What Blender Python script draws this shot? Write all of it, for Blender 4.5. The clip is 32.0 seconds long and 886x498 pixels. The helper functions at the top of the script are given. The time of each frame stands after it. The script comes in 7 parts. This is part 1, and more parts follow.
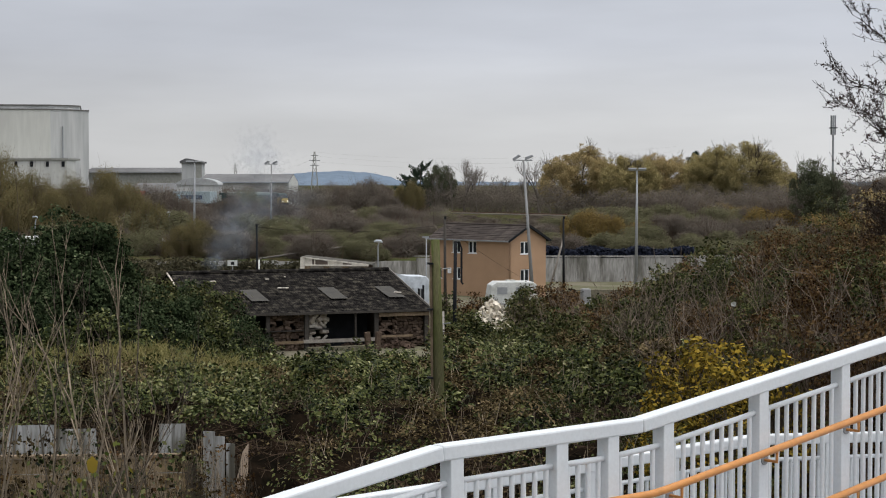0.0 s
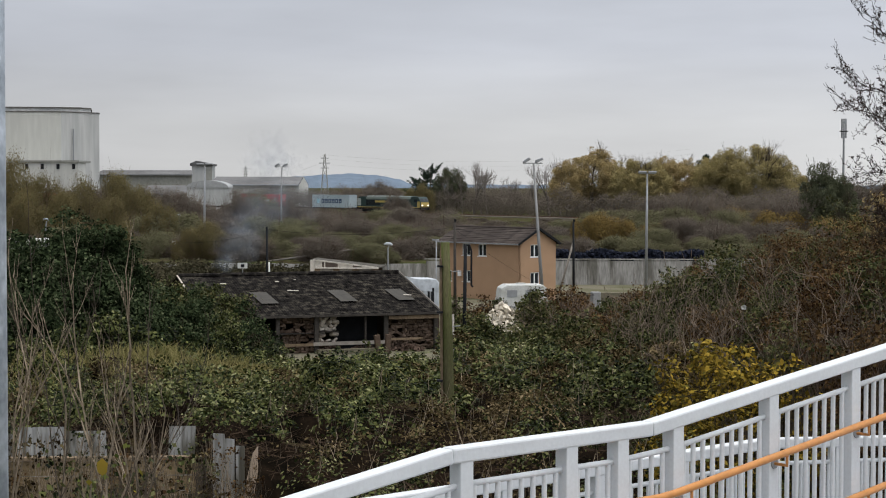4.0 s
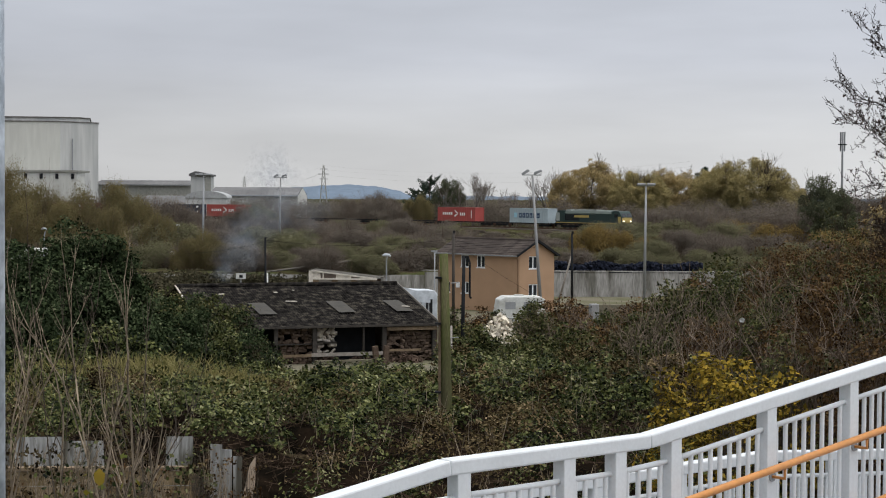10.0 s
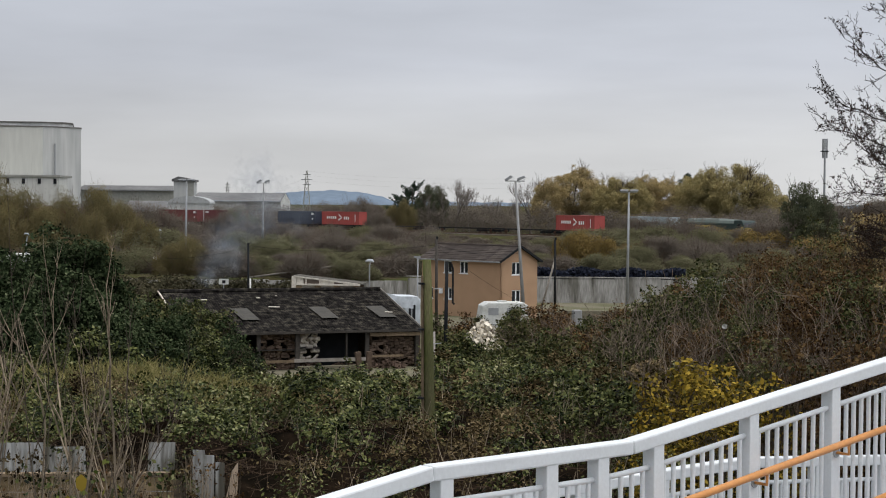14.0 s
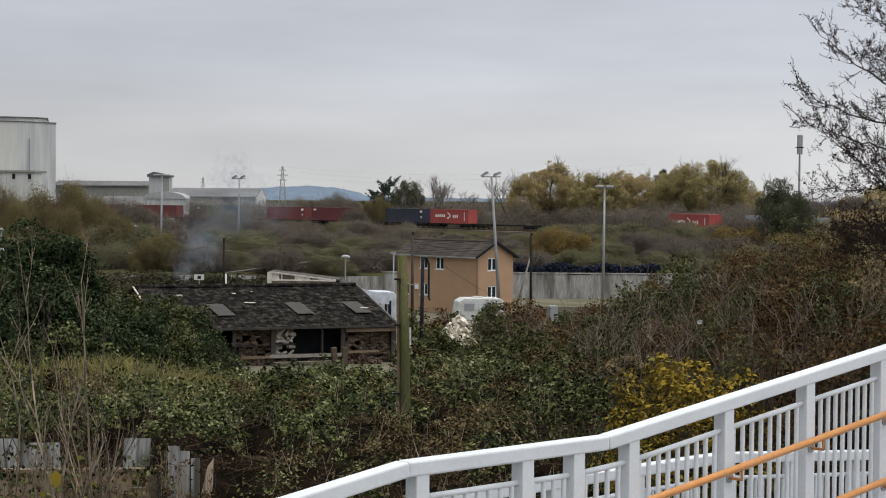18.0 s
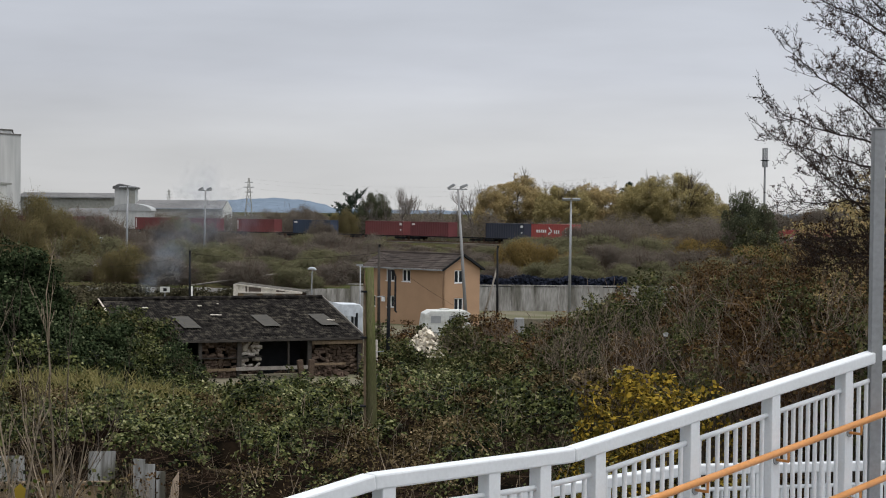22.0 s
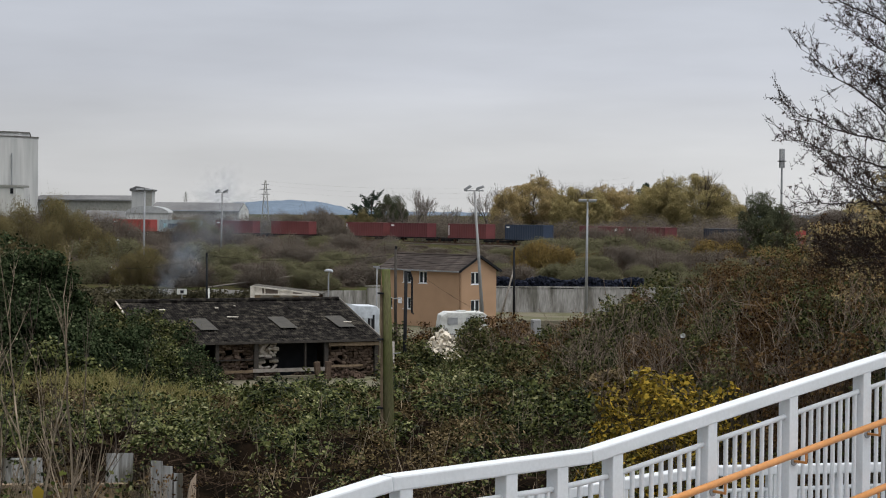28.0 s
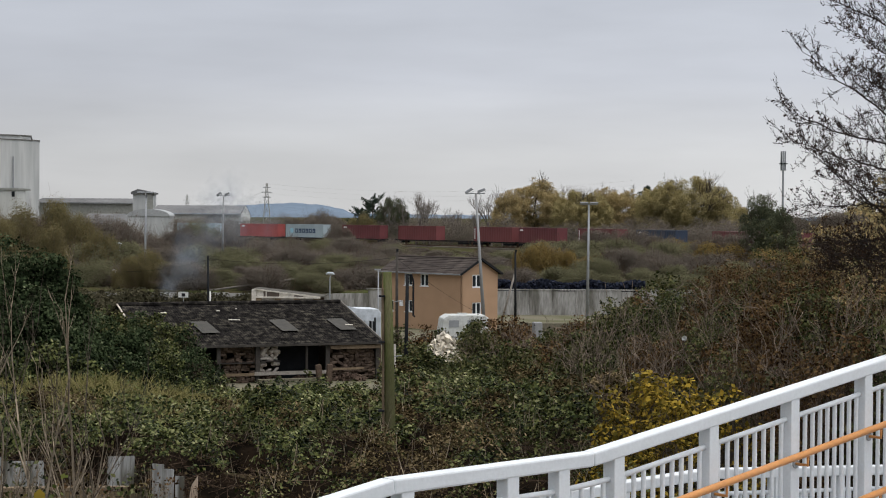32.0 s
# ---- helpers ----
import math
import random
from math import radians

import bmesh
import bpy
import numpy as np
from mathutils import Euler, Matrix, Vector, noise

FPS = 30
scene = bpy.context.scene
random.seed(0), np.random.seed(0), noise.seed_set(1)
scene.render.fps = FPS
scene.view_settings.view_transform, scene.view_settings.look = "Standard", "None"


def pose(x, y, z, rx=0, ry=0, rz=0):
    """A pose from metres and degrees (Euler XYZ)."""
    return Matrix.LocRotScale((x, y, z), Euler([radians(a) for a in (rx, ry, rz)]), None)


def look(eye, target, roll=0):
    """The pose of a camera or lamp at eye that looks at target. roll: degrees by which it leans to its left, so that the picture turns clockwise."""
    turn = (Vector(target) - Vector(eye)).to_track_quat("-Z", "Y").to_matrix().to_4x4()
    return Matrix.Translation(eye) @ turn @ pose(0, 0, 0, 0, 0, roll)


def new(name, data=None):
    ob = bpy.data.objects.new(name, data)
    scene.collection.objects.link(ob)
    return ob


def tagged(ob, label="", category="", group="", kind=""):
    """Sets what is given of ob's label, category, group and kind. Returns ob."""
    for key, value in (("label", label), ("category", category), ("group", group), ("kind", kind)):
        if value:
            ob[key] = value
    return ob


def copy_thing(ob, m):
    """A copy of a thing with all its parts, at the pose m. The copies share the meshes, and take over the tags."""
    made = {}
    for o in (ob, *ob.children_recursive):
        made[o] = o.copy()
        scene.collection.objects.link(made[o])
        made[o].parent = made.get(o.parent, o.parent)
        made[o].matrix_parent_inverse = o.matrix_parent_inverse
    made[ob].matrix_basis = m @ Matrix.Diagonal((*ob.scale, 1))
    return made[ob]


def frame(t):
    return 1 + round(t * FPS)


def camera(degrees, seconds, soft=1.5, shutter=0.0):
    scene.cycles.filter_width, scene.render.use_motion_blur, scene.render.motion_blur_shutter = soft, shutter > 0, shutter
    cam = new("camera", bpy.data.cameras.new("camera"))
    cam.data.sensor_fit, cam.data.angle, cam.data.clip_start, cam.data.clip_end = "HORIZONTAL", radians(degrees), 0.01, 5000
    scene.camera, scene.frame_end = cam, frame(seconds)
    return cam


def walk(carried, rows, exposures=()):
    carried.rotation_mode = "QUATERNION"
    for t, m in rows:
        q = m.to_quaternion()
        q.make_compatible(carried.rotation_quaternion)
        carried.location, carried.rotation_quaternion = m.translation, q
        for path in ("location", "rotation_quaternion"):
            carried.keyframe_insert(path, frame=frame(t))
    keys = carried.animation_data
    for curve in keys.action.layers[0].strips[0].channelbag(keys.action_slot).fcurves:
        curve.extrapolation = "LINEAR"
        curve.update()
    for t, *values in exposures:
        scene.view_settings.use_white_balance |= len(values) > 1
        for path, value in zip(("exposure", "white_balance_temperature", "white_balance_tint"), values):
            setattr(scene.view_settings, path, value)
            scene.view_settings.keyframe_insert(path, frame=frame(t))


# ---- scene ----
# camera: held by hand on a footbridge ramp, turning a little, standing in one spot
cam = camera(29.292, 32.0, soft=1.05)
walk(cam, [
    (0, pose(0, 0, 10.4, 87.728, -0.000, 0.000)),
    (0.5, pose(0, 0, 10.4, 87.760, 0.017, 0.019)),
    (1, pose(0, 0, 10.4, 87.803, 0.026, 0.056)),
    (1.5, pose(0, 0, 10.4, 87.848, -0.020, 0.117)),
    (2, pose(0, 0, 10.4, 87.856, -0.034, 0.189)),
    (2.5, pose(0, 0, 10.4, 87.843, -0.093, 0.247)),
    (3, pose(0, 0, 10.4, 87.842, -0.118, 0.288)),
    (3.5, pose(0, 0, 10.4, 87.838, -0.101, 0.316)),
    (5.5, pose(0, 0, 10.4, 87.743, -0.075, 0.507)),
    (6, pose(0, 0, 10.4, 87.718, -0.119, 0.655)),
    (6.5, pose(0, 0, 10.4, 87.708, -0.141, 0.787)),
    (7, pose(0, 0, 10.4, 87.724, -0.152, 0.878)),
    (7.5, pose(0, 0, 10.4, 87.754, -0.131, 0.897)),
    (8, pose(0, 0, 10.4, 87.816, -0.151, 0.840)),
    (8.5, pose(0, 0, 10.4, 87.905, -0.185, 0.739)),
    (9, pose(0, 0, 10.4, 88.013, -0.275, 0.593)),
    (9.5, pose(0, 0, 10.4, 88.128, -0.296, 0.445)),
    (10, pose(0, 0, 10.4, 88.209, -0.330, 0.298)),
    (10.5, pose(0, 0, 10.4, 88.266, -0.401, 0.175)),
    (11, pose(0, 0, 10.4, 88.304, -0.366, 0.083)),
    (11.5, pose(0, 0, 10.4, 88.330, -0.360, 0.002)),
    (12, pose(0, 0, 10.4, 88.354, -0.324, -0.063)),
    (12.5, pose(0, 0, 10.4, 88.372, -0.323, -0.116)),
    (13, pose(0, 0, 10.4, 88.410, -0.367, -0.177)),
    (13.5, pose(0, 0, 10.4, 88.407, -0.427, -0.229)),
    (14, pose(0, 0, 10.4, 88.411, -0.450, -0.270)),
    (14.5, pose(0, 0, 10.4, 88.407, -0.431, -0.304)),
    (16.5, pose(0, 0, 10.4, 88.312, -0.387, -0.689)),
    (17, pose(0, 0, 10.4, 88.284, -0.383, -0.824)),
    (17.5, pose(0, 0, 10.4, 88.271, -0.464, -0.958)),
    (18, pose(0, 0, 10.4, 88.272, -0.511, -1.082)),
    (18.5, pose(0, 0, 10.4, 88.298, -0.542, -1.202)),
    (19, pose(0, 0, 10.4, 88.342, -0.549, -1.346)),
    (19.5, pose(0, 0, 10.4, 88.403, -0.553, -1.490)),
    (20, pose(0, 0, 10.4, 88.467, -0.471, -1.629)),
    (20.5, pose(0, 0, 10.4, 88.521, -0.507, -1.771)),
    (21, pose(0, 0, 10.4, 88.585, -0.496, -1.940)),
    (21.5, pose(0, 0, 10.4, 88.641, -0.578, -2.090)),
    (22, pose(0, 0, 10.4, 88.699, -0.576, -2.209)),
    (22.5, pose(0, 0, 10.4, 88.730, -0.589, -2.213)),
    (23, pose(0, 0, 10.4, 88.756, -0.564, -2.128)),
    (23.5, pose(0, 0, 10.4, 88.778, -0.476, -1.995)),
    (24, pose(0, 0, 10.4, 88.777, -0.473, -1.907)),
    (24.5, pose(0, 0, 10.4, 88.783, -0.403, -1.867)),
    (25, pose(0, 0, 10.4, 88.761, -0.393, -1.887)),
    (25.5, pose(0, 0, 10.4, 88.717, -0.450, -1.908)),
    (27.5, pose(0, 0, 10.4, 88.705, -0.399, -1.690)),
    (28, pose(0, 0, 10.4, 88.749, -0.439, -1.653)),
    (28.5, pose(0, 0, 10.4, 88.785, -0.407, -1.639)),
    (29, pose(0, 0, 10.4, 88.816, -0.428, -1.641)),
    (29.5, pose(0, 0, 10.4, 88.835, -0.472, -1.661)),
    (30, pose(0, 0, 10.4, 88.840, -0.508, -1.684)),
    (30.5, pose(0, 0, 10.4, 88.840, -0.513, -1.692)),
    (31, pose(0, 0, 10.4, 88.835, -0.474, -1.689)),
    (31.5, pose(0, 0, 10.4, 88.832, -0.451, -1.662)),
    (32, pose(0, 0, 10.4, 88.843, -0.394, -1.609)),
])

# ---- daylight: an even grey November sky, faint soft sun from behind the camera ----
world = bpy.data.worlds.new("overcast_sky")
world.use_nodes = True
scene.world = world
wn, wl = world.node_tree.nodes, world.node_tree.links
bg = wn["Background"]
sky = wn.new("ShaderNodeTexSky")
sky.sky_type, sky.sun_disc = "NISHITA", False
sky.sun_elevation, sky.sun_rotation = radians(75), radians(141)
sky.air_density, sky.dust_density = 1.0, 4.0
skydim = wn.new("ShaderNodeVectorMath")
skydim.operation = "SCALE"
skydim.inputs["Scale"].default_value = 0.10
wl.new(sky.outputs[0], skydim.inputs[0])
coord = wn.new("ShaderNodeTexCoord")
squash = wn.new("ShaderNodeMapping")
squash.inputs["Scale"].default_value = (1.6, 1.6, 9.0)
wl.new(coord.outputs["Generated"], squash.inputs[0])
clouds = wn.new("ShaderNodeTexNoise")
clouds.inputs["Scale"].default_value, clouds.inputs["Detail"].default_value = 2.2, 5.0
clouds.inputs["Roughness"].default_value = 0.5
wl.new(squash.outputs[0], clouds.inputs["Vector"])
tone = wn.new("ShaderNodeMapRange")
tone.inputs["From Min"].default_value, tone.inputs["From Max"].default_value = 0.3, 0.7
tone.inputs["To Min"].default_value, tone.inputs["To Max"].default_value = 0.86, 1.1
wl.new(clouds.outputs[0], tone.inputs["Value"])
# an overcast sky: pale along the horizon, blue-grey above it, brightest overhead
apart = wn.new("ShaderNodeSeparateXYZ")
wl.new(coord.outputs["Generated"], apart.inputs[0])
height = wn.new("ShaderNodeValToRGB")
steps = ((0.0, (0.67, 0.67, 0.67)), (0.035, (0.67, 0.68, 0.695)), (0.08, (0.59, 0.615, 0.675)), (0.16, (0.57, 0.605, 0.68)), (0.4, (0.82, 0.85, 0.92)), (0.7, (1.25, 1.28, 1.35)), (1.0, (1.6, 1.63, 1.7)))
while len(height.color_ramp.elements) < len(steps):
    height.color_ramp.elements.new(0.5)
for el, (at, c) in zip(height.color_ramp.elements, steps):
    el.position, el.color = at, (*c, 1)
wl.new(apart.outputs["Z"], height.inputs[0])
layer = wn.new("ShaderNodeVectorMath")
layer.operation = "SCALE"
wl.new(height.outputs[0], layer.inputs[0])
east = wn.new("ShaderNodeMath")
east.operation = "MULTIPLY_ADD"
east.inputs[1].default_value, east.inputs[2].default_value = 0.42, 0.995
wl.new(apart.outputs["X"], east.inputs[0])
bright = wn.new("ShaderNodeMath")
bright.operation = "MULTIPLY"
wl.new(east.outputs[0], bright.inputs[0])
wl.new(tone.outputs[0], bright.inputs[1])
wl.new(bright.outputs[0], layer.inputs["Scale"])
veil = wn.new("ShaderNodeMix")
veil.data_type = "RGBA"
veil.inputs["Factor"].default_value = 0.93
wl.new(skydim.outputs[0], veil.inputs["A"])
wl.new(layer.outputs[0], veil.inputs["B"])
wl.new(veil.outputs["Result"], bg.inputs["Color"])
bg.inputs["Strength"].default_value = 1.0
sun = new("sun", bpy.data.lights.new("sun", "SUN"))
sun.data.energy, sun.data.angle, sun.data.color = 1.45, radians(30), (1.0, 0.95, 0.88)
sun.matrix_world = look((0, 0, 60), (-9, 11, 6))
scene.view_settings.exposure = 0.0


# ---- materials ----
def mat(name, color, rough=0.7, metal=0.0, vary=0.25, scale=2.0, bump=0.0, fine=25.0, second=None, mask=0.5, island=0.0, glow=0.0, stretch=(1, 1, 1), per_object=0.0):
    """A surface with grain at two scales; second: a colour in patches; island: change from piece to piece."""
    m = bpy.data.materials.new(name)
    m.use_nodes = True
    n, l = m.node_tree.nodes, m.node_tree.links
    b = n["Principled BSDF"]
    b.inputs["Roughness"].default_value, b.inputs["Metallic"].default_value = rough, metal
    b.inputs["Specular IOR Level"].default_value = 0.0 if rough >= 0.9 else 0.05 if rough >= 0.8 else 0.4
    co = n.new("ShaderNodeTexCoord")
    mp = n.new("ShaderNodeMapping")
    mp.inputs["Scale"].default_value = stretch
    l.new(co.outputs["Object"], mp.inputs[0])
    big, small = n.new("ShaderNodeTexNoise"), n.new("ShaderNodeTexNoise")
    big.inputs["Scale"].default_value, small.inputs["Scale"].default_value = scale, fine
    big.inputs["Detail"].default_value = small.inputs["Detail"].default_value = 4.0
    l.new(mp.outputs[0], big.inputs["Vector"])
    l.new(mp.outputs[0], small.inputs["Vector"])
    base = n.new("ShaderNodeMix")
    base.data_type = "RGBA"
    base.inputs["A"].default_value = (*color, 1)
    base.inputs["B"].default_value = (*(second or color), 1)
    if second:
        edge = n.new("ShaderNodeMapRange")
        edge.inputs["From Min"].default_value, edge.inputs["From Max"].default_value = mask - 0.1, mask + 0.1
        l.new(big.outputs[0], edge.inputs["Value"])
        l.new(edge.outputs[0], base.inputs["Factor"])
    else:
        base.inputs["Factor"].default_value = 0
    add = n.new("ShaderNodeMath")
    add.operation = "ADD"
    l.new(big.outputs[0], add.inputs[0])
    l.new(small.outputs[0], add.inputs[1])
    span = n.new("ShaderNodeMapRange")
    span.inputs["From Min"].default_value, span.inputs["From Max"].default_value = 0.7, 1.3
    span.inputs["To Min"].default_value, span.inputs["To Max"].default_value = 1 - vary, 1 + vary
    l.new(add.outputs[0], span.inputs["Value"])
    last = span.outputs[0]
    for amount, source in ((island, "geo"), (per_object, "obj")):
        if amount:
            src = n.new("ShaderNodeNewGeometry" if source == "geo" else "ShaderNodeObjectInfo")
            ra = n.new("ShaderNodeMapRange")
            ra.inputs["To Min"].default_value, ra.inputs["To Max"].default_value = 1 - amount, 1 + amount
            l.new(src.outputs["Random Per Island" if source == "geo" else "Random"], ra.inputs["Value"])
            mu = n.new("ShaderNodeMath")
            mu.operation = "MULTIPLY"
            l.new(last, mu.inputs[0])
            l.new(ra.outputs[0], mu.inputs[1])
            last = mu.outputs[0]
    mul = n.new("ShaderNodeVectorMath")
    mul.operation = "SCALE"
    l.new(base.outputs["Result"], mul.inputs[0])
    l.new(last, mul.inputs["Scale"])
    l.new(mul.outputs[0], b.inputs["Base Color"])
    if bump:
        bp = n.new("ShaderNodeBump")
        bp.inputs["Strength"].default_value, bp.inputs["Distance"].default_value = bump, 0.02
        l.new(small.outputs[0], bp.inputs["Height"])
        l.new(bp.outputs[0], b.inputs["Normal"])
    if glow:
        l.new(mul.outputs[0], b.inputs["Emission Color"])
        b.inputs["Emission Strength"].default_value = glow
    return m


def leafy(name, colors, rough=0.6, through_light=0.25, patch=1.3, mixed=0.75, shift=-0.52, sheen=0.0):
    """Leaves: one of several colours a leaf, patches over metres, a little light passing through."""
    m = bpy.data.materials.new(name)
    m.use_nodes = True
    n, l = m.node_tree.nodes, m.node_tree.links
    b = n["Principled BSDF"]
    b.inputs["Roughness"].default_value, b.inputs["Specular IOR Level"].default_value = rough, sheen
    geo = n.new("ShaderNodeNewGeometry")
    co = n.new("ShaderNodeTexCoord")
    big = n.new("ShaderNodeTexNoise")
    big.inputs["Scale"].default_value, big.inputs["Detail"].default_value = 0.7, 3.0
    l.new(co.outputs["Object"], big.inputs["Vector"])
    mix = n.new("ShaderNodeMath")
    mix.operation = "MULTIPLY_ADD"
    mix.inputs[1].default_value = patch
    l.new(big.outputs[0], mix.inputs[0])
    half = n.new("ShaderNodeMath")
    half.operation = "MULTIPLY_ADD"
    half.inputs[1].default_value, half.inputs[2].default_value = mixed, shift
    l.new(geo.outputs["Random Per Island"], half.inputs[0])
    l.new(half.outputs[0], mix.inputs[2])
    ramp = n.new("ShaderNodeValToRGB")
    ramp.color_ramp.interpolation = "LINEAR"
    el = ramp.color_ramp.elements
    while len(el) < len(colors):
        el.new(0.5)
    for i, c in enumerate(colors):
        el[i].position = i / max(1, len(colors) - 1)
        el[i].color = (*[q * 0.72 for q in c], 1)
    l.new(mix.outputs[0], ramp.inputs[0])
    l.new(ramp.outputs[0], b.inputs["Base Color"])
    if through_light:
        tr = n.new("ShaderNodeBsdfTranslucent")
        l.new(ramp.outputs[0], tr.inputs["Color"])
        ms = n.new("ShaderNodeMixShader")
        ms.inputs[0].default_value = through_light
        l.new(b.outputs[0], ms.inputs[1])
        l.new(tr.outputs[0], ms.inputs[2])
        l.new(ms.outputs[0], n["Material Output"].inputs[0])
    return m


WHITE = mat("white_paint", (0.66, 0.685, 0.705), 0.4, vary=0.06, scale=2.2, fine=40, bump=0.05)
ORANGE = mat("orange_paint", (0.56, 0.24, 0.065), 0.35, vary=0.12, scale=6)
GALV = mat("galvanised_steel", (0.34, 0.38, 0.42), 0.5, 0.55, vary=0.3, scale=9, fine=40, second=(0.45, 0.49, 0.53), mask=0.55)
STEEL = mat("dull_steel", (0.30, 0.31, 0.32), 0.5, 0.4, vary=0.15)
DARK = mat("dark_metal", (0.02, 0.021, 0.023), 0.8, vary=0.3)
SOIL = mat("soil", (0.055, 0.042, 0.026), 0.95, vary=0.35, scale=0.8, fine=9, second=(0.05, 0.056, 0.022), mask=0.5, bump=0.6)
YARD = mat("worn_concrete", (0.17, 0.155, 0.115), 0.9, vary=0.2, scale=0.25, fine=6, second=(0.1, 0.1, 0.06), mask=0.52, bump=0.3)
# near-black, so that gaps between the bramble leaves read as deep shade
UNDER = mat("under_growth_shade", (0.0065, 0.0055, 0.004), 1.0, vary=0.4, scale=1.5, fine=14, second=(0.013, 0.009, 0.006), mask=0.52, bump=0.8)
RENDERED = mat("ochre_render", (0.40, 0.26, 0.165), 0.85, vary=0.1, scale=0.7, fine=18, bump=0.15)
ROOFTILE = mat("brown_roof_tiles", (0.06, 0.05, 0.045), 0.85, vary=0.3, scale=1.2, fine=14, bump=0.4, island=0.25)
UPVC = mat("white_window_frames", (0.78, 0.79, 0.8), 0.4, vary=0.04)
GLASS = mat("dark_window_glass", (0.02, 0.024, 0.03), 0.08, vary=0.2)
CONCRETE = mat("stained_concrete", (0.38, 0.37, 0.35), 0.9, vary=0.35, scale=0.9, fine=7, second=(0.13, 0.125, 0.11), mask=0.52, bump=0.3, stretch=(1, 1, 0.2))
SHEETROOF = mat("mossy_cement_sheet", (0.019, 0.0175, 0.0165), 0.95, vary=0.9, scale=2.4, fine=12, second=(0.05, 0.045, 0.036), mask=0.6, bump=0.6)
SKYLIGHT = mat("dirty_skylight_sheet", (0.036, 0.032, 0.024), 0.7, vary=0.5, scale=2)
BRICK = mat("red_brick", (0.085, 0.06, 0.047), 0.9, vary=0.45, scale=3, fine=16, bump=0.4)
OLDWOOD = mat("weathered_timber", (0.2, 0.15, 0.1), 0.85, vary=0.35, scale=1.4, fine=22, bump=0.4, stretch=(1, 1, 0.3), per_object=0.2)
GREYWOOD = mat("grey_boards", (0.24, 0.22, 0.195), 0.85, vary=0.3, scale=2, fine=18, bump=0.3, per_object=0.25)
POLEWOOD = mat("algae_green_pole", (0.12, 0.115, 0.06), 0.85, vary=0.4, scale=1.8, fine=24, second=(0.075, 0.085, 0.03), mask=0.5, bump=0.5, stretch=(3, 3, 0.35))
BEIGE = mat("sandy_boards", (0.21, 0.155, 0.09), 0.85, vary=0.35, scale=2, fine=16, bump=0.3, per_object=0.15, stretch=(0.3, 1, 1))
SHEETING = mat("stained_white_sheeting", (0.38, 0.385, 0.38), 0.7, vary=0.45, scale=2.6, fine=9, second=(0.075, 0.07, 0.055), mask=0.53, bump=0.2, stretch=(2, 2, 0.3), per_object=0.2)
CLADDING = mat("pale_cladding", (0.55, 0.55, 0.51), 0.7, vary=0.1, scale=0.06, fine=0.9, second=(0.4, 0.4, 0.37), mask=0.6, stretch=(1, 1, 0.15))
FACTORY = mat("grey_factory_sheet", (0.29, 0.29, 0.26), 0.8, vary=0.2, scale=0.08, fine=1.2)
FACTORYROOF = mat("factory_roof_sheet", (0.15, 0.15, 0.15), 0.8, vary=0.3, scale=0.1, fine=1.0)
BALLAST = mat("track_ballast", (0.15, 0.135, 0.115), 0.95, vary=0.35, scale=1.0, fine=9, bump=0.6)
RUST = mat("rusty_rail", (0.11, 0.06, 0.04), 0.6, 0.4, vary=0.25)
# blue-grey of distance haze is mixed into the hill's own colour
HILLMAT = mat("haze_tinted_hill_woods", (0.145, 0.185, 0.235), 1.0, vary=0.14, scale=0.006, fine=0.05)
BARK = mat("bark", (0.085, 0.07, 0.055), 0.9, vary=0.35, scale=3, fine=25, bump=0.4, stretch=(1, 1, 0.4))
TWIG = mat("bare_twigs", (0.125, 0.094, 0.072), 0.9, vary=0.3, scale=1.5, island=0.4)
PALESTEM = mat("pale_dry_stems", (0.23, 0.185, 0.135), 0.85, vary=0.3, scale=2.0, island=0.5)
TARP = mat("white_tarpaulin", (0.55, 0.59, 0.63), 0.6, vary=0.15, scale=1.2, fine=6, second=(0.36, 0.39, 0.42), mask=0.53)
WHITEBODY = mat("white_vehicle_body", (0.55, 0.56, 0.54), 0.5, vary=0.16, scale=1.2, fine=7, second=(0.4, 0.4, 0.37), mask=0.58)
RUBBLE = mat("white_plastic_waste", (0.55, 0.5, 0.41), 0.7, vary=0.35, scale=3, island=0.35)
TYRE = mat("black_blue_plastic", (0.016, 0.019, 0.03), 0.85, vary=0.4, scale=2, island=0.5)

# near-black and pale ramp ends put gap shade and highlights into leaf colour
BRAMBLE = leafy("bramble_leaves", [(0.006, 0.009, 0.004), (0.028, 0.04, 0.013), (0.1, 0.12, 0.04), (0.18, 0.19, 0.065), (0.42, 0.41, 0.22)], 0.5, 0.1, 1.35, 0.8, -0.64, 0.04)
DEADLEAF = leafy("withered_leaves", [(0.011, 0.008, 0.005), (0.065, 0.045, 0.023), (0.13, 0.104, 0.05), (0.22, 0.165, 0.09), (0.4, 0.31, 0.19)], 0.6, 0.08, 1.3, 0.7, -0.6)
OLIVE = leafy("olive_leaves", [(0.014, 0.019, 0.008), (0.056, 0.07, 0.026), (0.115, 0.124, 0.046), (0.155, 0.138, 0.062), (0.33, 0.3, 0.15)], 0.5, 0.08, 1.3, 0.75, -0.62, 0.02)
# palest ivy entry stands in for sheen on the leaves
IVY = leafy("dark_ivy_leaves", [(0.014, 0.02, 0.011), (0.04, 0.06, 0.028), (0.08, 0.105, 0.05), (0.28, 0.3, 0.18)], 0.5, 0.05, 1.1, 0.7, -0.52)
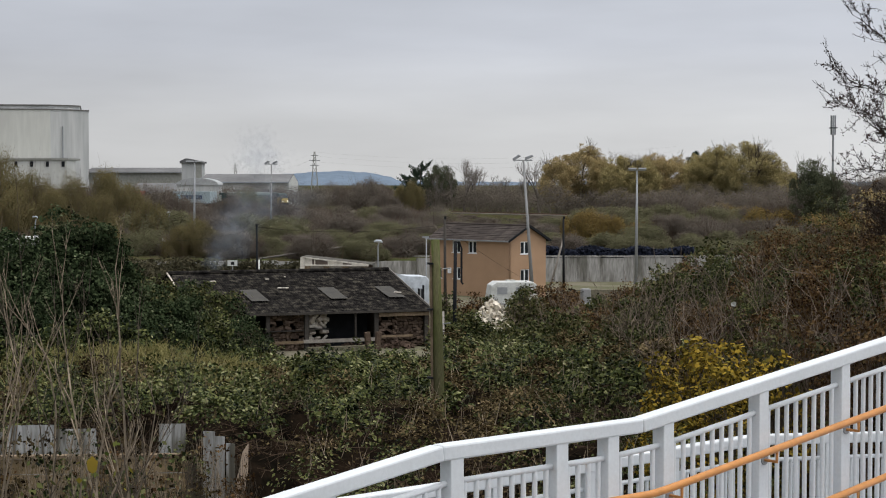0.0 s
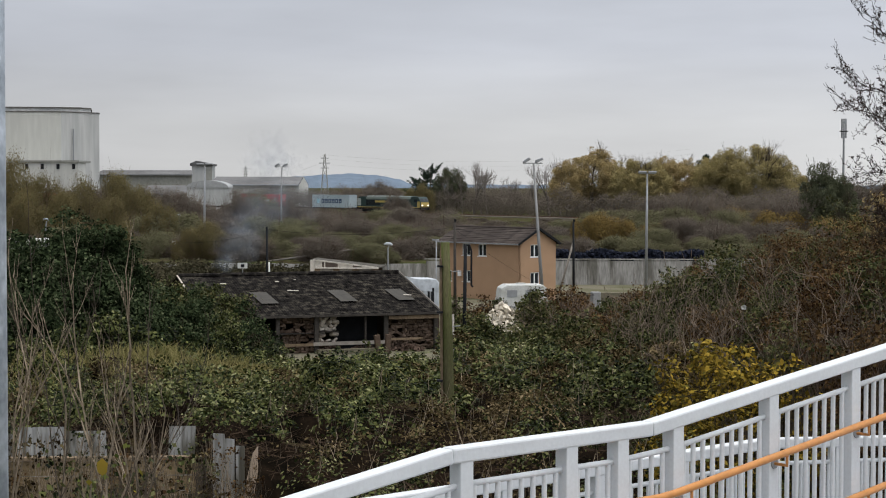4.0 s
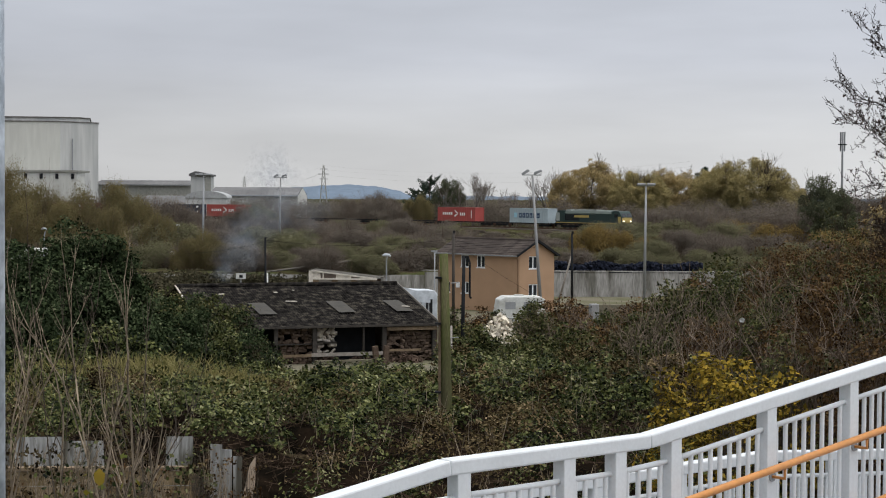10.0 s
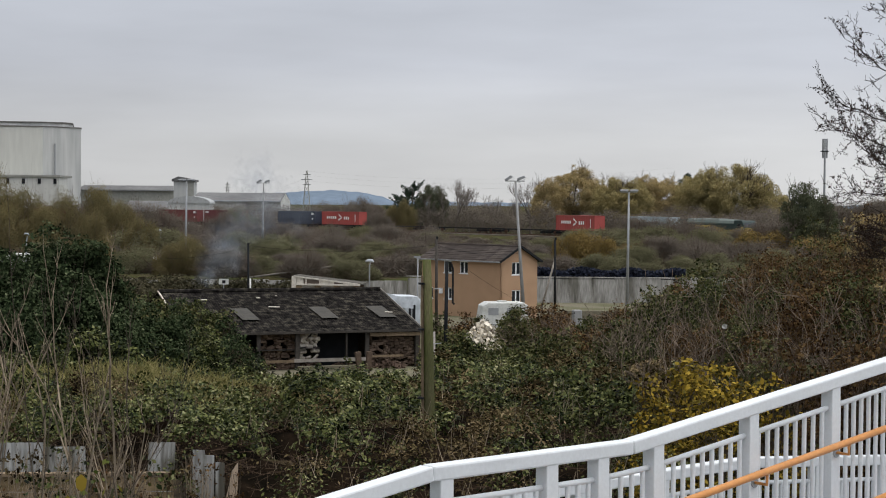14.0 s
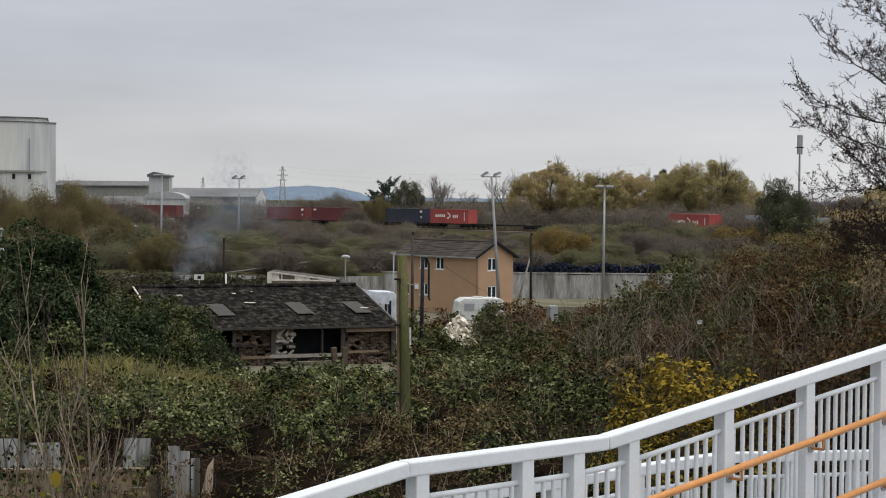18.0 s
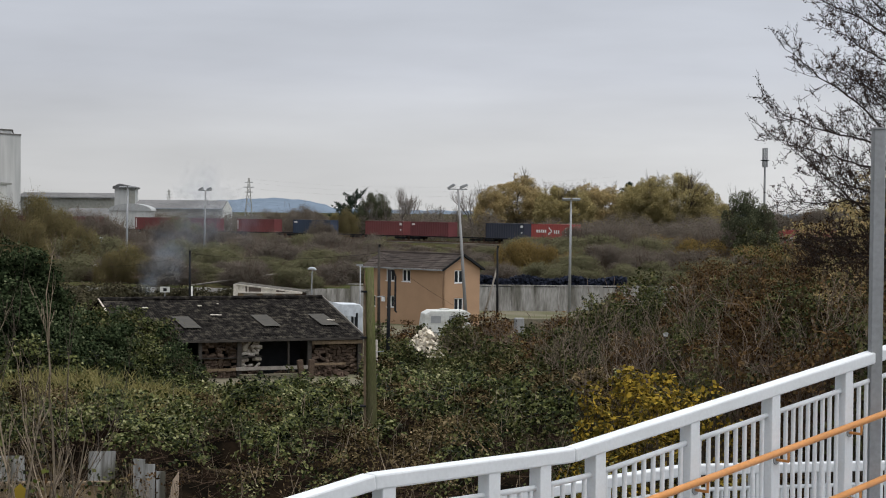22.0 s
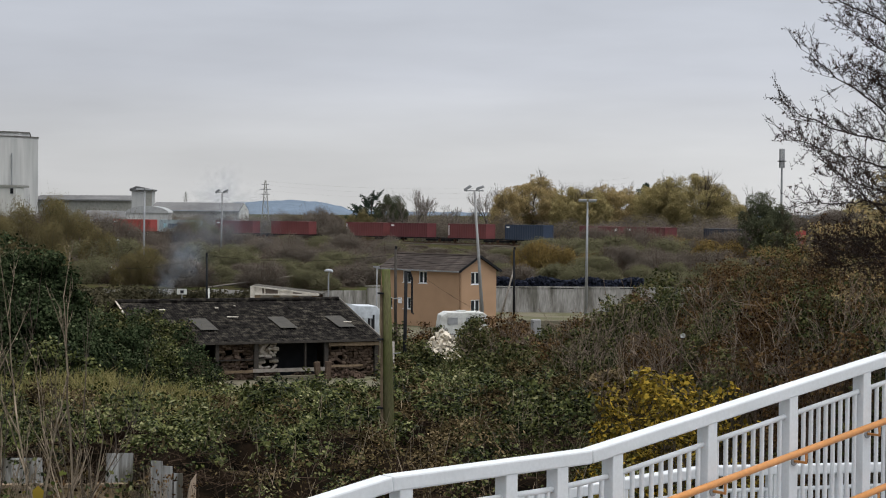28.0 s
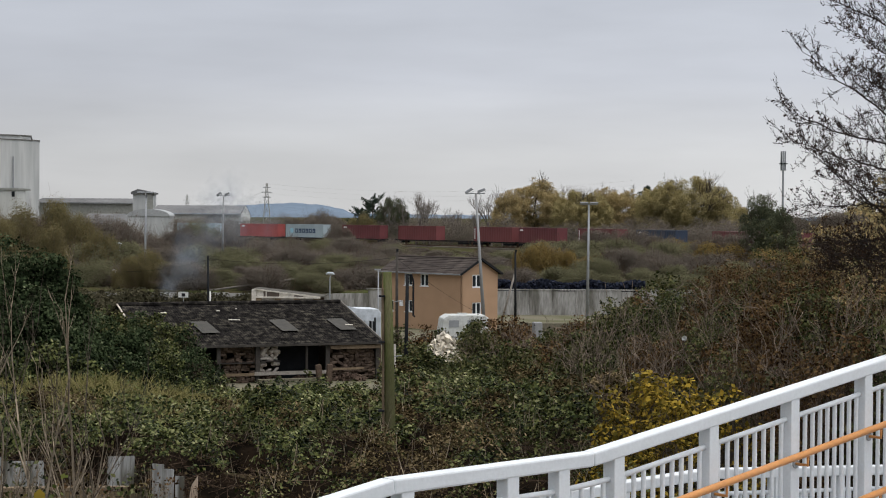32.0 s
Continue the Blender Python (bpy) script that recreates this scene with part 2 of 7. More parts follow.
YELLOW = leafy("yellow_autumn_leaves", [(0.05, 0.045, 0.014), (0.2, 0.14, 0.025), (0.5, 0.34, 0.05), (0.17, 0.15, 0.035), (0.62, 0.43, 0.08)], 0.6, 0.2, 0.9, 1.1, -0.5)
# ochre and gold are paled in colour to carry distance haze
OCHRE = leafy("ochre_tree_leaves", [(0.283, 0.236, 0.13), (0.496, 0.378, 0.189), (0.637, 0.484, 0.236), (0.401, 0.354, 0.189), (0.566, 0.401, 0.201)], through_light=0.35)
GOLDEN = leafy("olive_gold_leaves", [(0.265, 0.23, 0.127), (0.414, 0.356, 0.172), (0.598, 0.494, 0.23), (0.345, 0.305, 0.161)], through_light=0.35)
WILLOW = leafy("willow_leaves", [(0.187, 0.154, 0.0825), (0.275, 0.22, 0.105), (0.209, 0.193, 0.099), (0.341, 0.275, 0.121)], through_light=0.5)
BRACKEN = leafy("orange_brown_leaves", [(0.187, 0.132, 0.0495), (0.297, 0.204, 0.0715), (0.22, 0.171, 0.066), (0.363, 0.242, 0.088)])
# needle colours lightened to imitate haze over the distance
CONIFER = leafy("conifer_needles", [(0.039, 0.0585, 0.0429), (0.0546, 0.078, 0.0546), (0.0715, 0.0975, 0.065)], through_light=0.0)
DARKGREEN = leafy("dark_tree_leaves", [(0.077, 0.0882, 0.056), (0.126, 0.14, 0.084), (0.196, 0.203, 0.119)])
# scrub greyed and lifted in colour, standing in for distance haze
SCRUB = leafy("scrub_twigs_and_leaves", [(0.188, 0.156, 0.135), (0.231, 0.194, 0.165), (0.206, 0.181, 0.144), (0.263, 0.225, 0.188)], through_light=0.5)
SCRUBGREEN = leafy("green_scrub_leaves", [(0.169, 0.169, 0.1), (0.206, 0.203, 0.115), (0.25, 0.235, 0.138), (0.213, 0.194, 0.138)], through_light=0.5)
GRASSMAT = leafy("dry_grass", [(0.2, 0.19, 0.065), (0.34, 0.31, 0.12), (0.48, 0.41, 0.19), (0.25, 0.26, 0.085)])
HEDGEDARK = leafy("dull_hedge_leaves", [(0.06, 0.058, 0.036), (0.09, 0.083, 0.05), (0.12, 0.105, 0.066)])
# ramp ends carry some shade and highlight, as in the bramble leaves
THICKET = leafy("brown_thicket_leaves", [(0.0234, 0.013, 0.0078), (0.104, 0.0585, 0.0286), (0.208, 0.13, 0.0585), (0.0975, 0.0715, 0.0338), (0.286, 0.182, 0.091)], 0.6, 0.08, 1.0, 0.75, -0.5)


# ---- mesh tools ----
class Shape:
    """Collects boxes, tubes and faces for one mesh."""

    def __init__(self):
        self.v, self.f = [], []

    def face(self, *pts):
        k = len(self.v)
        self.v += [tuple(p) for p in pts]
        self.f.append(tuple(range(k, k + len(pts))))
        return self

    def box(self, x0, y0, z0, x1, y1, z1, m=None):
        k = len(self.v)
        c = [(x, y, z) for z in (z0, z1) for x, y in ((x0, y0), (x1, y0), (x1, y1), (x0, y1))]
        self.v += [tuple(m @ Vector(p)) for p in c] if m else c
        self.f += [tuple(k + i for i in q) for q in ((3, 2, 1, 0), (4, 5, 6, 7), (0, 1, 5, 4), (1, 2, 6, 5), (2, 3, 7, 6), (3, 0, 4, 7))]
        return self

    def beam(self, p, q, w, h):
        """A squared bar from p to q, w wide, h high."""
        p, q = Vector(p), Vector(q)
        d = (q - p).normalized()
        side = d.cross(Vector((0, 0, 1)))
        side = side.normalized() if side.length > 1e-4 else Vector((1, 0, 0))
        up = side.cross(d)
        k = len(self.v)
        for e in (p, q):
            for a, b in ((-1, -1), (1, -1), (1, 1), (-1, 1)):
                self.v.append(tuple(e + side * (a * w / 2) + up * (b * h / 2)))
        self.f += [tuple(k + i for i in f) for f in ((0, 1, 2, 3), (7, 6, 5, 4), (0, 4, 5, 1), (1, 5, 6, 2), (2, 6, 7, 3), (3, 7, 4, 0))]
        return self

    def tube(self, pts, radii, n=8, caps=True):
        """A round pipe along points; radii: one or a list."""
        pts = [Vector(p) for p in pts]
        radii = radii if hasattr(radii, "__len__") else [radii] * len(pts)
        k = len(self.v)
        for i, p in enumerate(pts):
            d = (pts[min(i + 1, len(pts) - 1)] - pts[max(i - 1, 0)]).normalized()
            a = d.cross(Vector((0.13, 0.91, 0.37)))
            a = a.normalized() if a.length > 1e-3 else Vector((1, 0, 0))
            b = d.cross(a)
            for j in range(n):
                w = 2 * math.pi * j / n
                self.v.append(tuple(p + (a * math.cos(w) + b * math.sin(w)) * radii[i]))
        for i in range(len(pts) - 1):
            for j in range(n):
                a, b = k + i * n + j, k + i * n + (j + 1) % n
                self.f.append((a, b, b + n, a + n))
        if caps:
            self.f.append(tuple(range(k + n - 1, k - 1, -1)))
            self.f.append(tuple(range(k + (len(pts) - 1) * n, k + len(pts) * n)))
        return self

    def prism(self, outline, axis_from, axis_to):
        """Closed outline of (a, z), pushed along y from axis_from to axis_to; a runs along x."""
        k, n = len(self.v), len(outline)
        self.v += [(a, axis_from, z) for a, z in outline] + [(a, axis_to, z) for a, z in outline]
        self.f.append(tuple(range(k, k + n)))
        self.f.append(tuple(range(k + 2 * n - 1, k + n - 1, -1)))
        for i in range(n):
            j = (i + 1) % n
            self.f.append((k + i, k + n + i, k + n + j, k + j))
        return self

    def mesh(self, name, material):
        me = bpy.data.meshes.new(name)
        me.from_pydata(self.v, [], self.f)
        me.materials.append(material)
        me.update()
        return me


def part(name, shape, material, parent=None, label="", smooth=False, bevel=0.0, fix=True):
    me = shape.mesh(name, material) if isinstance(shape, Shape) else shape
    if fix and isinstance(shape, Shape):
        bm = bmesh.new()
        bm.from_mesh(me)
        bmesh.ops.remove_doubles(bm, verts=bm.verts, dist=0.0004)
        bmesh.ops.recalc_face_normals(bm, faces=bm.faces)
        bm.to_mesh(me)
        bm.free()
    ob = new(name, me)
    if smooth:
        me.polygons.foreach_set("use_smooth", [True] * len(me.polygons))
    if bevel:
        mod = ob.modifiers.new("bevel", "BEVEL")
        mod.width, mod.segments, mod.limit_method = bevel, 2, "ANGLE"
    if parent:
        ob.parent = parent
    if label:
        ob["label"] = label
    return ob


def thing(name, m, label, category, group="", kind=""):
    ob = new(name)
    ob.matrix_basis = m
    return tagged(ob, label, category, group, kind)


rng = np.random.default_rng(7)


def quads_mesh(name, verts, material):
    """A mesh of loose quads out of an array of corners."""
    n = len(verts) // 4
    me = bpy.data.meshes.new(name)
    me.vertices.add(4 * n)
    me.vertices.foreach_set("co", np.ascontiguousarray(verts, dtype=np.float32).ravel())
    me.loops.add(4 * n)
    me.loops.foreach_set("vertex_index", np.arange(4 * n, dtype=np.int32))
    me.polygons.add(n)
    me.polygons.foreach_set("loop_start", np.arange(0, 4 * n, 4, dtype=np.int32))
    me.materials.append(material)
    me.update(calc_edges=True)
    return me


def unit(a):
    return a / np.maximum(1e-6, np.linalg.norm(a, axis=1, keepdims=True))


def leaves(name, pts, size, material, up=0.5, slim=0.6, out=None, stray=0.45):
    """Diamond leaves at points, turned at random, tending to face up by up, or along out."""
    n = len(pts)
    nor = unit(rng.normal(size=(n, 3)) + np.array([0, -0.25, 1.0]) * up * 2) if out is None else unit(rng.normal(size=(n, 3)) * stray + out + np.array([0, 0, up]))
    a = unit(np.cross(nor, rng.normal(size=(n, 3))))
    b = np.cross(nor, a)
    s = (np.broadcast_to(size, (n,)) * rng.uniform(0.6, 1.35, n))[:, None]
    w = s * slim
    v = np.stack([pts - a * s * 0.5, pts + b * w * 0.5 - a * s * 0.05, pts + a * s * 0.5, pts - b * w * 0.5 - a * s * 0.05], 1)
    return quads_mesh(name, v.reshape(-1, 3), material)


def sticks(name, p, q, r0, r1, material):
    """Thin three-sided twigs from p to q."""
    p, q = np.asarray(p, float), np.asarray(q, float)
    n = len(p)
    r0, r1 = np.broadcast_to(r0, (n,))[:, None], np.broadcast_to(r1, (n,))[:, None]
    d = unit(q - p)
    a = unit(np.cross(d, rng.normal(size=(n, 3))))
    b = np.cross(d, a)
    ring = [(a * math.cos(w) + b * math.sin(w)) for w in (0, 2.094, 4.189)]
    lo, hi = [p + c * r0 for c in ring], [q + c * r1 for c in ring]
    v = []
    for i in range(3):
        j = (i + 1) % 3
        v += [lo[i], lo[j], hi[j], hi[i]]
    v = np.stack(v, 1).reshape(n, 3, 4, 3)
    return quads_mesh(name, v.reshape(-1, 3), material)


def grow(start, heading, length, radius, depth, spread=0.6, kids=4, rise=0.15, shrink=0.62, segs=3, wob=0.12):
    """Limbs of a bare tree: arrays of p, q, r0, r1, and the tips."""
    P, Q, A, B, tips = [], [], [], [], []

    def limb(p, d, ln, r, k):
        pts = [p]
        for i in range(segs):
            d = (d + Vector(rng.normal(size=3)) * wob + Vector((0, 0, rise * 0.3))).normalized()
            q = p + d * ln / segs
            ra, rb = r * (1 - 0.6 * i / segs), r * (1 - 0.6 * (i + 1) / segs)
            P.append(p), Q.append(q), A.append(ra), B.append(rb)
            p = q
            pts.append(q)
        if k == 0:
            tips.extend(pts[1:])
            return
        for c in range(kids):
            f = rng.uniform(0.3, 1.0) if c else 1.0
            i = min(segs - 1, int(f * segs))
            base = pts[i] + (pts[i + 1] - pts[i]) * (f * segs - i)
            side = Vector(rng.normal(size=3))
            side = (side - d * side.dot(d)).normalized()
            limb(base, (d + side * spread * rng.uniform(0.5, 1.4) + Vector((0, 0, rise))).normalized(), ln * shrink * rng.uniform(0.7, 1.15), r * 0.5, k - 1)

    limb(Vector(start), Vector(heading).normalized(), length, radius, depth)
    return np.array(P), np.array(Q), np.array(A), np.array(B), np.array(tips)


def fbm(x, y, s):
    """Smooth lumps over the plan, about -1 to 1."""
    x, y = np.asarray(x, float) / s, np.asarray(y, float) / s
    return (np.sin(x * 1.7 + 1.3 * np.sin(y * 1.1 + 0.4)) + np.sin(y * 2.1 + 1.7 * np.sin(x * 0.9 + 2.0)) + 0.5 * np.sin(3.9 * x + 2.7 * y + 1.0) + 0.5 * np.sin(4.4 * y - 3.1 * x)) / 3


# ---- plan: the railway line, a right-hand bend of 311 m and then 276 m radius between two straights, coming out of the distance ----
FAR = 1.11
BEND_X, BEND_Y, BEND_TURN = 22.3 * FAR, 297.0 * FAR, radians(-56.34)
RAIL_Z = 4.1


def track(s):
    """Place and heading on the line, s metres along it."""
    c = min(70.0 * FAR, max(-130.0 * FAR, s))
    rad = 280.4 * FAR if c < 0 else 249.1 * FAR
    th = BEND_TURN - c / rad
    x = BEND_X + rad * (math.sin(BEND_TURN) - math.sin(th))
    y = BEND_Y - rad * (math.cos(BEND_TURN) - math.cos(th))
    h = (math.cos(th), math.sin(th))
    return (x + h[0] * (s - c), y + h[1] * (s - c), h)


LINE = np.array([track(s)[:2] for s in range(-750, 450, 6)])


def track_gap(x, y):
    """Distance of places in the plan from the line."""
    best = np.full(x.shape, 1e9)
    for a, b in LINE:
        best = np.minimum(best, (x - a) ** 2 + (y - b) ** 2)
    return np.sqrt(best)


def ground_z(x, y):
    x, y = np.asarray(x, float), np.asarray(y, float)
    z = np.interp(y, [-80, 0, 12, 20, 30, 48, 60, 84, 176.3, 177.0, 240, 275, 340, 5000], [7.2, 7.0, 6.6, 5.4, 4.8, 4.2, 3.2, 0.0, 0.0, 2.3, 3.0, 3.5, 3.5, 3.0])
    z = z + 0.16 * fbm(x, y, 4.0) * ((y < 80) | (y > 182))
    return np.maximum(z, RAIL_Z - 0.38 - np.maximum(0, track_gap(x, y) - 4.5) * 0.55)


def sheet(name, xs, ys, zfun, material):
    gx, gy = np.meshgrid(xs, ys)
    gz = zfun(gx, gy)
    nx, ny = len(xs), len(ys)
    me = bpy.data.meshes.new(name)
    k = np.arange(nx * ny).reshape(ny, nx)
    faces = np.stack([k[:-1, :-1], k[:-1, 1:], k[1:, 1:], k[1:, :-1]], -1).reshape(-1, 4)
    me.from_pydata(np.stack([gx, gy, gz], -1).reshape(-1, 3).tolist(), [], faces.tolist())
    me.materials.append(material)
    me.polygons.foreach_set("use_smooth", [True] * len(me.polygons))
    return new(name, me)


xs = np.concatenate([[-4000, -2500, -1500, -900, -600, -400, -300, -230], np.arange(-180, -60, 6), np.arange(-60, 60, 1.5), np.arange(60, 200, 6), [230, 300, 400, 600, 900, 1500, 2500, 4000]])
ys = np.concatenate([[-2500, -900, -300, -100, -40], np.arange(-20, 80, 1.5), np.arange(80, 176, 4), [176.3, 177.0], np.arange(178, 380, 4), [400, 440, 500, 600, 800, 1200, 2000, 3200, 4600]])
tagged(sheet("ground", xs, ys, ground_z, SOIL), "rough brown and green ground under the scrub", "ground", kind="structure")
tagged(sheet("yard_floor", np.linspace(-40, 46, 40), np.linspace(88, 176, 40), lambda x, y: 0.02 + 0.0 * x, YARD), "worn pale concrete yard in front of the house", "yard", kind="structure")


def ribbon(name, half, z, s0, s1, step, material, shift=0.0, thick=0.0):
    sh = Shape()
    rows = []
    for i in range(int((s1 - s0) / step) + 1):
        x, y, h = track(s0 + i * step)
        nx, ny = h[1], -h[0]
        rows.append([(x + nx * (shift + e), y + ny * (shift + e)) for e in (-half, half)])
    for a, b in zip(rows, rows[1:]):
        sh.face((*a[0], z), (*a[1], z), (*b[1], z), (*b[0], z))
        if thick:
            sh.face((*a[0], z - thick), (*a[0], z), (*b[0], z), (*b[0], z - thick))
            sh.face((*a[1], z), (*a[1], z - thick), (*b[1], z - thick), (*b[1], z))
    return part(name, sh, material, fix=False)


tagged(ribbon("track_bed", 2.6, RAIL_Z - 0.22, -650, 410, 5, BALLAST, thick=0.35), "grey-brown ballast of the railway line", "track bed", kind="structure")
for side in (-0.72, 0.72):
    tagged(ribbon("rail", 0.035, RAIL_Z, -650, 410, 5, RUST, shift=side, thick=0.16), "rusty steel rail on the ballast", "rail", kind="structure")

# low hill and distance
hill = Shape()
ridge = [(x, float(np.interp(x, [-1500, -900, -600, -413, -331, -260, -203, -145, -110, -92, -60, 200, 1500], [12, 13, 15, 17, 26, 31, 33, 28, 21, 13, 11, 10, 9])) + 0.5 * math.sin(x * 0.11) + 0.4 * math.sin(x * 0.23 + 1)) for x in range(-1500, 1501, 6)]
for (xa, za), (xb, zb) in zip(ridge, ridge[1:]):
    hill.face((xa, 3300, 0), (xb, 3300, 0), (xb, 3500, zb), (xa, 3500, za))
    hill.face((xa, 3500, za), (xb, 3500, zb), (xb, 3900, 0), (xa, 3900, 0))
tagged(part("hill_backdrop", hill, HILLMAT, smooth=True, fix=False), "low wooded hill, tinted blue-grey for distance haze", "hill", kind="structure")

# ---- concrete retaining wall behind the yard, in panels ----
wall = thing("retaining_wall", pose(0, 176.2, 0), "long stained grey concrete retaining wall along the yard", "wall", kind="structure")
k = 0
for x0 in np.arange(-34, 60, 2.4):
    top = 2.55 if x0 > -3 else 2.15
    sh = Shape().box(x0 + 0.015, -0.18, -0.2, x0 + 2.385, 0.1, top + 0.05 * math.sin(k * 2.3))
    part("panel", sh, CONCRETE, wall)
    k += 1
part("coping", Shape().box(-3, -0.24, 2.6, 60, 0.14, 2.72), CONCRETE, wall)


# ---- the ochre house ----
def window(name, parent, w, h, panes=2):
    """A white window in the local plane y = 0, looking to -y, centred."""
    win = new(name)
    win.parent = parent
    fr = Shape()
    for x0, x1, z0, z1 in ((-w / 2, w / 2, h / 2 - 0.07, h / 2), (-w / 2, w / 2, -h / 2, -h / 2 + 0.07), (-w / 2, -w / 2 + 0.07, -h / 2 + 0.07, h / 2 - 0.07), (w / 2 - 0.07, w / 2, -h / 2 + 0.07, h / 2 - 0.07), (-0.06, 0.06, -h / 2 + 0.07, h / 2 - 0.07)):
        fr.box(x0, -0.05, z0, x1, 0.06, z1)
    part("window_frame", fr, UPVC, win, "white plastic window frame")
    part("sill", Shape().box(-w / 2 - 0.08, -0.14, -h / 2 - 0.06, w / 2 + 0.08, 0.05, -h / 2), UPVC, win)
    for a, b in ((-w / 2 + 0.07, -0.06), (0.06, w / 2 - 0.07)):
        part("pane", Shape().box(a, 0.0, -h / 2 + 0.07, b, 0.02, h / 2 - 0.07), GLASS, win)
    return win


HW, HL, EAVE, RIDGE = 4.7, 10.4, 5.2, 6.42
house = thing("house", pose(5.8, 150, 0, 0, 0, 42), "two-storey ochre rendered house with brown tiled roof", "house")


def wall_with_holes(length, height, holes, thick, top=None):
    """A wall in the plane y = 0..thick, x from 0 to length, with window holes (x, z, w, h); top: extra gable outline."""
    sh = Shape()
    cuts_x = sorted({0.0, length, *[q for x, z, w, h in holes for q in (x - w / 2, x + w / 2)]})
    cuts_z = sorted({0.0, height, *[q for x, z, w, h in holes for q in (z - h / 2, z + h / 2)]})
    for xa, xb in zip(cuts_x, cuts_x[1:]):
        for za, zb in zip(cuts_z, cuts_z[1:]):
            mx, mz = (xa + xb) / 2, (za + zb) / 2
            if not any(abs(mx - x) < w / 2 and abs(mz - z) < h / 2 for x, z, w, h in holes):
                sh.box(xa, 0, za, xb, thick, zb)
    if top:
        sh.prism([(0, height), (length, height), (length / 2, top)], 0, thick)
    return sh


gable_holes = [(2.05, 4.5, 1.12, 1.12), (2.05, 2.02, 1.12, 1.1)]
part("gable_wall", wall_with_holes(HW, EAVE, gable_holes, 0.3, RIDGE), RENDERED, house)
for x, z, w, h in gable_holes:
    window("window", house, w, h).matrix_basis = pose(x, 0.1, z)
long_holes = [(4.7, 4.48, 1.08, 1.1), (6.85, 4.48, 1.08, 1.1), (6.8, 2.05, 1.0, 1.05), (9.3, 2.0, 0.9, 1.0)]
side = part("front_wall", wall_with_holes(HL, EAVE, [(HL - a, z, w, h) for a, z, w, h in long_holes], 0.3), RENDERED, house)
side.matrix_basis = Matrix.Translation((0, HL + 0.01, 0)) @ pose(0, 0, 0, 0, 0, -90) @ Matrix.Translation((0.01, 0.002, 0))
for a, z, w, h in long_holes:
    window("window", house, w, h).matrix_basis = pose(0.1, a, z, 0, 0, -90)
part("rear_gable", Shape().prism([(0.3, 0), (HW, 0), (HW, EAVE), (HW / 2, RIDGE), (0.3, EAVE)], HL - 0.3, HL), RENDERED, house)
part("back_wall", Shape().box(HW - 0.3, 0.3, 0, HW, HL - 0.3, EAVE), RENDERED, house)
for sgn, nm in ((-1, "front_roof"), (1, "back_roof")):
    roof = new(nm)
    roof.parent = house
    rise, run = RIDGE - EAVE + 0.15, HW / 2 + 0.3
    courses = 9
    for i in range(courses):
        f0, f1 = i / courses, (i + 1) / courses + 0.03
        e0, e1 = run * (1 - f0), run * (1 - f1)
        z0, z1 = EAVE - 0.1 + rise * f0 + 0.035, EAVE - 0.1 + rise * f1
        sh = Shape()
        for j in range(22):
            y0, y1 = -0.3 + (HL + 0.6) * j / 22 + 0.008, -0.3 + (HL + 0.6) * (j + 1) / 22
            xa, xb = HW / 2 + sgn * e0, HW / 2 + sgn * e1
            dz = 0.012 * math.sin(j * 7.1 + i * 3.3)
            sh.face((xa, y0, z0 + dz), (xa, y1, z0 + dz), (xb, y1, z1 + dz), (xb, y0, z1 + dz))
            sh.face((xa, y0, z0 + dz - 0.05), (xa, y1, z0 + dz - 0.05), (xa, y1, z0 + dz), (xa, y0, z0 + dz))
        part("tile_course", sh, ROOFTILE, roof, fix=False)
    deck = Shape()
    a, b = HW / 2 + sgn * run, HW / 2
    deck.face((a, -0.28, EAVE - 0.16), (a, HL + 0.28, EAVE - 0.16), (b, HL + 0.28, EAVE - 0.16 + rise), (b, -0.28, EAVE - 0.16 + rise))
    part("roof_deck", deck, DARK, roof, fix=False)
    part("barge_board", Shape().beam((HW / 2 + sgn * run, -0.33, EAVE - 0.1), (HW / 2, -0.33, EAVE - 0.1 + rise), 0.05, 0.2), DARK, roof, "dark painted barge board")
    part("gutter", Shape().beam((HW / 2 + sgn * (run + 0.06), -0.3, EAVE - 0.1), (HW / 2 + sgn * (run + 0.06), HL + 0.3, EAVE - 0.1), 0.12, 0.11), STEEL if sgn < 0 else DARK, roof)
part("ridge_tiles", Shape().tube([(HW / 2, -0.3, RIDGE + 0.06), (HW / 2, HL + 0.3, RIDGE + 0.06)], 0.12, 8), ROOFTILE, house)
part("meter_box", Shape().box(-0.12, 7.5, 2.0, -0.005, 7.9, 2.5), UPVC, house, "white box on the wall")
part("downpipe", Shape().tube([(-0.1, HL - 0.4, EAVE - 0.15), (-0.1, HL - 0.4, 0.1)], 0.05, 8), UPVC, house)

# ---- the open-fronted shed ----
TARRED = mat("dark_weathered_board", (0.06, 0.054, 0.048), 0.85, vary=0.35, scale=2, fine=14, bump=0.3)
BAGCLOTH = mat("grubby_white_bag", (0.6, 0.55, 0.48), 0.8, vary=0.3, scale=2.5, fine=12, second=(0.26, 0.22, 0.18), mask=0.55, bump=0.5)
SL, SW = 15.0, 8.05
shed = thing("shed", pose(-0.85, 106.7, 0, 0, 0, 20.7), "long open-fronted shed with mossy dark cement-sheet roof", "shed")
SE, SR = 2.42, 4.42


def shed_roof(x, w):
    return (x, w, SE + (SR - SE) * w / SW)


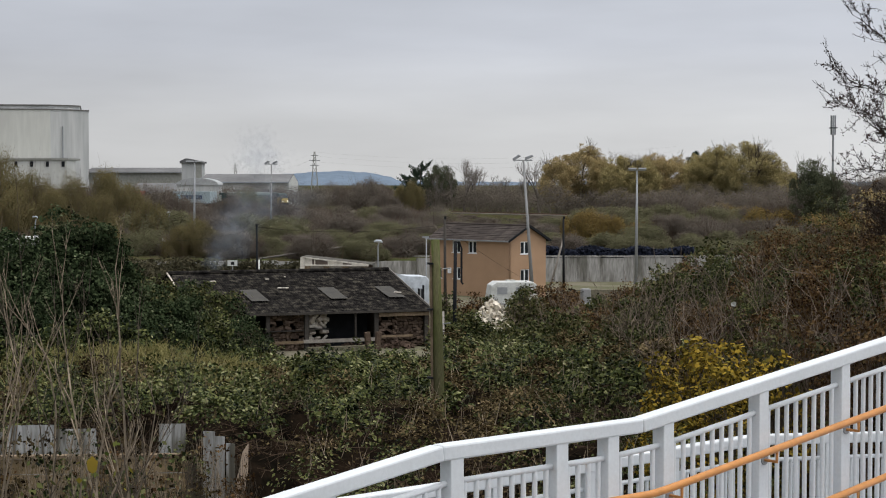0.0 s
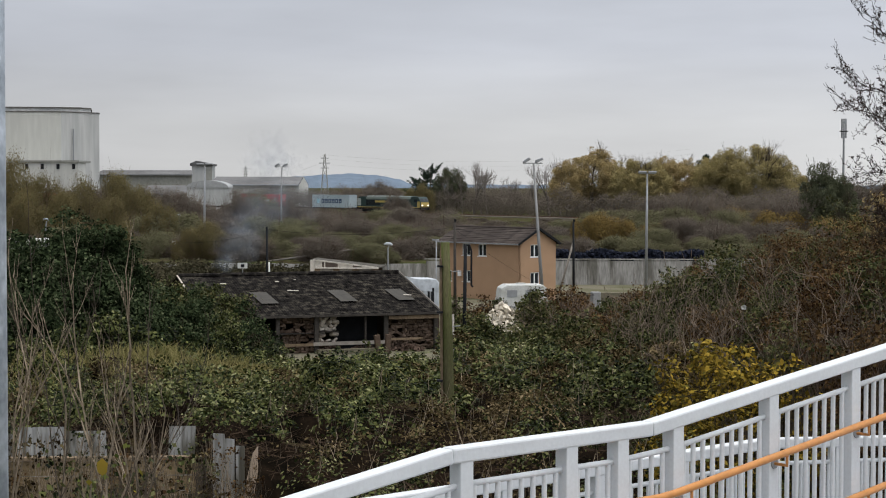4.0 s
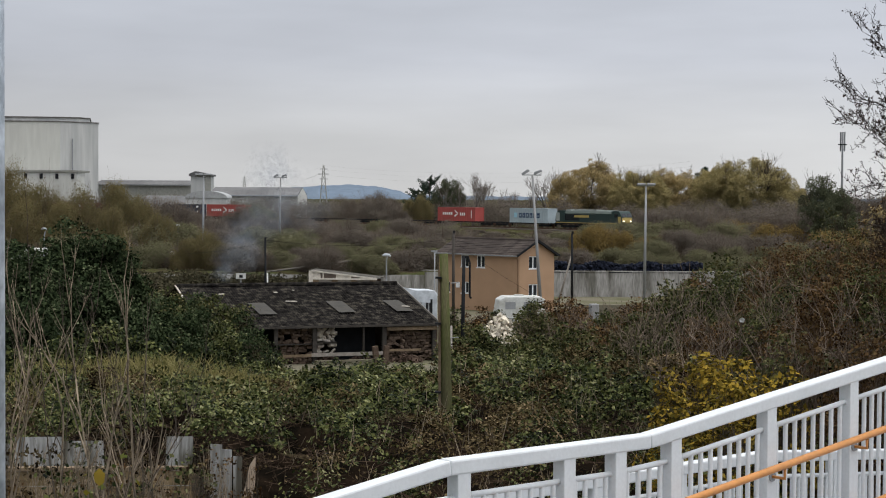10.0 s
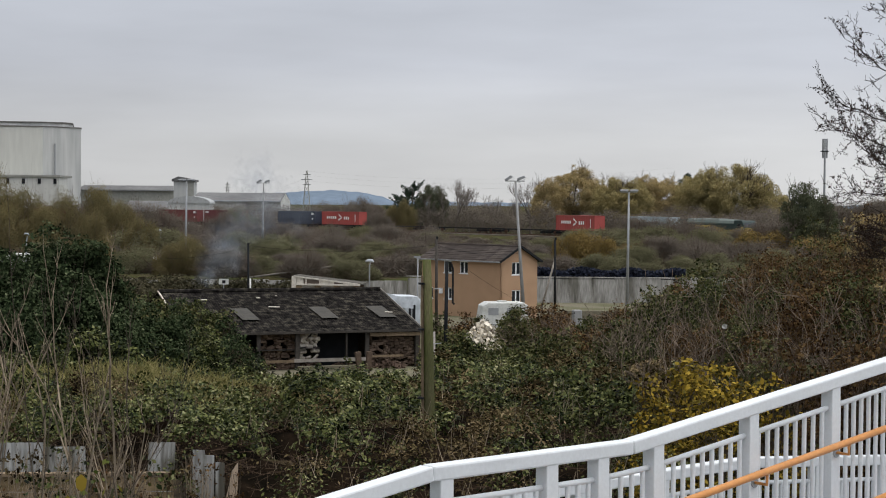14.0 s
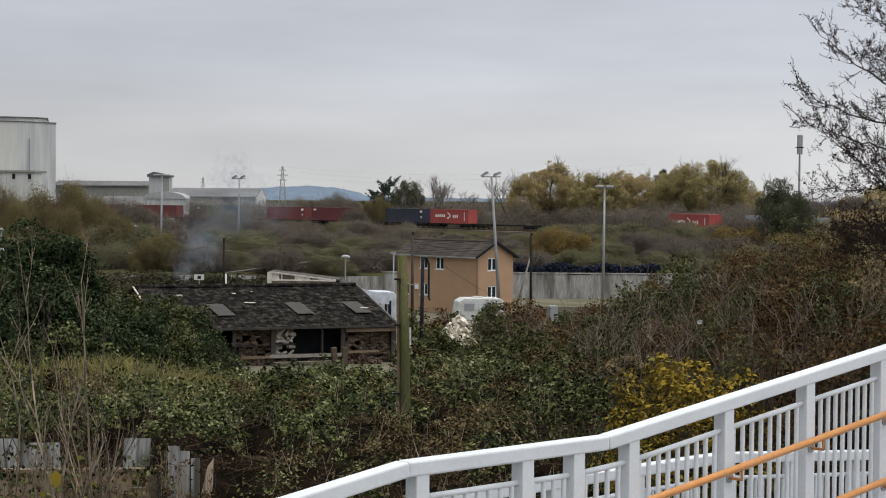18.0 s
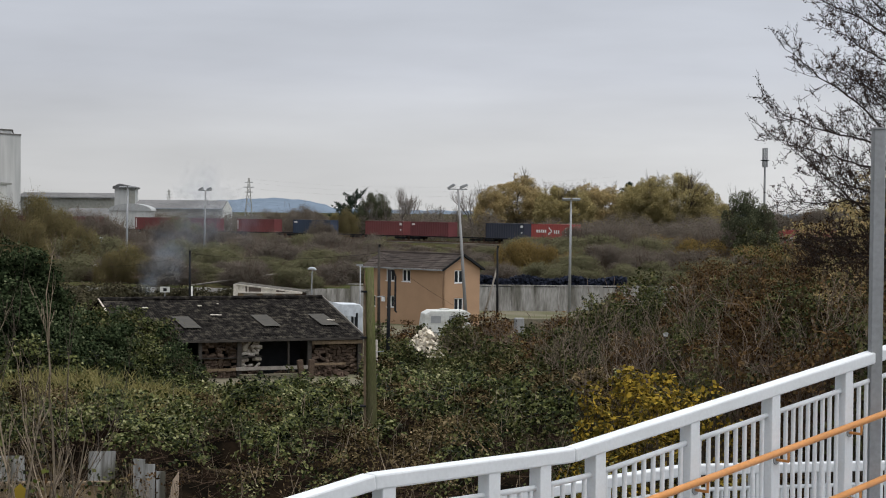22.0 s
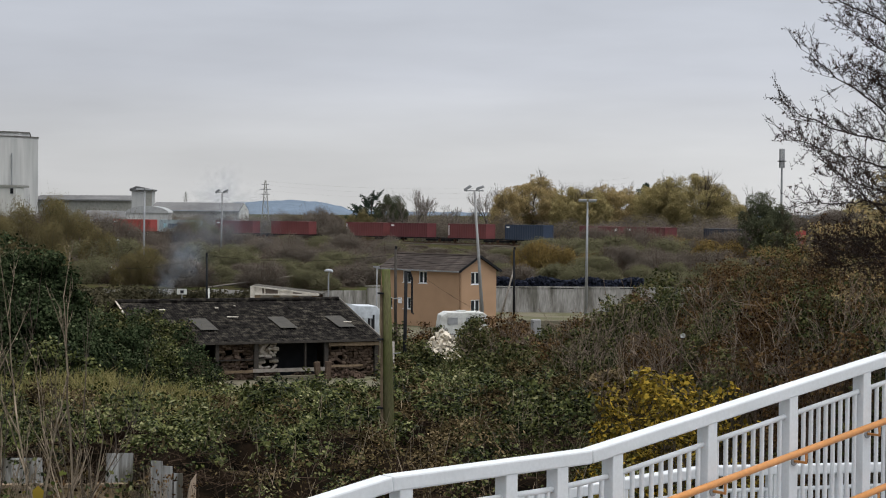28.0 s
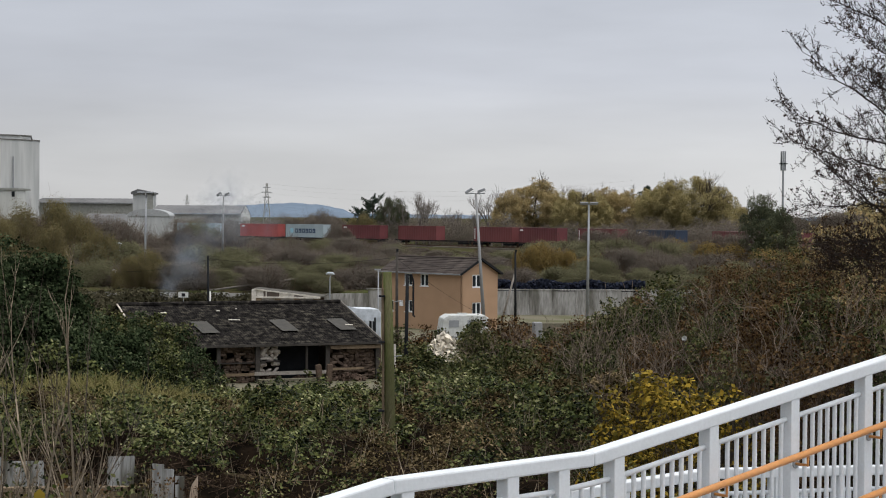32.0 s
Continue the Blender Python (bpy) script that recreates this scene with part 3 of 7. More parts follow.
lights = [(-1.9, 2.0), (-5.75, 2.0), (-10.9, 1.9)]
sheets = 15
for i in range(sheets):
    x0, x1 = -SL + i * SL / sheets, -SL + (i + 1) * SL / sheets + 0.05
    n = 12
    sh = Shape()
    for j in range(n):
        a, b = x0 + (x1 - x0) * j / n, x0 + (x1 - x0) * (j + 1) / n
        ca, cb = 0.022 * math.cos(j * math.pi), 0.022 * math.cos((j + 1) * math.pi)
        for w0, w1, lift in ((-0.35, 2.8, 0.0), (2.65, 5.5, 0.006), (5.35, SW, 0.012)):
            p, q, r, t = shed_roof(a, w0), shed_roof(b, w0), shed_roof(b, w1), shed_roof(a, w1)
            sh.face((p[0], p[1], p[2] + ca + lift + 0.012), (q[0], q[1], q[2] + cb + lift + 0.012), (r[0], r[1], r[2] + cb + lift), (t[0], t[1], t[2] + ca + lift))
    part("roof_sheet", sh, SHEETROOF, shed, fix=False)
for x, w in lights:
    p = [shed_roof(a, b) for a, b in ((x - 0.1, w), (x + 1.0, w), (x + 0.75, w + 2.3), (x - 0.35, w + 2.3))]
    part("skylight", Shape().face(*[(a, b, c + 0.13) for a, b, c in p]), SKYLIGHT, shed, "dirty translucent roof sheet", fix=False)
back = Shape()
for a, b in ((-SL, 0.0),):
    p = [(a, SW, SR + 0.08), (b, SW, SR + 0.08), (b, SW + 7.5, SE), (a, SW + 7.5, SE)]
    back.face(*p)
part("rear_roof", back, SHEETROOF, shed, fix=False)
part("fascia", Shape().beam((-SL, -0.33, SE - 0.08), (0.05, -0.33, SE - 0.08), 0.06, 0.14), TARRED, shed, "dark weathered eaves board")
part("verge", Shape().beam((0.05, -0.3, SE + 0.0), (0.05, SW, SR + 0.08), 0.06, 0.14), GREYWOOD, shed)
part("ridge_cap", Shape().tube([(-SL, SW, SR + 0.1), (0, SW, SR + 0.1)], 0.14, 8), SHEETROOF, shed)
part("rear_wall", Shape().box(-SL, SW + 6.9, 0, 0, SW + 7.1, SE), BRICK, shed)
part("side_wall", Shape().prism([(0, 0), (SW + 6.9, 0), (SW + 6.9, SE - 0.05), (SW, SR - 0.1), (0, SE - 0.1)], 0, 0.2), BRICK, shed).matrix_basis = pose(0, 0, 0, 0, 0, 90)
# near-black boxes paint the shade inside the open bays
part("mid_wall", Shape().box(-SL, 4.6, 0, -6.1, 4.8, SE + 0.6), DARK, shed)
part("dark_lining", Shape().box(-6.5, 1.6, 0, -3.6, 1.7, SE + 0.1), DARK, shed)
for x, w in ((-10.5, 0.11), (-8.05, 0.13), (-4.9, 0.05), (-3.55, 0.13), (-0.25, 0.11)):
    part("post", Shape().box(x - w, -0.1, 0, x + w, 0.12, SE - 0.02), TARRED, shed)
RUBBLESTONE = mat("brown_stone_and_timber", (0.17, 0.125, 0.095), 0.9, vary=0.5, scale=3.5, fine=14, second=(0.09, 0.065, 0.05), mask=0.5, bump=0.6, island=0.45)
part("head_board", Shape().box(-3.4, -0.2, SE - 0.42, -0.1, -0.14, SE - 0.2), OLDWOOD, shed, "brown board under the eaves")
part("shelf", Shape().box(-10.4, 0.1, 1.22, -8.2, 1.1, 1.28), TARRED, shed)
part("shelf", Shape().box(-7.9, 0.1, 1.28, -6.55, 1.1, 1.34), TARRED, shed)
part("rail", Shape().box(-10.4, -0.22, 0.5, -8.2, -0.16, 0.66), OLDWOOD, shed)
part("board", Shape().box(-8.3, -0.24, 0.5, -3.5, -0.18, 0.72), GREYWOOD, shed, "pale horizontal board across the front")
part("board", Shape().box(-3.45, -0.24, 0.7, -1.2, -0.18, 0.83), OLDWOOD, shed)
part("step", Shape().box(-8.2, -0.9, 0, -4.2, -0.5, 0.3), YARD, shed, "pale concrete kerb before the shed")


def stacked(label, x0, x1, z0, z1, y0, y1, size, material, seed, tumble=0.2, soft=0.03):
    """Odd blocks and offcuts piled in rows, too many to count."""
    q = np.random.default_rng(seed)
    sh = Shape()
    z = z0
    while z < z1:
        h = size * q.uniform(0.5, 0.95)
        x = x0
        while x < x1:
            w = size * q.uniform(0.7, 2.2)
            if q.uniform() > 0.1:
                m = Matrix.LocRotScale((x + w / 2, y0 + q.uniform(0, 0.18), z + h / 2), Euler(q.normal(size=3) * tumble), (w * 0.94, (y1 - y0) * q.uniform(0.5, 1), h * 0.96))
                sh.box(-0.5, -0.5, -0.5, 0.5, 0.5, 0.5, m)
            x += w
        z += h
    ob = tagged(part("stacked_rubble", sh, material, bevel=soft), label, "rubble", kind="stuff")
    ob.matrix_basis = shed.matrix_basis
    return ob


stacked("brown stones and offcuts piled on a shelf in the shed", -10.35, -8.2, 1.28, 2.15, 0.45, 0.9, 0.26, RUBBLESTONE, 21)
stacked("brown stones and offcuts piled in the shed", -10.35, -8.2, 0.0, 1.15, 0.45, 0.9, 0.24, RUBBLESTONE, 22)
stacked("stacked stones and split logs filling the shed bay", -3.35, -0.4, 0.0, 2.05, 0.3, 0.7, 0.24, RUBBLESTONE, 23)
stacked("grubby white bags heaped on a shelf in the shed", -7.85, -6.75, 1.36, 2.2, 0.4, 0.9, 0.3, BAGCLOTH, 24, 0.4, 0.07)
stacked("grubby white bags heaped in the shed", -7.85, -6.75, 0.66, 1.2, 0.4, 0.9, 0.28, BAGCLOTH, 25, 0.4, 0.07)
stacked("broken bricks at the foot of the shed", -7.85, -6.5, 0.0, 0.6, 0.5, 0.9, 0.2, BRICK, 26)
part("left_verge", Shape().beam((-SL - 0.05, 5.2, shed_roof(0, 5.2)[2] + 0.12), (-SL - 0.05, SW, SR + 0.12), 0.1, 0.05), BAGCLOTH, shed, "white strip along the roof edge")
for x, w, ln, turn in ((-8.35, 4.3, 0.75, -35), (-1.2, 2.9, 0.7, -50), (-8.9, 6.2, 0.25, 10), (-7.6, 6.6, 0.2, 60), (-12.5, 6.0, 0.4, 20)):
    scrap = part("scrap_strip", Shape().box(-ln / 2, -0.06, 0, ln / 2, 0.06, 0.03), BAGCLOTH, shed, "torn white strip lying on the roof")
    scrap.matrix_basis = Matrix.Translation(Vector(shed_roof(x, w)) + Vector((0, 0, 0.14))) @ pose(0, 0, 0, 14, 0, turn)
heap_spots = [(-9.2, 0.9, 0.9, 0.5, 0.8), (-4.8, 0.5, 0.9, 0.35, 0.4), (-2.2, -0.5, 1.0, 0.3, 0.5)]


# ---- factory on the far side ----
silo = thing("silo_building", pose(-106.8, 512, 3.0, 0, 0, 0), "tall pale windowless silo building with dark parapet", "factory")
# plan: a long face towards the camera, then a chamfered corner turning away
out = [(-58, -16), (-9.2, -10), (0, 0), (-8.0, 36), (-62, 36)]
HS = 28.8
# on the silo's chamfered face this greyer cladding paints in the shade
GREYCLAD = mat("grey_and_shaded_cladding", (0.43, 0.44, 0.43), 0.7, vary=0.16, scale=0.1, fine=0.9, second=(0.5, 0.5, 0.48), mask=0.5, stretch=(1, 1, 0.1))
PARAPET = mat("grey_brown_edging", (0.14, 0.135, 0.125), 0.8, vary=0.2, scale=0.2)
for i, (a, b) in enumerate(zip(out, out[1:] + out[:1])):
    n = max(1, int(math.dist(a, b) / 6))
    for j in range(n):
        p = [a[k] + (b[k] - a[k]) * j / n for k in (0, 1)]
        q = [a[k] + (b[k] - a[k]) * (j + 1) / n for k in (0, 1)]
        sh = Shape().face((*p, 0), (*q, 0), (*q, HS), (*p, HS))
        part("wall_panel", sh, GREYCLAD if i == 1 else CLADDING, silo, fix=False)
    part("edge_trim", Shape().beam((*a, HS), (*b, HS), 0.35, 0.3), PARAPET, silo, "grey-brown roof edge")
upstand = [(-58, -14), (-9.8, -8.2), (-4.6, -5.2), (-2.4, -1.0), (-9.5, 34), (-61, 34)]
for a, b in zip(upstand, upstand[1:] + upstand[:1]):
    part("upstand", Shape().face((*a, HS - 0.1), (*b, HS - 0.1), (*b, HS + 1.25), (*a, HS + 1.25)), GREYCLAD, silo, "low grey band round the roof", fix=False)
    part("coping", Shape().beam((*a, HS + 1.3), (*b, HS + 1.3), 0.5, 0.35), PARAPET, silo)
part("roof", Shape().face(*[(x, y, HS) for x, y in out]), FACTORYROOF, silo, fix=False)
part("downpipe", Shape().box(-6.3, -7.6, 9, -6.0, -7.2, HS - 5), STEEL, silo)
part("annex", Shape().box(-32, -26, 0, -0.8, -15, 13.6), CLADDING, silo)
part("annex_roof", Shape().box(-32.4, -26.4, 13.6, -0.4, -10.5, 14.2), FACTORY, silo)
for x in (-22.5, -17.5, -13, -8.5, -4, 0.5):
    part("opening", Shape().box(x - 2.9, -26.2, 11.7, x - 2.05, -25.95, 13.2), DARK, silo)


def hall(label, m, w, d, eave, ridge, wallmat=FACTORY):
    ob = thing("factory_hall", m, label, "factory hall", "factory halls")
    part("wall", Shape().prism([(0, 0), (w, 0), (w, eave), (0, eave)], 0, d), wallmat, ob)
    n = int(w / 4)
    for j in range(n):
        a, b = w * j / n, w * (j + 1) / n
        sh = Shape()
        for (y0, z0), (y1, z1) in (((-0.6, eave), (d / 2, ridge)), ((d / 2, ridge), (d + 0.6, eave))):
            sh.face((a, y0, z0 + 0.1), (b - 0.02, y0, z0 + 0.1), (b - 0.02, y1, z1 + 0.1), (a, y1, z1 + 0.1))
        part("roof_sheet", sh, FACTORYROOF, ob, fix=False)
    for x in (0.0, w):
        part("gable", Shape().face((x, 0, eave), (x, d, eave), (x, d / 2, ridge)), wallmat, ob, fix=False)
    part("gutter", Shape().box(0, -0.9, eave - 0.2, w, -0.5, eave + 0.05), STEEL, ob)
    return ob


hall("long grey sheet-clad factory hall", pose(-109.92, 520, 3), 30, 24, 10.3, 11.7)
hall("low grey factory hall with wide roof", pose(-67.70, 470, 3), 25, 30, 7.2, 9.5, CLADDING)
hall("low pale factory lean-to with curved roof", pose(-83.13, 455, 3), 22, 14, 4.6, 7.0, CLADDING)
store = thing("curved_roof_store", pose(-64.3, 443, 3), "pale store with a rounded roof before the factory halls", "factory hall", "factory halls")
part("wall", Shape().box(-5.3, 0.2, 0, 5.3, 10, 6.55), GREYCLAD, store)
arc = [(5.6 * math.cos(w), 6.5 + 1.9 * math.sin(w)) for w in np.linspace(0, math.pi, 15)]
part("roof", Shape().prism(arc, 0, 10.3), mat("pale_grey_roof_sheet", (0.34, 0.35, 0.35), 0.7, vary=0.15, scale=0.4, fine=2), store, "rounded pale grey roof")
tower = thing("factory_tower", pose(-77.02, 500, 3), "square grey factory tower above the halls", "tower")
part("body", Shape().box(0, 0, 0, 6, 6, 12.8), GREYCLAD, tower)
part("side_band", Shape().box(4.2, -0.06, 4, 5.9, -0.01, 12.6), FACTORY, tower)
part("cap", Shape().prism([(-0.5, 12.8), (6.5, 12.8), (6.5, 13.3), (1.4, 14.3), (-0.5, 13.5)], -0.5, 6.5), FACTORYROOF, tower)


# ---- pylons ----
def pylon(name_label, m, h):
    ob = thing("pylon", m, name_label, "pylon", "power line")
    sh = Shape()
    w0 = h * 0.09
    lv = [0, 0.25, 0.45, 0.62, 0.76, 0.88, 1.0]
    wd = [w0 * (1 - 0.86 * a) for a in lv]
    for sx, sy in ((-1, -1), (1, -1), (1, 1), (-1, 1)):
        for i in range(6):
            sh.beam((sx * wd[i], sy * wd[i], lv[i] * h), (sx * wd[i + 1], sy * wd[i + 1], lv[i + 1] * h), 0.24, 0.24)
    # paler factory grey paints distance haze onto the lattice
    part("leg_frame", sh, FACTORY, ob)
    br = Shape()
    for i in range(6):
        for sy in (-1, 1):
            br.beam((-wd[i], sy * wd[i], lv[i] * h), (wd[i + 1], sy * wd[i + 1], lv[i + 1] * h), 0.13, 0.13)
            br.beam((wd[i], sy * wd[i], lv[i] * h), (-wd[i + 1], sy * wd[i + 1], lv[i + 1] * h), 0.13, 0.13)
    part("bracing", br, FACTORY, ob)
    for z, a in ((0.66, 0.1), (0.78, 0.13), (0.9, 0.09)):
        part("cross_arm", Shape().beam((-a * h, 0, z * h), (a * h, 0, z * h), 0.4, 0.5), STEEL, ob)
    return ob


pylon("grey lattice power pylon far behind the scrub", pose(-87.04, 1150, 3), 28)
pylon("small distant lattice power pylon", pose(-232.49, 1900, 3), 28)
wires = Shape()
for z, off in ((21.5, -4), (24.5, 4), (27.5, 0)):
    a, b = Vector((-87.04 + off, 1150, z + 3)), Vector((140, 1000, z + 4))
    pts = [a + (b - a) * t - Vector((0, 0, 24 * t * (1 - t))) for t in np.linspace(0, 1, 18)]
    wires.tube(pts, 0.022, 4)
    c = Vector((-232.49 + off, 1900, z + 3))
    wires.tube([a + (c - a) * t - Vector((0, 0, 30 * t * (1 - t))) for t in np.linspace(0, 1, 14)], 0.022, 4)
tagged(part("power_line", wires, FACTORY), "thin grey overhead power cables", "power line")


# ---- floodlight masts, posts and lamps ----
MASTGREY = mat("weathered_mast_steel", (0.25, 0.25, 0.25), 0.6, 0.3, vary=0.2)


def mast(base, top, label, heads, head_w=0.55):
    base, top = Vector(base), Vector(top)
    ob = thing("floodlight_mast", Matrix.Translation(base), label, "floodlight mast", "floodlight masts")
    t = top - base
    part("pole", Shape().tube([(0, 0, 0), t * 0.5, t], [0.17, 0.13, 0.09], 10), STEEL if heads == "flat" else MASTGREY, ob, smooth=True)
    part("cross_bar", Shape().beam(t + Vector((-0.8, 0, 0)), t + Vector((0.8, 0, 0)), 0.08, 0.08), STEEL, ob)
    part("base_plate", Shape().box(-0.3, -0.3, -0.05, 0.3, 0.3, 0.05), STEEL, ob)
    for sx in (-1, 1):
        if heads == "flat":
            sh = Shape().box(-0.42, -0.3, -0.07, 0.42, 0.3, 0.09)
            m = Matrix.Translation(t + Vector((sx * 0.5, -0.1, 0.12))) @ pose(0, 0, 0, -12, 0, 0)
        else:
            sh = Shape().prism([(-0.4, 0.05), (0.4, 0.0), (0.36, 0.22), (-0.25, 0.3)], -0.3, 0.3)
            m = Matrix.Translation(t + Vector((sx * 0.52, 0, 0.12))) @ pose(0, 0, 0, 0, -sx * 28, 0 if sx > 0 else 180)
        h = part("floodlight", sh, STEEL, ob, "grey floodlight head", bevel=0.03)
        h.matrix_basis = m
        part("lens", Shape().box(-0.34, -0.24, -0.1, 0.34, 0.24, -0.075), TARP, h)
    return ob


mast((-27.94, 190, 2.3), (-27.81, 190, 12.49), "tall grey floodlight mast with flat twin lamps", "flat")
mast((-22.88, 225, 2.6), (-22.73, 225, 12.72), "tall thin floodlight mast with tilted twin lamps", "tilted")
mast((7.79, 146, 0), (6.96, 147, 12.26), "leaning floodlight mast with tilted twin lamps", "tilted")
mast((19.61, 172, 0), (19.67, 172, 11.54), "tall grey floodlight mast with flat twin lamps", "flat")

phone = thing("phone_mast", pose(96.48, 420, 4.3), "slim grey phone mast with antenna panels", "phone mast")
PZ = 26.59 - 4.3
part("pole", Shape().tube([(0, 0, 0), (0, 0, PZ)], [0.35, 0.2], 10), STEEL, phone)
for a in (0.3, 2.4, 4.5):
    part("antenna", Shape().box(math.cos(a) * 0.55 - 0.17, math.sin(a) * 0.55 - 0.17, PZ - 4.6, math.cos(a) * 0.55 + 0.17, math.sin(a) * 0.55 + 0.17, PZ + 0.2), STEEL, phone)
part("bracket", Shape().box(-0.9, -0.9, PZ - 3, 0.9, 0.9, PZ - 2.8), DARK, phone)


def street_lamp(base, top, label, reach=0.9):
    ob = thing("street_lamp", Matrix.Translation(base), label, "street lamp", "street lamps")
    h = top - base[2]
    part("column", Shape().tube([(0, 0, 0), (0, 0, h * 0.9), (0.1, 0, h * 0.98)], [0.09, 0.07, 0.05], 8), STEEL, ob)
    part("lantern", Shape().tube([(-reach * 0.45, 0, h - 0.02), (-reach * 0.2, 0, h + 0.08), (reach * 0.3, 0, h + 0.05), (reach * 0.5, 0, h - 0.08)], [0.08 * reach, 0.17 * reach, 0.17 * reach, 0.07 * reach], 8), TARP, ob, "white lamp head", smooth=True)
    return ob


street_lamp((-6.52, 170, 0), 4.39, "grey street lamp with white lantern in the yard")
street_lamp((-32.34, 200, 2.4), 6.74, "small grey lamp post among the scrub", 0.5)
street_lamp((-36.11, 150, 0), 7.25, "lamp post with a round white head behind the evergreen", 0.5)


def post(base, top, r, material, label, name="utility_post"):
    ob = thing(name, Matrix.Translation(base), label, "post", "posts")
    part("shaft", Shape().tube([(0, 0, 0), Vector(top) - Vector(base)], [r, r * 0.8], 10), material, ob, smooth=True)
    return ob


p = post((-16.45, 150, 0), (-16.50, 150, 6.60), 0.11, DARK, "dark wooden post behind the shed")
part("cap", Shape().box(-0.15, -0.15, 0, 0.15, 0.15, 0.05), DARK, p).location = (0, 0, 6.60)
p = post((0.18, 135, 0), (0.14, 135, 7.43), 0.13, TARRED, "brown wooden utility post in front of the house")
part("insulator", Shape().box(-0.09, -0.09, 0, 0.09, 0.09, 0.22), DARK, p).location = (0, 0, 7.43)
p = post((0.65, 98, 0.0), (0.72, 98, 6.97), 0.12, DARK, "black post beside the wooden pole")
part("hose", Shape().tube([(0.05, 0, 6.97 - 0.1), (0.3, 0, 6.97 - 0.05), (0.42, 0, 6.55), (0.42, 0, 4.58), (0.52, 0, 4.48)], 0.06, 8), DARK, p, "black bent hose")
p = post((11.42, 160, 0), (11.36, 160, 6.88), 0.12, DARK, "dark wooden utility post behind the bushes")
part("insulator", Shape().box(-0.1, -0.1, 0, 0.1, 0.1, 0.25), DARK, p).location = (0, 0, 6.88)
post((10.06, 160.5, 0), (11.45, 160.5, 5.16), 0.1, GREYWOOD, "leaning pale timber stay against a post", "stay_post")
p = post((-30.47, 185, 2.3), (-30.47, 185, 4.17), 0.1, GREYWOOD, "pale post with a white box on top")
part("box", Shape().box(-0.2, -0.15, 0, 0.2, 0.15, 0.45), WHITEBODY, p).location = (0, 0, 3.74 - 2.3)
post((-15.39, 142, 0), (-15.43, 142, 3.87), 0.08, WHITEBODY, "short white marker post", "marker_post")
p = post((-1.28, 130, 0), (-1.28, 130, 6.18), 0.05, STEEL, "thin pale grey post with a short cross arm", "utility_post")
part("cross_arm", Shape().box(-0.3, -0.05, 6.1, 0.2, 0.05, 6.22), STEEL, p)
post((0.0, 60, 3.0), (0.0, 60, 5.8), 0.06, GREYWOOD, "pale thin timber post among the brambles", "marker_post")
sign = thing("site_sign", pose(-18.03, 145, 0), "small white square sign with a dark mark", "sign")
part("leg", Shape().box(-0.04, 0, 0, 0.04, 0.06, 3.34), STEEL, sign)
part("board", Shape().box(-0.42, -0.03, 3.20, 0.42, 0, 3.68), WHITEBODY, sign)
part("mark", Shape().box(-0.14, -0.04, 3.29, 0.16, -0.032, 3.56), DARK, sign)

# ---- low buildings and vehicles in the yard ----
OLDROOF = mat("weathered_grey_roof_felt", (0.1, 0.095, 0.085), 0.9, vary=0.4, scale=1.5, fine=8)
HUTWOOD = mat("cream_painted_timber", (0.56, 0.52, 0.46), 0.7, vary=0.25, scale=2, fine=9)
hut = thing("open_timber_building", pose(-12.96, 158, 0, 0, 0, -6), "low cream timber building with a wedge of high windows", "outbuilding")
HZ, HLOW, HLEN = 3.36, 2.62, 6.0
HUTGLASS = mat("dull_brown_glass", (0.1, 0.075, 0.06), 0.4, vary=0.3, scale=2)
part("corner_post", Shape().box(-0.34, -0.12, 0, 0.06, 0.2, HZ), HUTWOOD, hut)
part("top_beam", Shape().beam((-0.1, -0.1, HZ), (HLEN + 0.1, -0.1, HLOW + 0.06), 0.12, 0.12), HUTWOOD, hut)
part("sill_beam", Shape().beam((0.06, -0.1, HLOW), (HLEN + 0.1, -0.1, HLOW), 0.14, 0.14), HUTWOOD, hut)
part("roof", Shape().beam((-0.3, 1.7, HZ + 0.04), (HLEN + 0.3, 1.7, HLOW + 0.1), 3.3, 0.06), OLDROOF, hut)
for xa, xb, m in ((0.1, 0.75, HUTWOOD), (0.8, 1.0, HUTGLASS), (1.05, 2.25, HUTGLASS), (2.35, 3.55, HUTWOOD), (3.65, 4.5, HUTGLASS), (4.6, 5.6, HUTWOOD)):
    za, zb = [HZ + (HLOW - HZ) * x / HLEN - 0.05 for x in (xa, xb)]
    part("panel", Shape().prism([(xa, HLOW + 0.07), (xb, HLOW + 0.07), (xb, max(zb, HLOW + 0.09)), (xa, za)], -0.05, 0.02), m, hut)
for x in (1.02, 2.3, 3.6, 4.55):
    part("post", Shape().box(x - 0.05, -0.12, HLOW, x + 0.05, 0.0, HZ + (HLOW - HZ) * x / HLEN), HUTWOOD, hut)
for i in range(10):
    part("wall_board", Shape().box(0.6 * i + 0.01, -0.02, 0, 0.6 * i + 0.59, 0.08, HLOW - 0.07), GREYWOOD if i % 3 else OLDWOOD, hut)
part("back_wall", Shape().box(0, 3.0, 0, HLEN, 3.15, HLOW - 0.1), BRICK, hut)

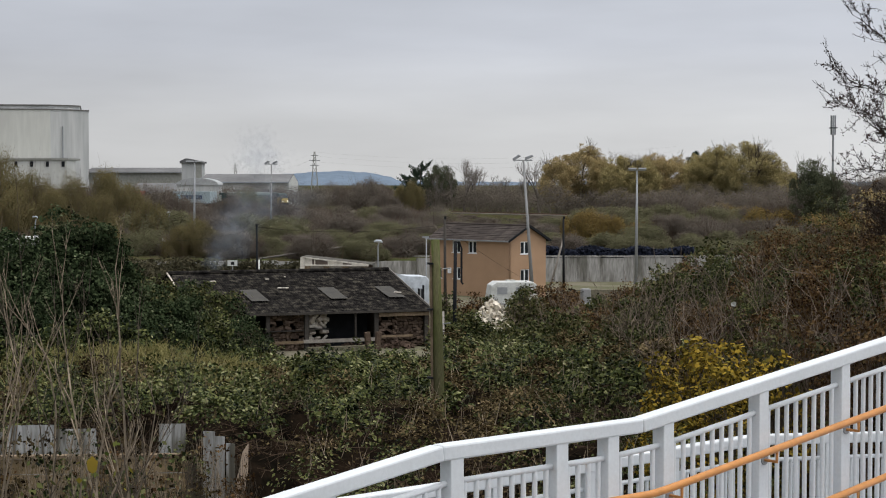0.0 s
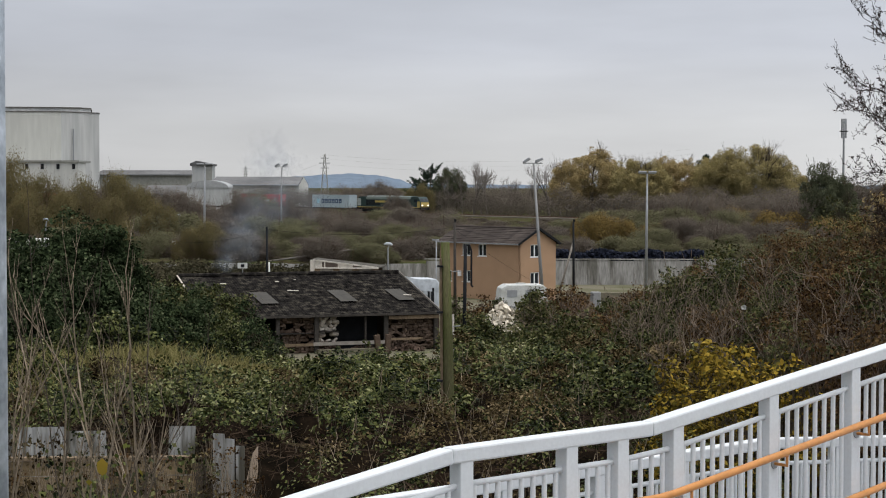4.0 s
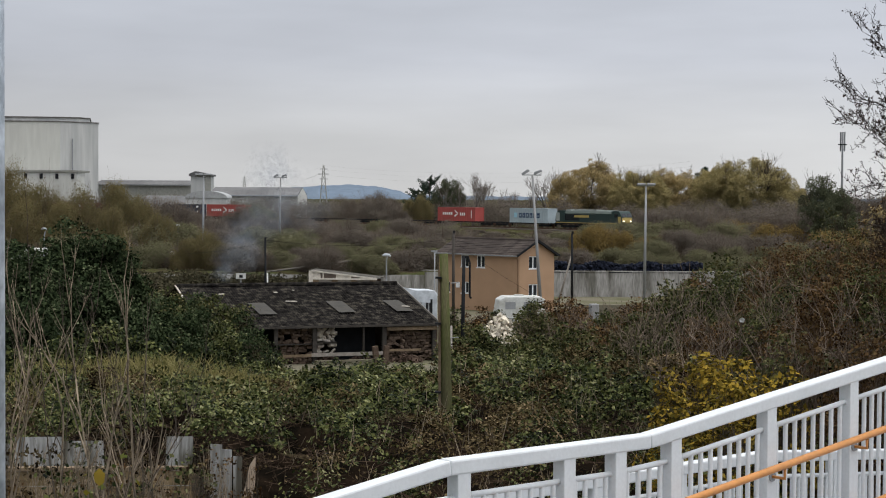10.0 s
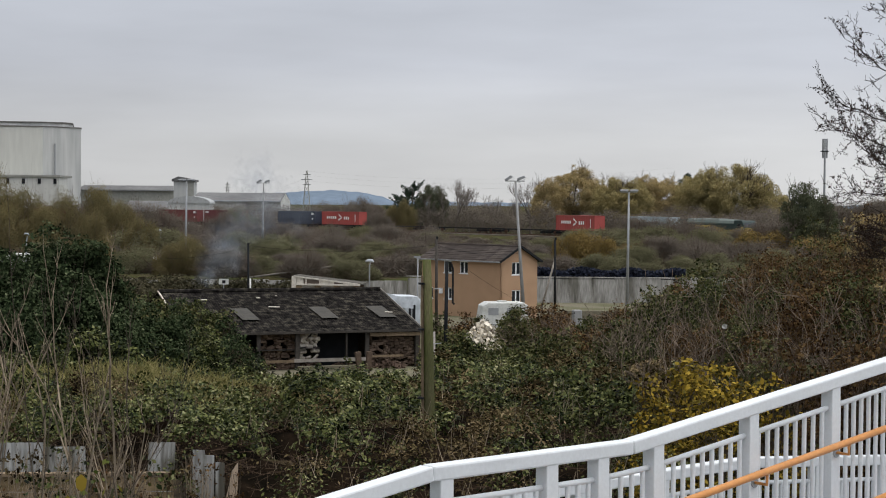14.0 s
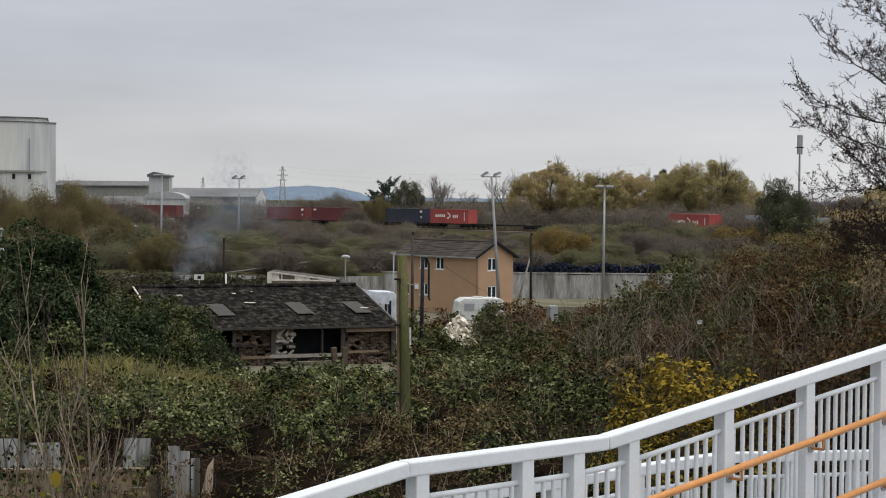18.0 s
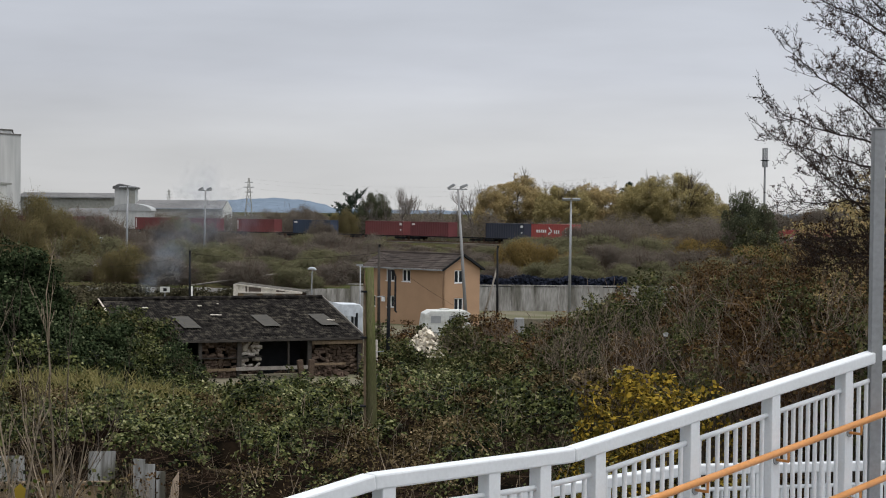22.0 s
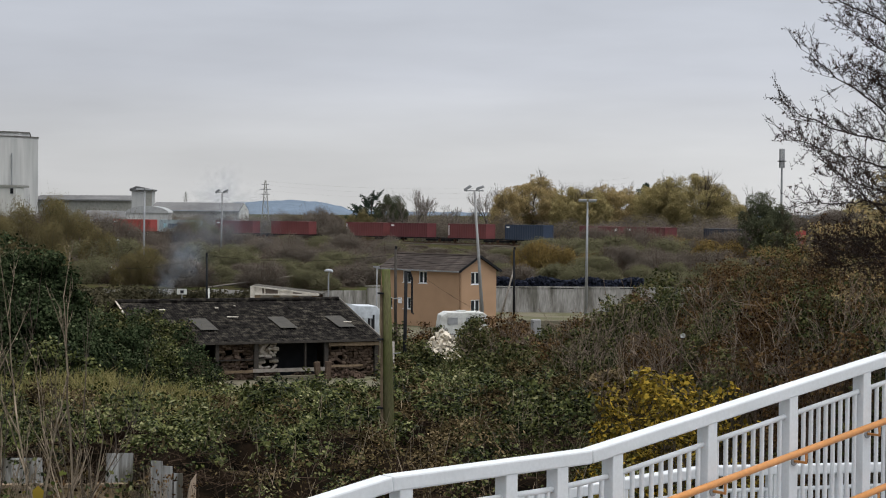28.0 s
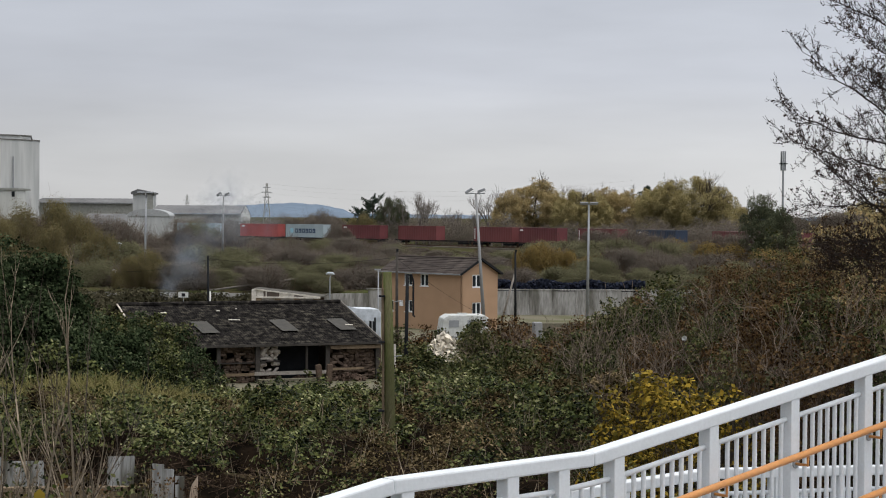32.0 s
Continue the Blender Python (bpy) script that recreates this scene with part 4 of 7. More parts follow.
trailer = thing("white_trailer", pose(-2.99, 128, 0, 0, 0, 14), "white box trailer parked behind the shed", "trailer")
TZ = 3.40
part("body", Shape().prism([(-1.9, 0.7), (1.75, 0.7), (1.75, TZ - 0.35), (1.5, TZ - 0.1), (-1.9, TZ)], -1.1, 1.1), TARP, trailer, bevel=0.06)
part("door", Shape().box(0.85, -1.14, 0.9, 1.35, -1.105, TZ - 0.75), DARK, trailer)
for x in (-0.9, 0.9):
    part("wheel", Shape().tube([(x, -1.05, 0.36), (x, -0.8, 0.36)], 0.36, 14), DARK, trailer)
part("tow_bar", Shape().beam((1.75, 0, 0.55), (3.0, 0, 0.45), 0.08, 0.08), STEEL, trailer)
tarp = thing("tarpaulin_roof", pose(-2.56, 124, 0, 0, 0, 20), "sagging white tarpaulin over a frame", "tarpaulin")
part("sheet", Shape().face((-1.6, 0, 3.91), (1.1, 0, 3.12), (1.3, 2.5, 3.12), (-1.4, 2.5, 3.95)).face((-1.6, 0, 3.91), (1.1, 0, 3.12), (1.1, 0, 2.54), (-1.6, 0, 2.83)), TARP, tarp, fix=False)
for x, y in ((-1.5, 0.1), (1.0, 0.1), (1.2, 2.4), (-1.3, 2.4)):
    part("leg", Shape().box(x - 0.04, y - 0.04, 0, x + 0.04, y + 0.04, 3.04), STEEL, tarp)


caravan = thing("caravan", pose(5.33, 132, 0, 0, 0, 8), "off-white touring caravan parked by the house", "caravan")
CZ = 2.65
part("body", Shape().prism([(-1.85, 0.5), (1.9, 0.5), (2.05, 1.2), (1.85, CZ - 0.25), (1.5, CZ), (-1.3, CZ), (-1.75, CZ - 0.25), (-1.95, 1.1)], -1.05, 1.05), WHITEBODY, caravan, bevel=0.08)
for x, w in ((-0.9, 0.8), (0.6, 0.9)):
    part("window", Shape().box(x - w / 2, -1.08, CZ - 0.95, x + w / 2, -1.055, CZ - 0.4), STEEL, caravan)
part("stripe", Shape().box(-1.85, -1.07, 0.9, 1.9, -1.055, 1.0), STEEL, caravan)
for x in (-0.2, 0.4):
    part("wheel", Shape().tube([(x, -1.07, 0.33), (x, -0.85, 0.33)], 0.33, 14), DARK, caravan)
part("hitch", Shape().beam((-1.9, 0, 0.5), (-3.0, 0, 0.45), 0.09, 0.09), STEEL, caravan)
part("roof_light", Shape().box(-0.4, -0.3, CZ, 0.3, 0.3, CZ + 0.1), WHITEBODY, caravan)


def heap(name, label, center, rx, ry, rz, n, size, material, seed, kind="stuff"):
    """Loose lumps thrown on a pile."""
    r = np.random.default_rng(seed)
    sh = Shape()
    for _ in range(n):
        a, d = r.uniform(0, 6.28), math.sqrt(r.uniform(0, 1))
        x, y = d * math.cos(a) * rx, d * math.sin(a) * ry
        z = (1 - d ** 2) * rz * r.uniform(0.5, 1)
        s = size * r.uniform(0.5, 1.4)
        m = Matrix.LocRotScale((x, y, z), Euler(r.uniform(0, 6, 3)), (s, s * r.uniform(0.5, 1), s * r.uniform(0.4, 0.9)))
        sh.box(-0.5, -0.5, -0.5, 0.5, 0.5, 0.5, m)
    ob = part(name, sh, material)
    ob.location = center
    return tagged(ob, label, "heap", kind=kind)


heap("waste_heap", "heap of white plastic waste among the bushes", (3.2, 111, 0.56), 1.4, 1.1, 2.1, 230, 0.25, RUBBLE, 3)
for hx, hy, ha, hb, hh in heap_spots:
    c = shed.matrix_basis @ Vector((hx, hy, 0))
    heap("brick_rubble", "small heap of broken bricks and timber in the shed", c, ha, hb, hh, 60, 0.2, BRICK, int(hx * -10))
for u, lean in ((-4.0, 4), (-4.55, -6)):
    c = shed.matrix_basis @ Vector((u, -1.6, 0))
    gp = thing("gate_post", Matrix.Translation(c) @ pose(0, 0, 0, 0, lean, 20), "weathered brown gate post before the shed", "post", "gate posts")
    part("shaft", Shape().box(-0.17, -0.14, 0, 0.17, 0.14, 1.2), RUBBLESTONE, gp, bevel=0.03)
bales = Shape()
q = np.random.default_rng(4)
for _ in range(1300):
    x, t = q.uniform(10.80, 26.23), q.uniform(0, 1)
    c = 0.27 * q.uniform(0.7, 1.3)
    m = Matrix.LocRotScale((x, 178 + q.uniform(-0.7, 0.7), 2.45 + t * (0.95 + 0.2 * math.sin(x * 1.3))), Euler(q.uniform(0, 6, 3)), (c, c * 0.8, c * 0.9))
    bales.box(-0.5, -0.5, -0.5, 0.5, 0.5, 0.5, m)
tagged(part("black_sack_row", bales, TYRE), "long row of black and dark blue sacks on the wall", "sacks", kind="stuff")
ibc = thing("bulk_container", pose(9.95, 118, 0, 0, 0, 12), "pale grey caged bulk liquid container", "container")
part("tank", Shape().box(-0.3, -0.3, 0.15, 0.3, 0.3, 2.95), MASTGREY, ibc, bevel=0.06)
for z in (0.5, 1.2, 1.9):
    part("cage_bar", Shape().box(-0.53, -0.53, z, 0.53, 0.53, z + 0.04), STEEL, ibc)
part("pallet", Shape().box(-0.55, -0.55, 0, 0.55, 0.55, 0.14), OLDWOOD, ibc)
slabs = thing("low_block_wall", pose(15.30, 150, 0), "low pale block wall along the yard", "wall")
for i in range(9):
    part("block", Shape().box(-4.2 + i * 0.95, -0.2, 0, -3.27 + i * 0.95, 0.2, 0.85), YARD, slabs, bevel=0.02)
cabin = thing("site_cabin", pose(-38.71, 150, 0), "low flat-roofed cabin behind the evergreen", "cabin")
part("body", Shape().box(-3, 0, 0, 2.2, 3, 5.25), FACTORY, cabin)
part("roof", Shape().box(-3.2, -0.2, 5.25, 2.4, 3.2, 5.50), CLADDING, cabin)
log = thing("timber_pole", Matrix.Identity(4), "long pale timber pole propped slantwise at the scrub edge", "pole")
part("shaft", Shape().tube([(-19.6, 177.4, 2.3), (-14.8, 177.4, 2.98), (-10.1, 177.4, 3.65)], [0.11, 0.1, 0.08], 8), GREYWOOD, log, smooth=True)
part("prop", Shape().beam((-10.6, 177.4, 2.2), (-10.4, 177.4, 3.55), 0.1, 0.1), OLDWOOD, log)
# overhead cables across the yard
cab = Shape()
for a, b, sag in (((-16.50, 150, 6.40), (0.14, 135, 6.98), 0.5), ((-30.47, 185, 4.05), (-16.50, 150, 6.30), 0.4), ((0.14, 135, 6.89), (8.36, 151, 1.18), 0.3), ((0.14, 135, 6.98), (11.36, 160, 6.51), 0.9)):
    a, b = Vector(a), Vector(b)
    cab.tube([a + (b - a) * t - Vector((0, 0, 4 * sag * t * (1 - t))) for t in np.linspace(0, 1, 14)], 0.011, 5)
tagged(part("overhead_cable", cab, DARK), "thin dark overhead cables between posts", "cable")


# ---- scrub, bushes and trees ----
def dome_points(n, hollow=0.45, flat=1.0, lumps=7, seed=0):
    """Points in a lumpy dome of radius 1 and height 1 on the ground."""
    r = np.random.default_rng(seed)
    cen = unit(r.normal(size=(lumps, 3)))
    cen[:, 2] = np.abs(cen[:, 2])
    cen *= r.uniform(0.35, 0.68, (lumps, 1))
    rad = r.uniform(0.28, 0.46, lumps)
    k = r.integers(0, lumps, n)
    d = unit(r.normal(size=(n, 3)))
    p = cen[k] + d * (rad[k] * r.uniform(hollow, 1.0, n) ** 0.5)[:, None]
    p[:, 2] = np.abs(p[:, 2]) * flat
    p[:, :2] -= (np.percentile(p[:, :2], 98, axis=0) + np.percentile(p[:, :2], 2, axis=0)) / 2
    p[:, :2] /= np.percentile(np.abs(p[:, :2]), 96)
    p[:, 2] /= np.percentile(p[:, 2], 98.5)
    return p


def lumpy(seed, lumps, size=(0.26, 0.42)):
    """Centres and radii of round leaf masses filling a dome of radius 1 and height 1."""
    q = np.random.default_rng(seed)
    d = unit(q.normal(size=(lumps, 3)))
    d[:, 2] = np.abs(d[:, 2])
    rad = q.uniform(*size, lumps)
    cen = d * ((1 - rad) * q.uniform(0.55, 1.0, lumps) ** 0.5)[:, None]
    cen[:, 2] = np.maximum(cen[:, 2], rad * 0.3)
    cen[:, 2] *= (1 - rad[np.argmax(cen[:, 2])]) / cen[:, 2].max()
    return cen, rad


def on_lumps(cen, rad, cover, leaf, seed, slim=0.7, most=10 ** 6, lift=0.45, sprig=1):
    """Leaf places and outward directions over the masses, in sprigs of some leaves."""
    q = np.random.default_rng(seed + 7)
    share = rad ** 2
    n = int(min(most, cover * 3.2 * 3.1416 * share.sum() / (leaf * leaf * slim * 0.5)))
    n = max(1, n // sprig)
    k = q.choice(len(rad), n, p=share / share.sum())
    d = unit(q.normal(size=(n, 3)) + np.array([0, -0.1, lift]))
    p = cen[k] + d * (rad[k] * (1 - 0.35 * q.uniform(0, 1, n) ** 2.2) * (1 + 0.12 * q.normal(size=n)))[:, None]
    if sprig > 1:
        face = unit(d + q.normal(size=(n, 3)) * 0.55)
        p, d = np.repeat(p, sprig, 0) + q.normal(size=(n * sprig, 3)) * leaf * np.array([0.85, 0.85, 0.5]), np.repeat(face, sprig, 0)
    return p, d


def shrub(name, label, leafmat, cover, leaf, n_stick, stickmat=None, seed=0, category="bush", up=0.3, slim=0.7, group="", stick_r=0.006, lumps=16, stray=0.2):
    """A bush about 1 m in radius and 1 m high, to be set by scale."""
    ob = thing(name, Matrix.Identity(4), label, category, group)
    cen, rad = lumpy(seed, lumps)
    p, d = on_lumps(cen, rad, cover, leaf, seed, slim)
    p[:, 2] = np.maximum(0.01, p[:, 2])
    part("foliage", leaves("foliage", p, leaf, leafmat, up, slim, d, stray), leafmat, ob)
    if n_stick:
        tip = dome_points(n_stick, hollow=0.6, seed=seed + 50) * 1.06
        foot = tip * rng.uniform(0.2, 0.65, (n_stick, 1)) + rng.normal(size=(n_stick, 3)) * 0.05
        foot[:, 2] = np.abs(foot[:, 2]) * rng.uniform(0.3, 0.9, n_stick)
        mid = (foot + tip) / 2 + rng.normal(size=tip.shape) * 0.06
        a, b = np.concatenate([foot, mid]), np.concatenate([mid, tip])
        w = np.concatenate([np.full(n_stick, stick_r), np.full(n_stick, stick_r * 0.7)])
        part("branchwork", sticks("branchwork", a, b, w, w * 0.6, stickmat or TWIG), stickmat or TWIG, ob)
    return ob


class Kinds:
    """Prototype bushes: the first use of each sets it, later ones copy it."""

    def __init__(self, protos):
        self.protos, self.used = protos, set()

    def put(self, i, x, y, z, rx, rz, turn):
        ob = self.protos[i % len(self.protos)]
        m = Matrix.Translation((x, y, z)) @ pose(0, 0, 0, 0, 0, turn) @ Matrix.Diagonal((rx, rx, rz, 1))
        if ob.name in self.used:
            return copy_thing(ob, m @ Matrix.Diagonal((*[1 / c for c in ob.scale], 1)))
        self.used.add(ob.name)
        ob.matrix_basis = m
        return ob


far_scrub = Kinds([shrub("scrub_bush", "leafless brown scrub bush on the embankment", SCRUB, 0.55, 0.042, 500, TWIG, 11 + i, group="embankment scrub", stick_r=0.006, slim=0.5) for i in range(4)])
far_green = Kinds([shrub("scrub_bush", "olive-green scrub bush on the embankment", SCRUBGREEN, 0.55, 0.045, 160, TWIG, 31 + i, group="embankment scrub", stick_r=0.006) for i in range(3)])
far_gold = Kinds([shrub("scrub_bush", "ochre-leaved bush on the embankment", BRACKEN, 0.5, 0.045, 150, TWIG, 41 + i, group="embankment scrub", stick_r=0.006) for i in range(2)])
r = np.random.default_rng(5)
for D, top, step in ((184, 5.0, 0.017), (197, 5.6, 0.017), (212, 6.0, 0.017), (228, 6.2, 0.017), (245, 6.5, 0.018), (262, 6.3, 0.018), (279, 5.4, 0.018), (294, 5.0, 0.018), (310, 4.9, 0.018)):
    for a in np.arange(-0.33, 0.345, step):
        a += r.uniform(-0.006, 0.006)
        d = D + r.uniform(-6, 6)
        x = a * d
        if d > np.interp(a, LINE[::-1, 0] / LINE[::-1, 1], LINE[::-1, 1]) - 6 or D > 270 and not -0.12 < a < 0.09:
            continue
        if track_gap(np.array([x]), np.array([d]))[0] < 7:
            continue
        g = float(ground_z(x, d))
        h = max(1.3, top - g + r.uniform(-0.9, 0.7))
        if 0.0 < a < 0.085 and D > 190:
            h *= 0.6
        if -0.17 < a < -0.02 and D > 205:
            h *= 1.05
        if a > 0.1:
            h *= 1.12 if D > 205 else 0.8
        if a < -0.15:
            h *= 1.25
        if D < 205 and 0.05 < a < 0.16:
            x, d = a * (d + 5), d + 5
        w = r.uniform()
        kinds = far_green if w < (0.75 if D < 205 else 0.4) else far_gold if w > 0.93 and a > 0.03 else far_scrub
        kinds.put(int(r.integers(0, 12)), x, d, g - 0.2, h * r.uniform(0.8, 1.2) + 0.9, h, r.uniform(0, 360))
for (x, y, z), rad in (((18.26, 206.00, 7.24), 3.0), ((20.47, 204.00, 6.60), 2.2), ((15.86, 206.00, 6.56), 2.2), ((22.8, 205.00, 5.6), 1.8)):
    g = float(ground_z(x, y))
    far_gold.put(int(x), x, y, g - 0.2, rad, z - g + 0.2, x * 40)
for (x, y, z), rad in (((-18.22, 380.00, 11.41), 5.4), ((-11.80, 328.00, 8.65), 2.8), ((-9.12, 326.00, 7.80), 2.0), ((-22.66, 380.00, 9.64), 4.0), ((-13.80, 380.00, 9.64), 4.0), ((29.18, 246.00, 7.62), 4.0), ((32.60, 244.00, 8.13), 4.0), ((36.12, 242.00, 7.98), 4.0), ((39.27, 240.00, 6.88), 3.6), ((43.34, 236.00, 6.78), 4.0), ((45.31, 234.00, 7.28), 3.4), ((47.59, 230.00, 8.56), 4.0), ((50.21, 228.00, 9.03), 4.5), ((30.86, 228.00, 5.62), 4.0), ((55.66, 240.00, 8.16), 6.0), ((60.76, 235.00, 8.21), 6.0), ((-21.99, 250.00, 6.90), 4.0), ((-26.31, 240.00, 7.84), 4.0), ((62.5, 272.0, 10.5), 5.0), ((66.0, 272.0, 11.0), 5.5), ((70.5, 272.0, 11.1), 5.5), ((75.0, 272.0, 11.3), 5.5)):
    g = float(ground_z(x, y))
    if y == 380:
        x, y, z = x * FAR, y * FAR, 10.4 + (z - 10.4) * FAR
        g = float(ground_z(x, y))
    if 27 < x < 51:
        z += 0.5
    far_scrub.put(int(x * 3), x, y, g - 0.2, rad, z - g + 0.2, x * 40)

for i, ((x, y, z), rad) in enumerate([((-38.69, 240.00, 9.60), 4.2), ((-34.52, 236.00, 8.04), 3.4), ((-30.30, 240.00, 9.12), 4.0), ((-27.80, 244.00, 9.43), 4.2), ((-40.75, 238.00, 9.77), 4.0), ((-25.24, 246.00, 8.60), 3.4), ((-41.98, 236.00, 9.77), 4.4), ((-44.36, 232.00, 9.63), 4.2), ((-47.81, 230.00, 9.40), 4.2), ((-29.66, 215.00, 7.54), 3.6), ((-26.20, 216.00, 7.24), 3.4), ((-24.14, 255.00, 6.66), 3.8), ((-19.11, 256.00, 6.65), 3.4), ((-7.28, 260.00, 6.42), 3.6), ((-4.28, 262.00, 6.21), 3.2), ((-10.23, 258.00, 6.53), 3.0)]):
    g = float(ground_z(x, y))
    (far_green if i % 4 == 3 else far_scrub).put(i, x, y, g - 0.2, rad, z - g + 0.2, i * 51)

# willows to the left, over the scrub
willow = Kinds([shrub("willow", "yellowing willow clump, half bare", WILLOW, 0.55, 0.035, 220, TWIG, 61 + i, "tree", 0.1, 0.5, "willows", 0.004) for i in range(3)])
for i, ((x, y, z), rad) in enumerate([((-52.81, 205.00, 14.08), 4.6), ((-58.26, 205.00, 14.49), 5), ((-48.21, 200.00, 11.86), 3.6), ((-43.78, 198.00, 11.45), 4.0), ((-39.89, 200.00, 11.86), 4.2), ((-37.24, 200.00, 10.40), 3.4), ((-61.51, 200.00, 13.53), 5), ((-43.61, 190.00, 9.58), 3.6), ((-47.72, 190.00, 9.89), 4.0), ((-52.01, 185.00, 9.91), 4.5), ((-37.83, 188.00, 8.96), 3.4), ((-33.20, 192.00, 8.61), 3.0), ((-26.7, 181.00, 6.7), 3.0), ((-28.3, 181.00, 5.6), 2.2), ((-25.0, 181.00, 5.5), 2.2), ((-6.8, 385.0, 11.0), 3.5), ((-9.5, 385.0, 9.6), 3.0)]):
    g = float(ground_z(x, y))
    willow.put(i, x, y, g - 0.2, rad, z - g + 0.2, i * 77)


def broad_tree(name, label, leafmat, seed, cover=0.4, leaf=0.028, spread=0.36, lumps=34, group="trees behind the line", fork=4, barkmat=BARK):
    """A tree 1 m high: tapered trunk, limbs, crown of many small leaves in masses with gaps."""
    global rng
    rng = np.random.default_rng(seed)
    ob = thing(name, Matrix.Identity(4), label, "tree", group)
    P, Q, A, B, tips = grow((0, 0, 0), (0.03, 0, 1), 0.36, 0.018, fork, 0.55, 4, 0.22, 0.66, 3, 0.1)
    f = 0.98 / max(0.2, tips[:, 2].max())
    wide = spread / max(0.05, np.percentile(np.abs(tips[:, :2] * f), 95))
    sc = np.array([min(1.0, wide), min(1.0, wide), 1.0]) * f
    part("trunk", sticks("trunk", P * sc, Q * sc, A * f, B * f, barkmat), barkmat, ob)
    if lumps:
        q = np.random.default_rng(seed + 3)
        d = unit(q.normal(size=(lumps, 3)))
        cen = d * q.uniform(0.25, 1.0, (lumps, 1)) ** 0.6 * np.array([spread * 0.72, spread * 0.72, 0.36])
        cen[:, :2] *= np.clip(1.25 - 0.9 * np.maximum(0, cen[:, 2:3]), 0.4, 1.2)
        cen[:, 2] += 0.52
        rad = q.uniform(0.028, 0.078, lumps)
        p, o = on_lumps(cen, rad, cover, leaf, seed, 0.7)
        part("crown", leaves("crown", p, leaf, leafmat, 0.3, 0.7, o, 0.5), leafmat, ob)
    return ob


ochre_tree = Kinds([broad_tree("broadleaf_tree", "tall broadleaf tree with ochre autumn leaves", OCHRE, 71 + i, 0.5, 0.015, 0.34, 150) for i in range(2)])
gold_tree = Kinds([broad_tree("broadleaf_tree", "broadleaf tree with olive-gold autumn leaves", GOLDEN, 81 + i, 0.5, 0.015, 0.38, 170) for i in range(2)])
green_tree = Kinds([broad_tree("broadleaf_tree", "dark green leafy tree behind the railway", DARKGREEN, 91 + i, 0.5, 0.016, 0.34, 130) for i in range(2)])
GREYBARK = mat("pale_grey_bark", (0.2, 0.175, 0.155), 0.9, vary=0.25, scale=3)
bare_tree = Kinds([broad_tree("bare_tree", "slender leafless tree behind the railway", SCRUB, 101 + i, 0, 0.02, 0.24, 0, fork=5, barkmat=GREYBARK) for i in range(3)])


def stand(kinds, rows):
    for i, ((x, y, z), wide) in enumerate(rows):
        if y >= 300:
            x, y, z = x * FAR, y * FAR, 10.4 + (z - 10.4) * FAR
        g = float(ground_z(x, y))
        h = (z - g) * 1.05 + 0.3
        kinds.put(i, x, y, g - 0.3, h * wide * 1.12, h, i * 83 + x * 7)


stand(ochre_tree, [((27.42, 335.00, 18.98), 0.95), ((22.08, 330.00, 16.33), 0.8), ((31.41, 330.00, 16.11), 0.8), ((41.04, 328.00, 16.94), 0.9), ((45.97, 332.00, 16.58), 0.85)])
stand(gold_tree, [((33.97, 325.00, 16.02), 0.9), ((52.61, 322.00, 18.43), 0.9), ((56.92, 318.00, 18.75), 0.95), ((60.96, 318.00, 16.74), 0.8), ((49.86, 325.00, 16.88), 0.85), ((37.08, 322.00, 15.75), 0.9), ((64.00, 312.00, 12.68), 0.9), ((83.49, 300.00, 14.09), 1.0), ((91.48, 300.00, 14.59), 1.0)])
stand(green_tree, [((48.47, 222.00, 14.39), 0.75), ((49.94, 218.00, 12.00), 0.7), ((50.64, 345.00, 16.60), 0.7), ((71.54, 300.00, 10.80), 0.9), ((0.70, 352.00, 14.73), 0.6), ((-1.7, 356.00, 14.6), 0.62)])
stand(bare_tree, [((4.22, 352.00, 15.32), 1.0), ((7.11, 350.00, 14.13), 1.0), ((6.04, 356.00, 15.14), 1.0), ((10.02, 350.00, 12.03), 1.0), ((19.36, 340.00, 14.58), 1.3), ((21.74, 342.00, 15.18), 1.2), ((13.37, 346.00, 11.21), 1.1), ((16.15, 344.00, 11.54), 1.1), ((1.86, 350.00, 12.96), 1.0), ((-1.64, 352.00, 12.39), 1.0), ((11.84, 352.00, 11.57), 1.1), ((32.15, 350.00, 17.03), 1.2), ((37.98, 350.00, 16.45), 1.2), ((42.64, 350.00, 16.69), 1.2)])

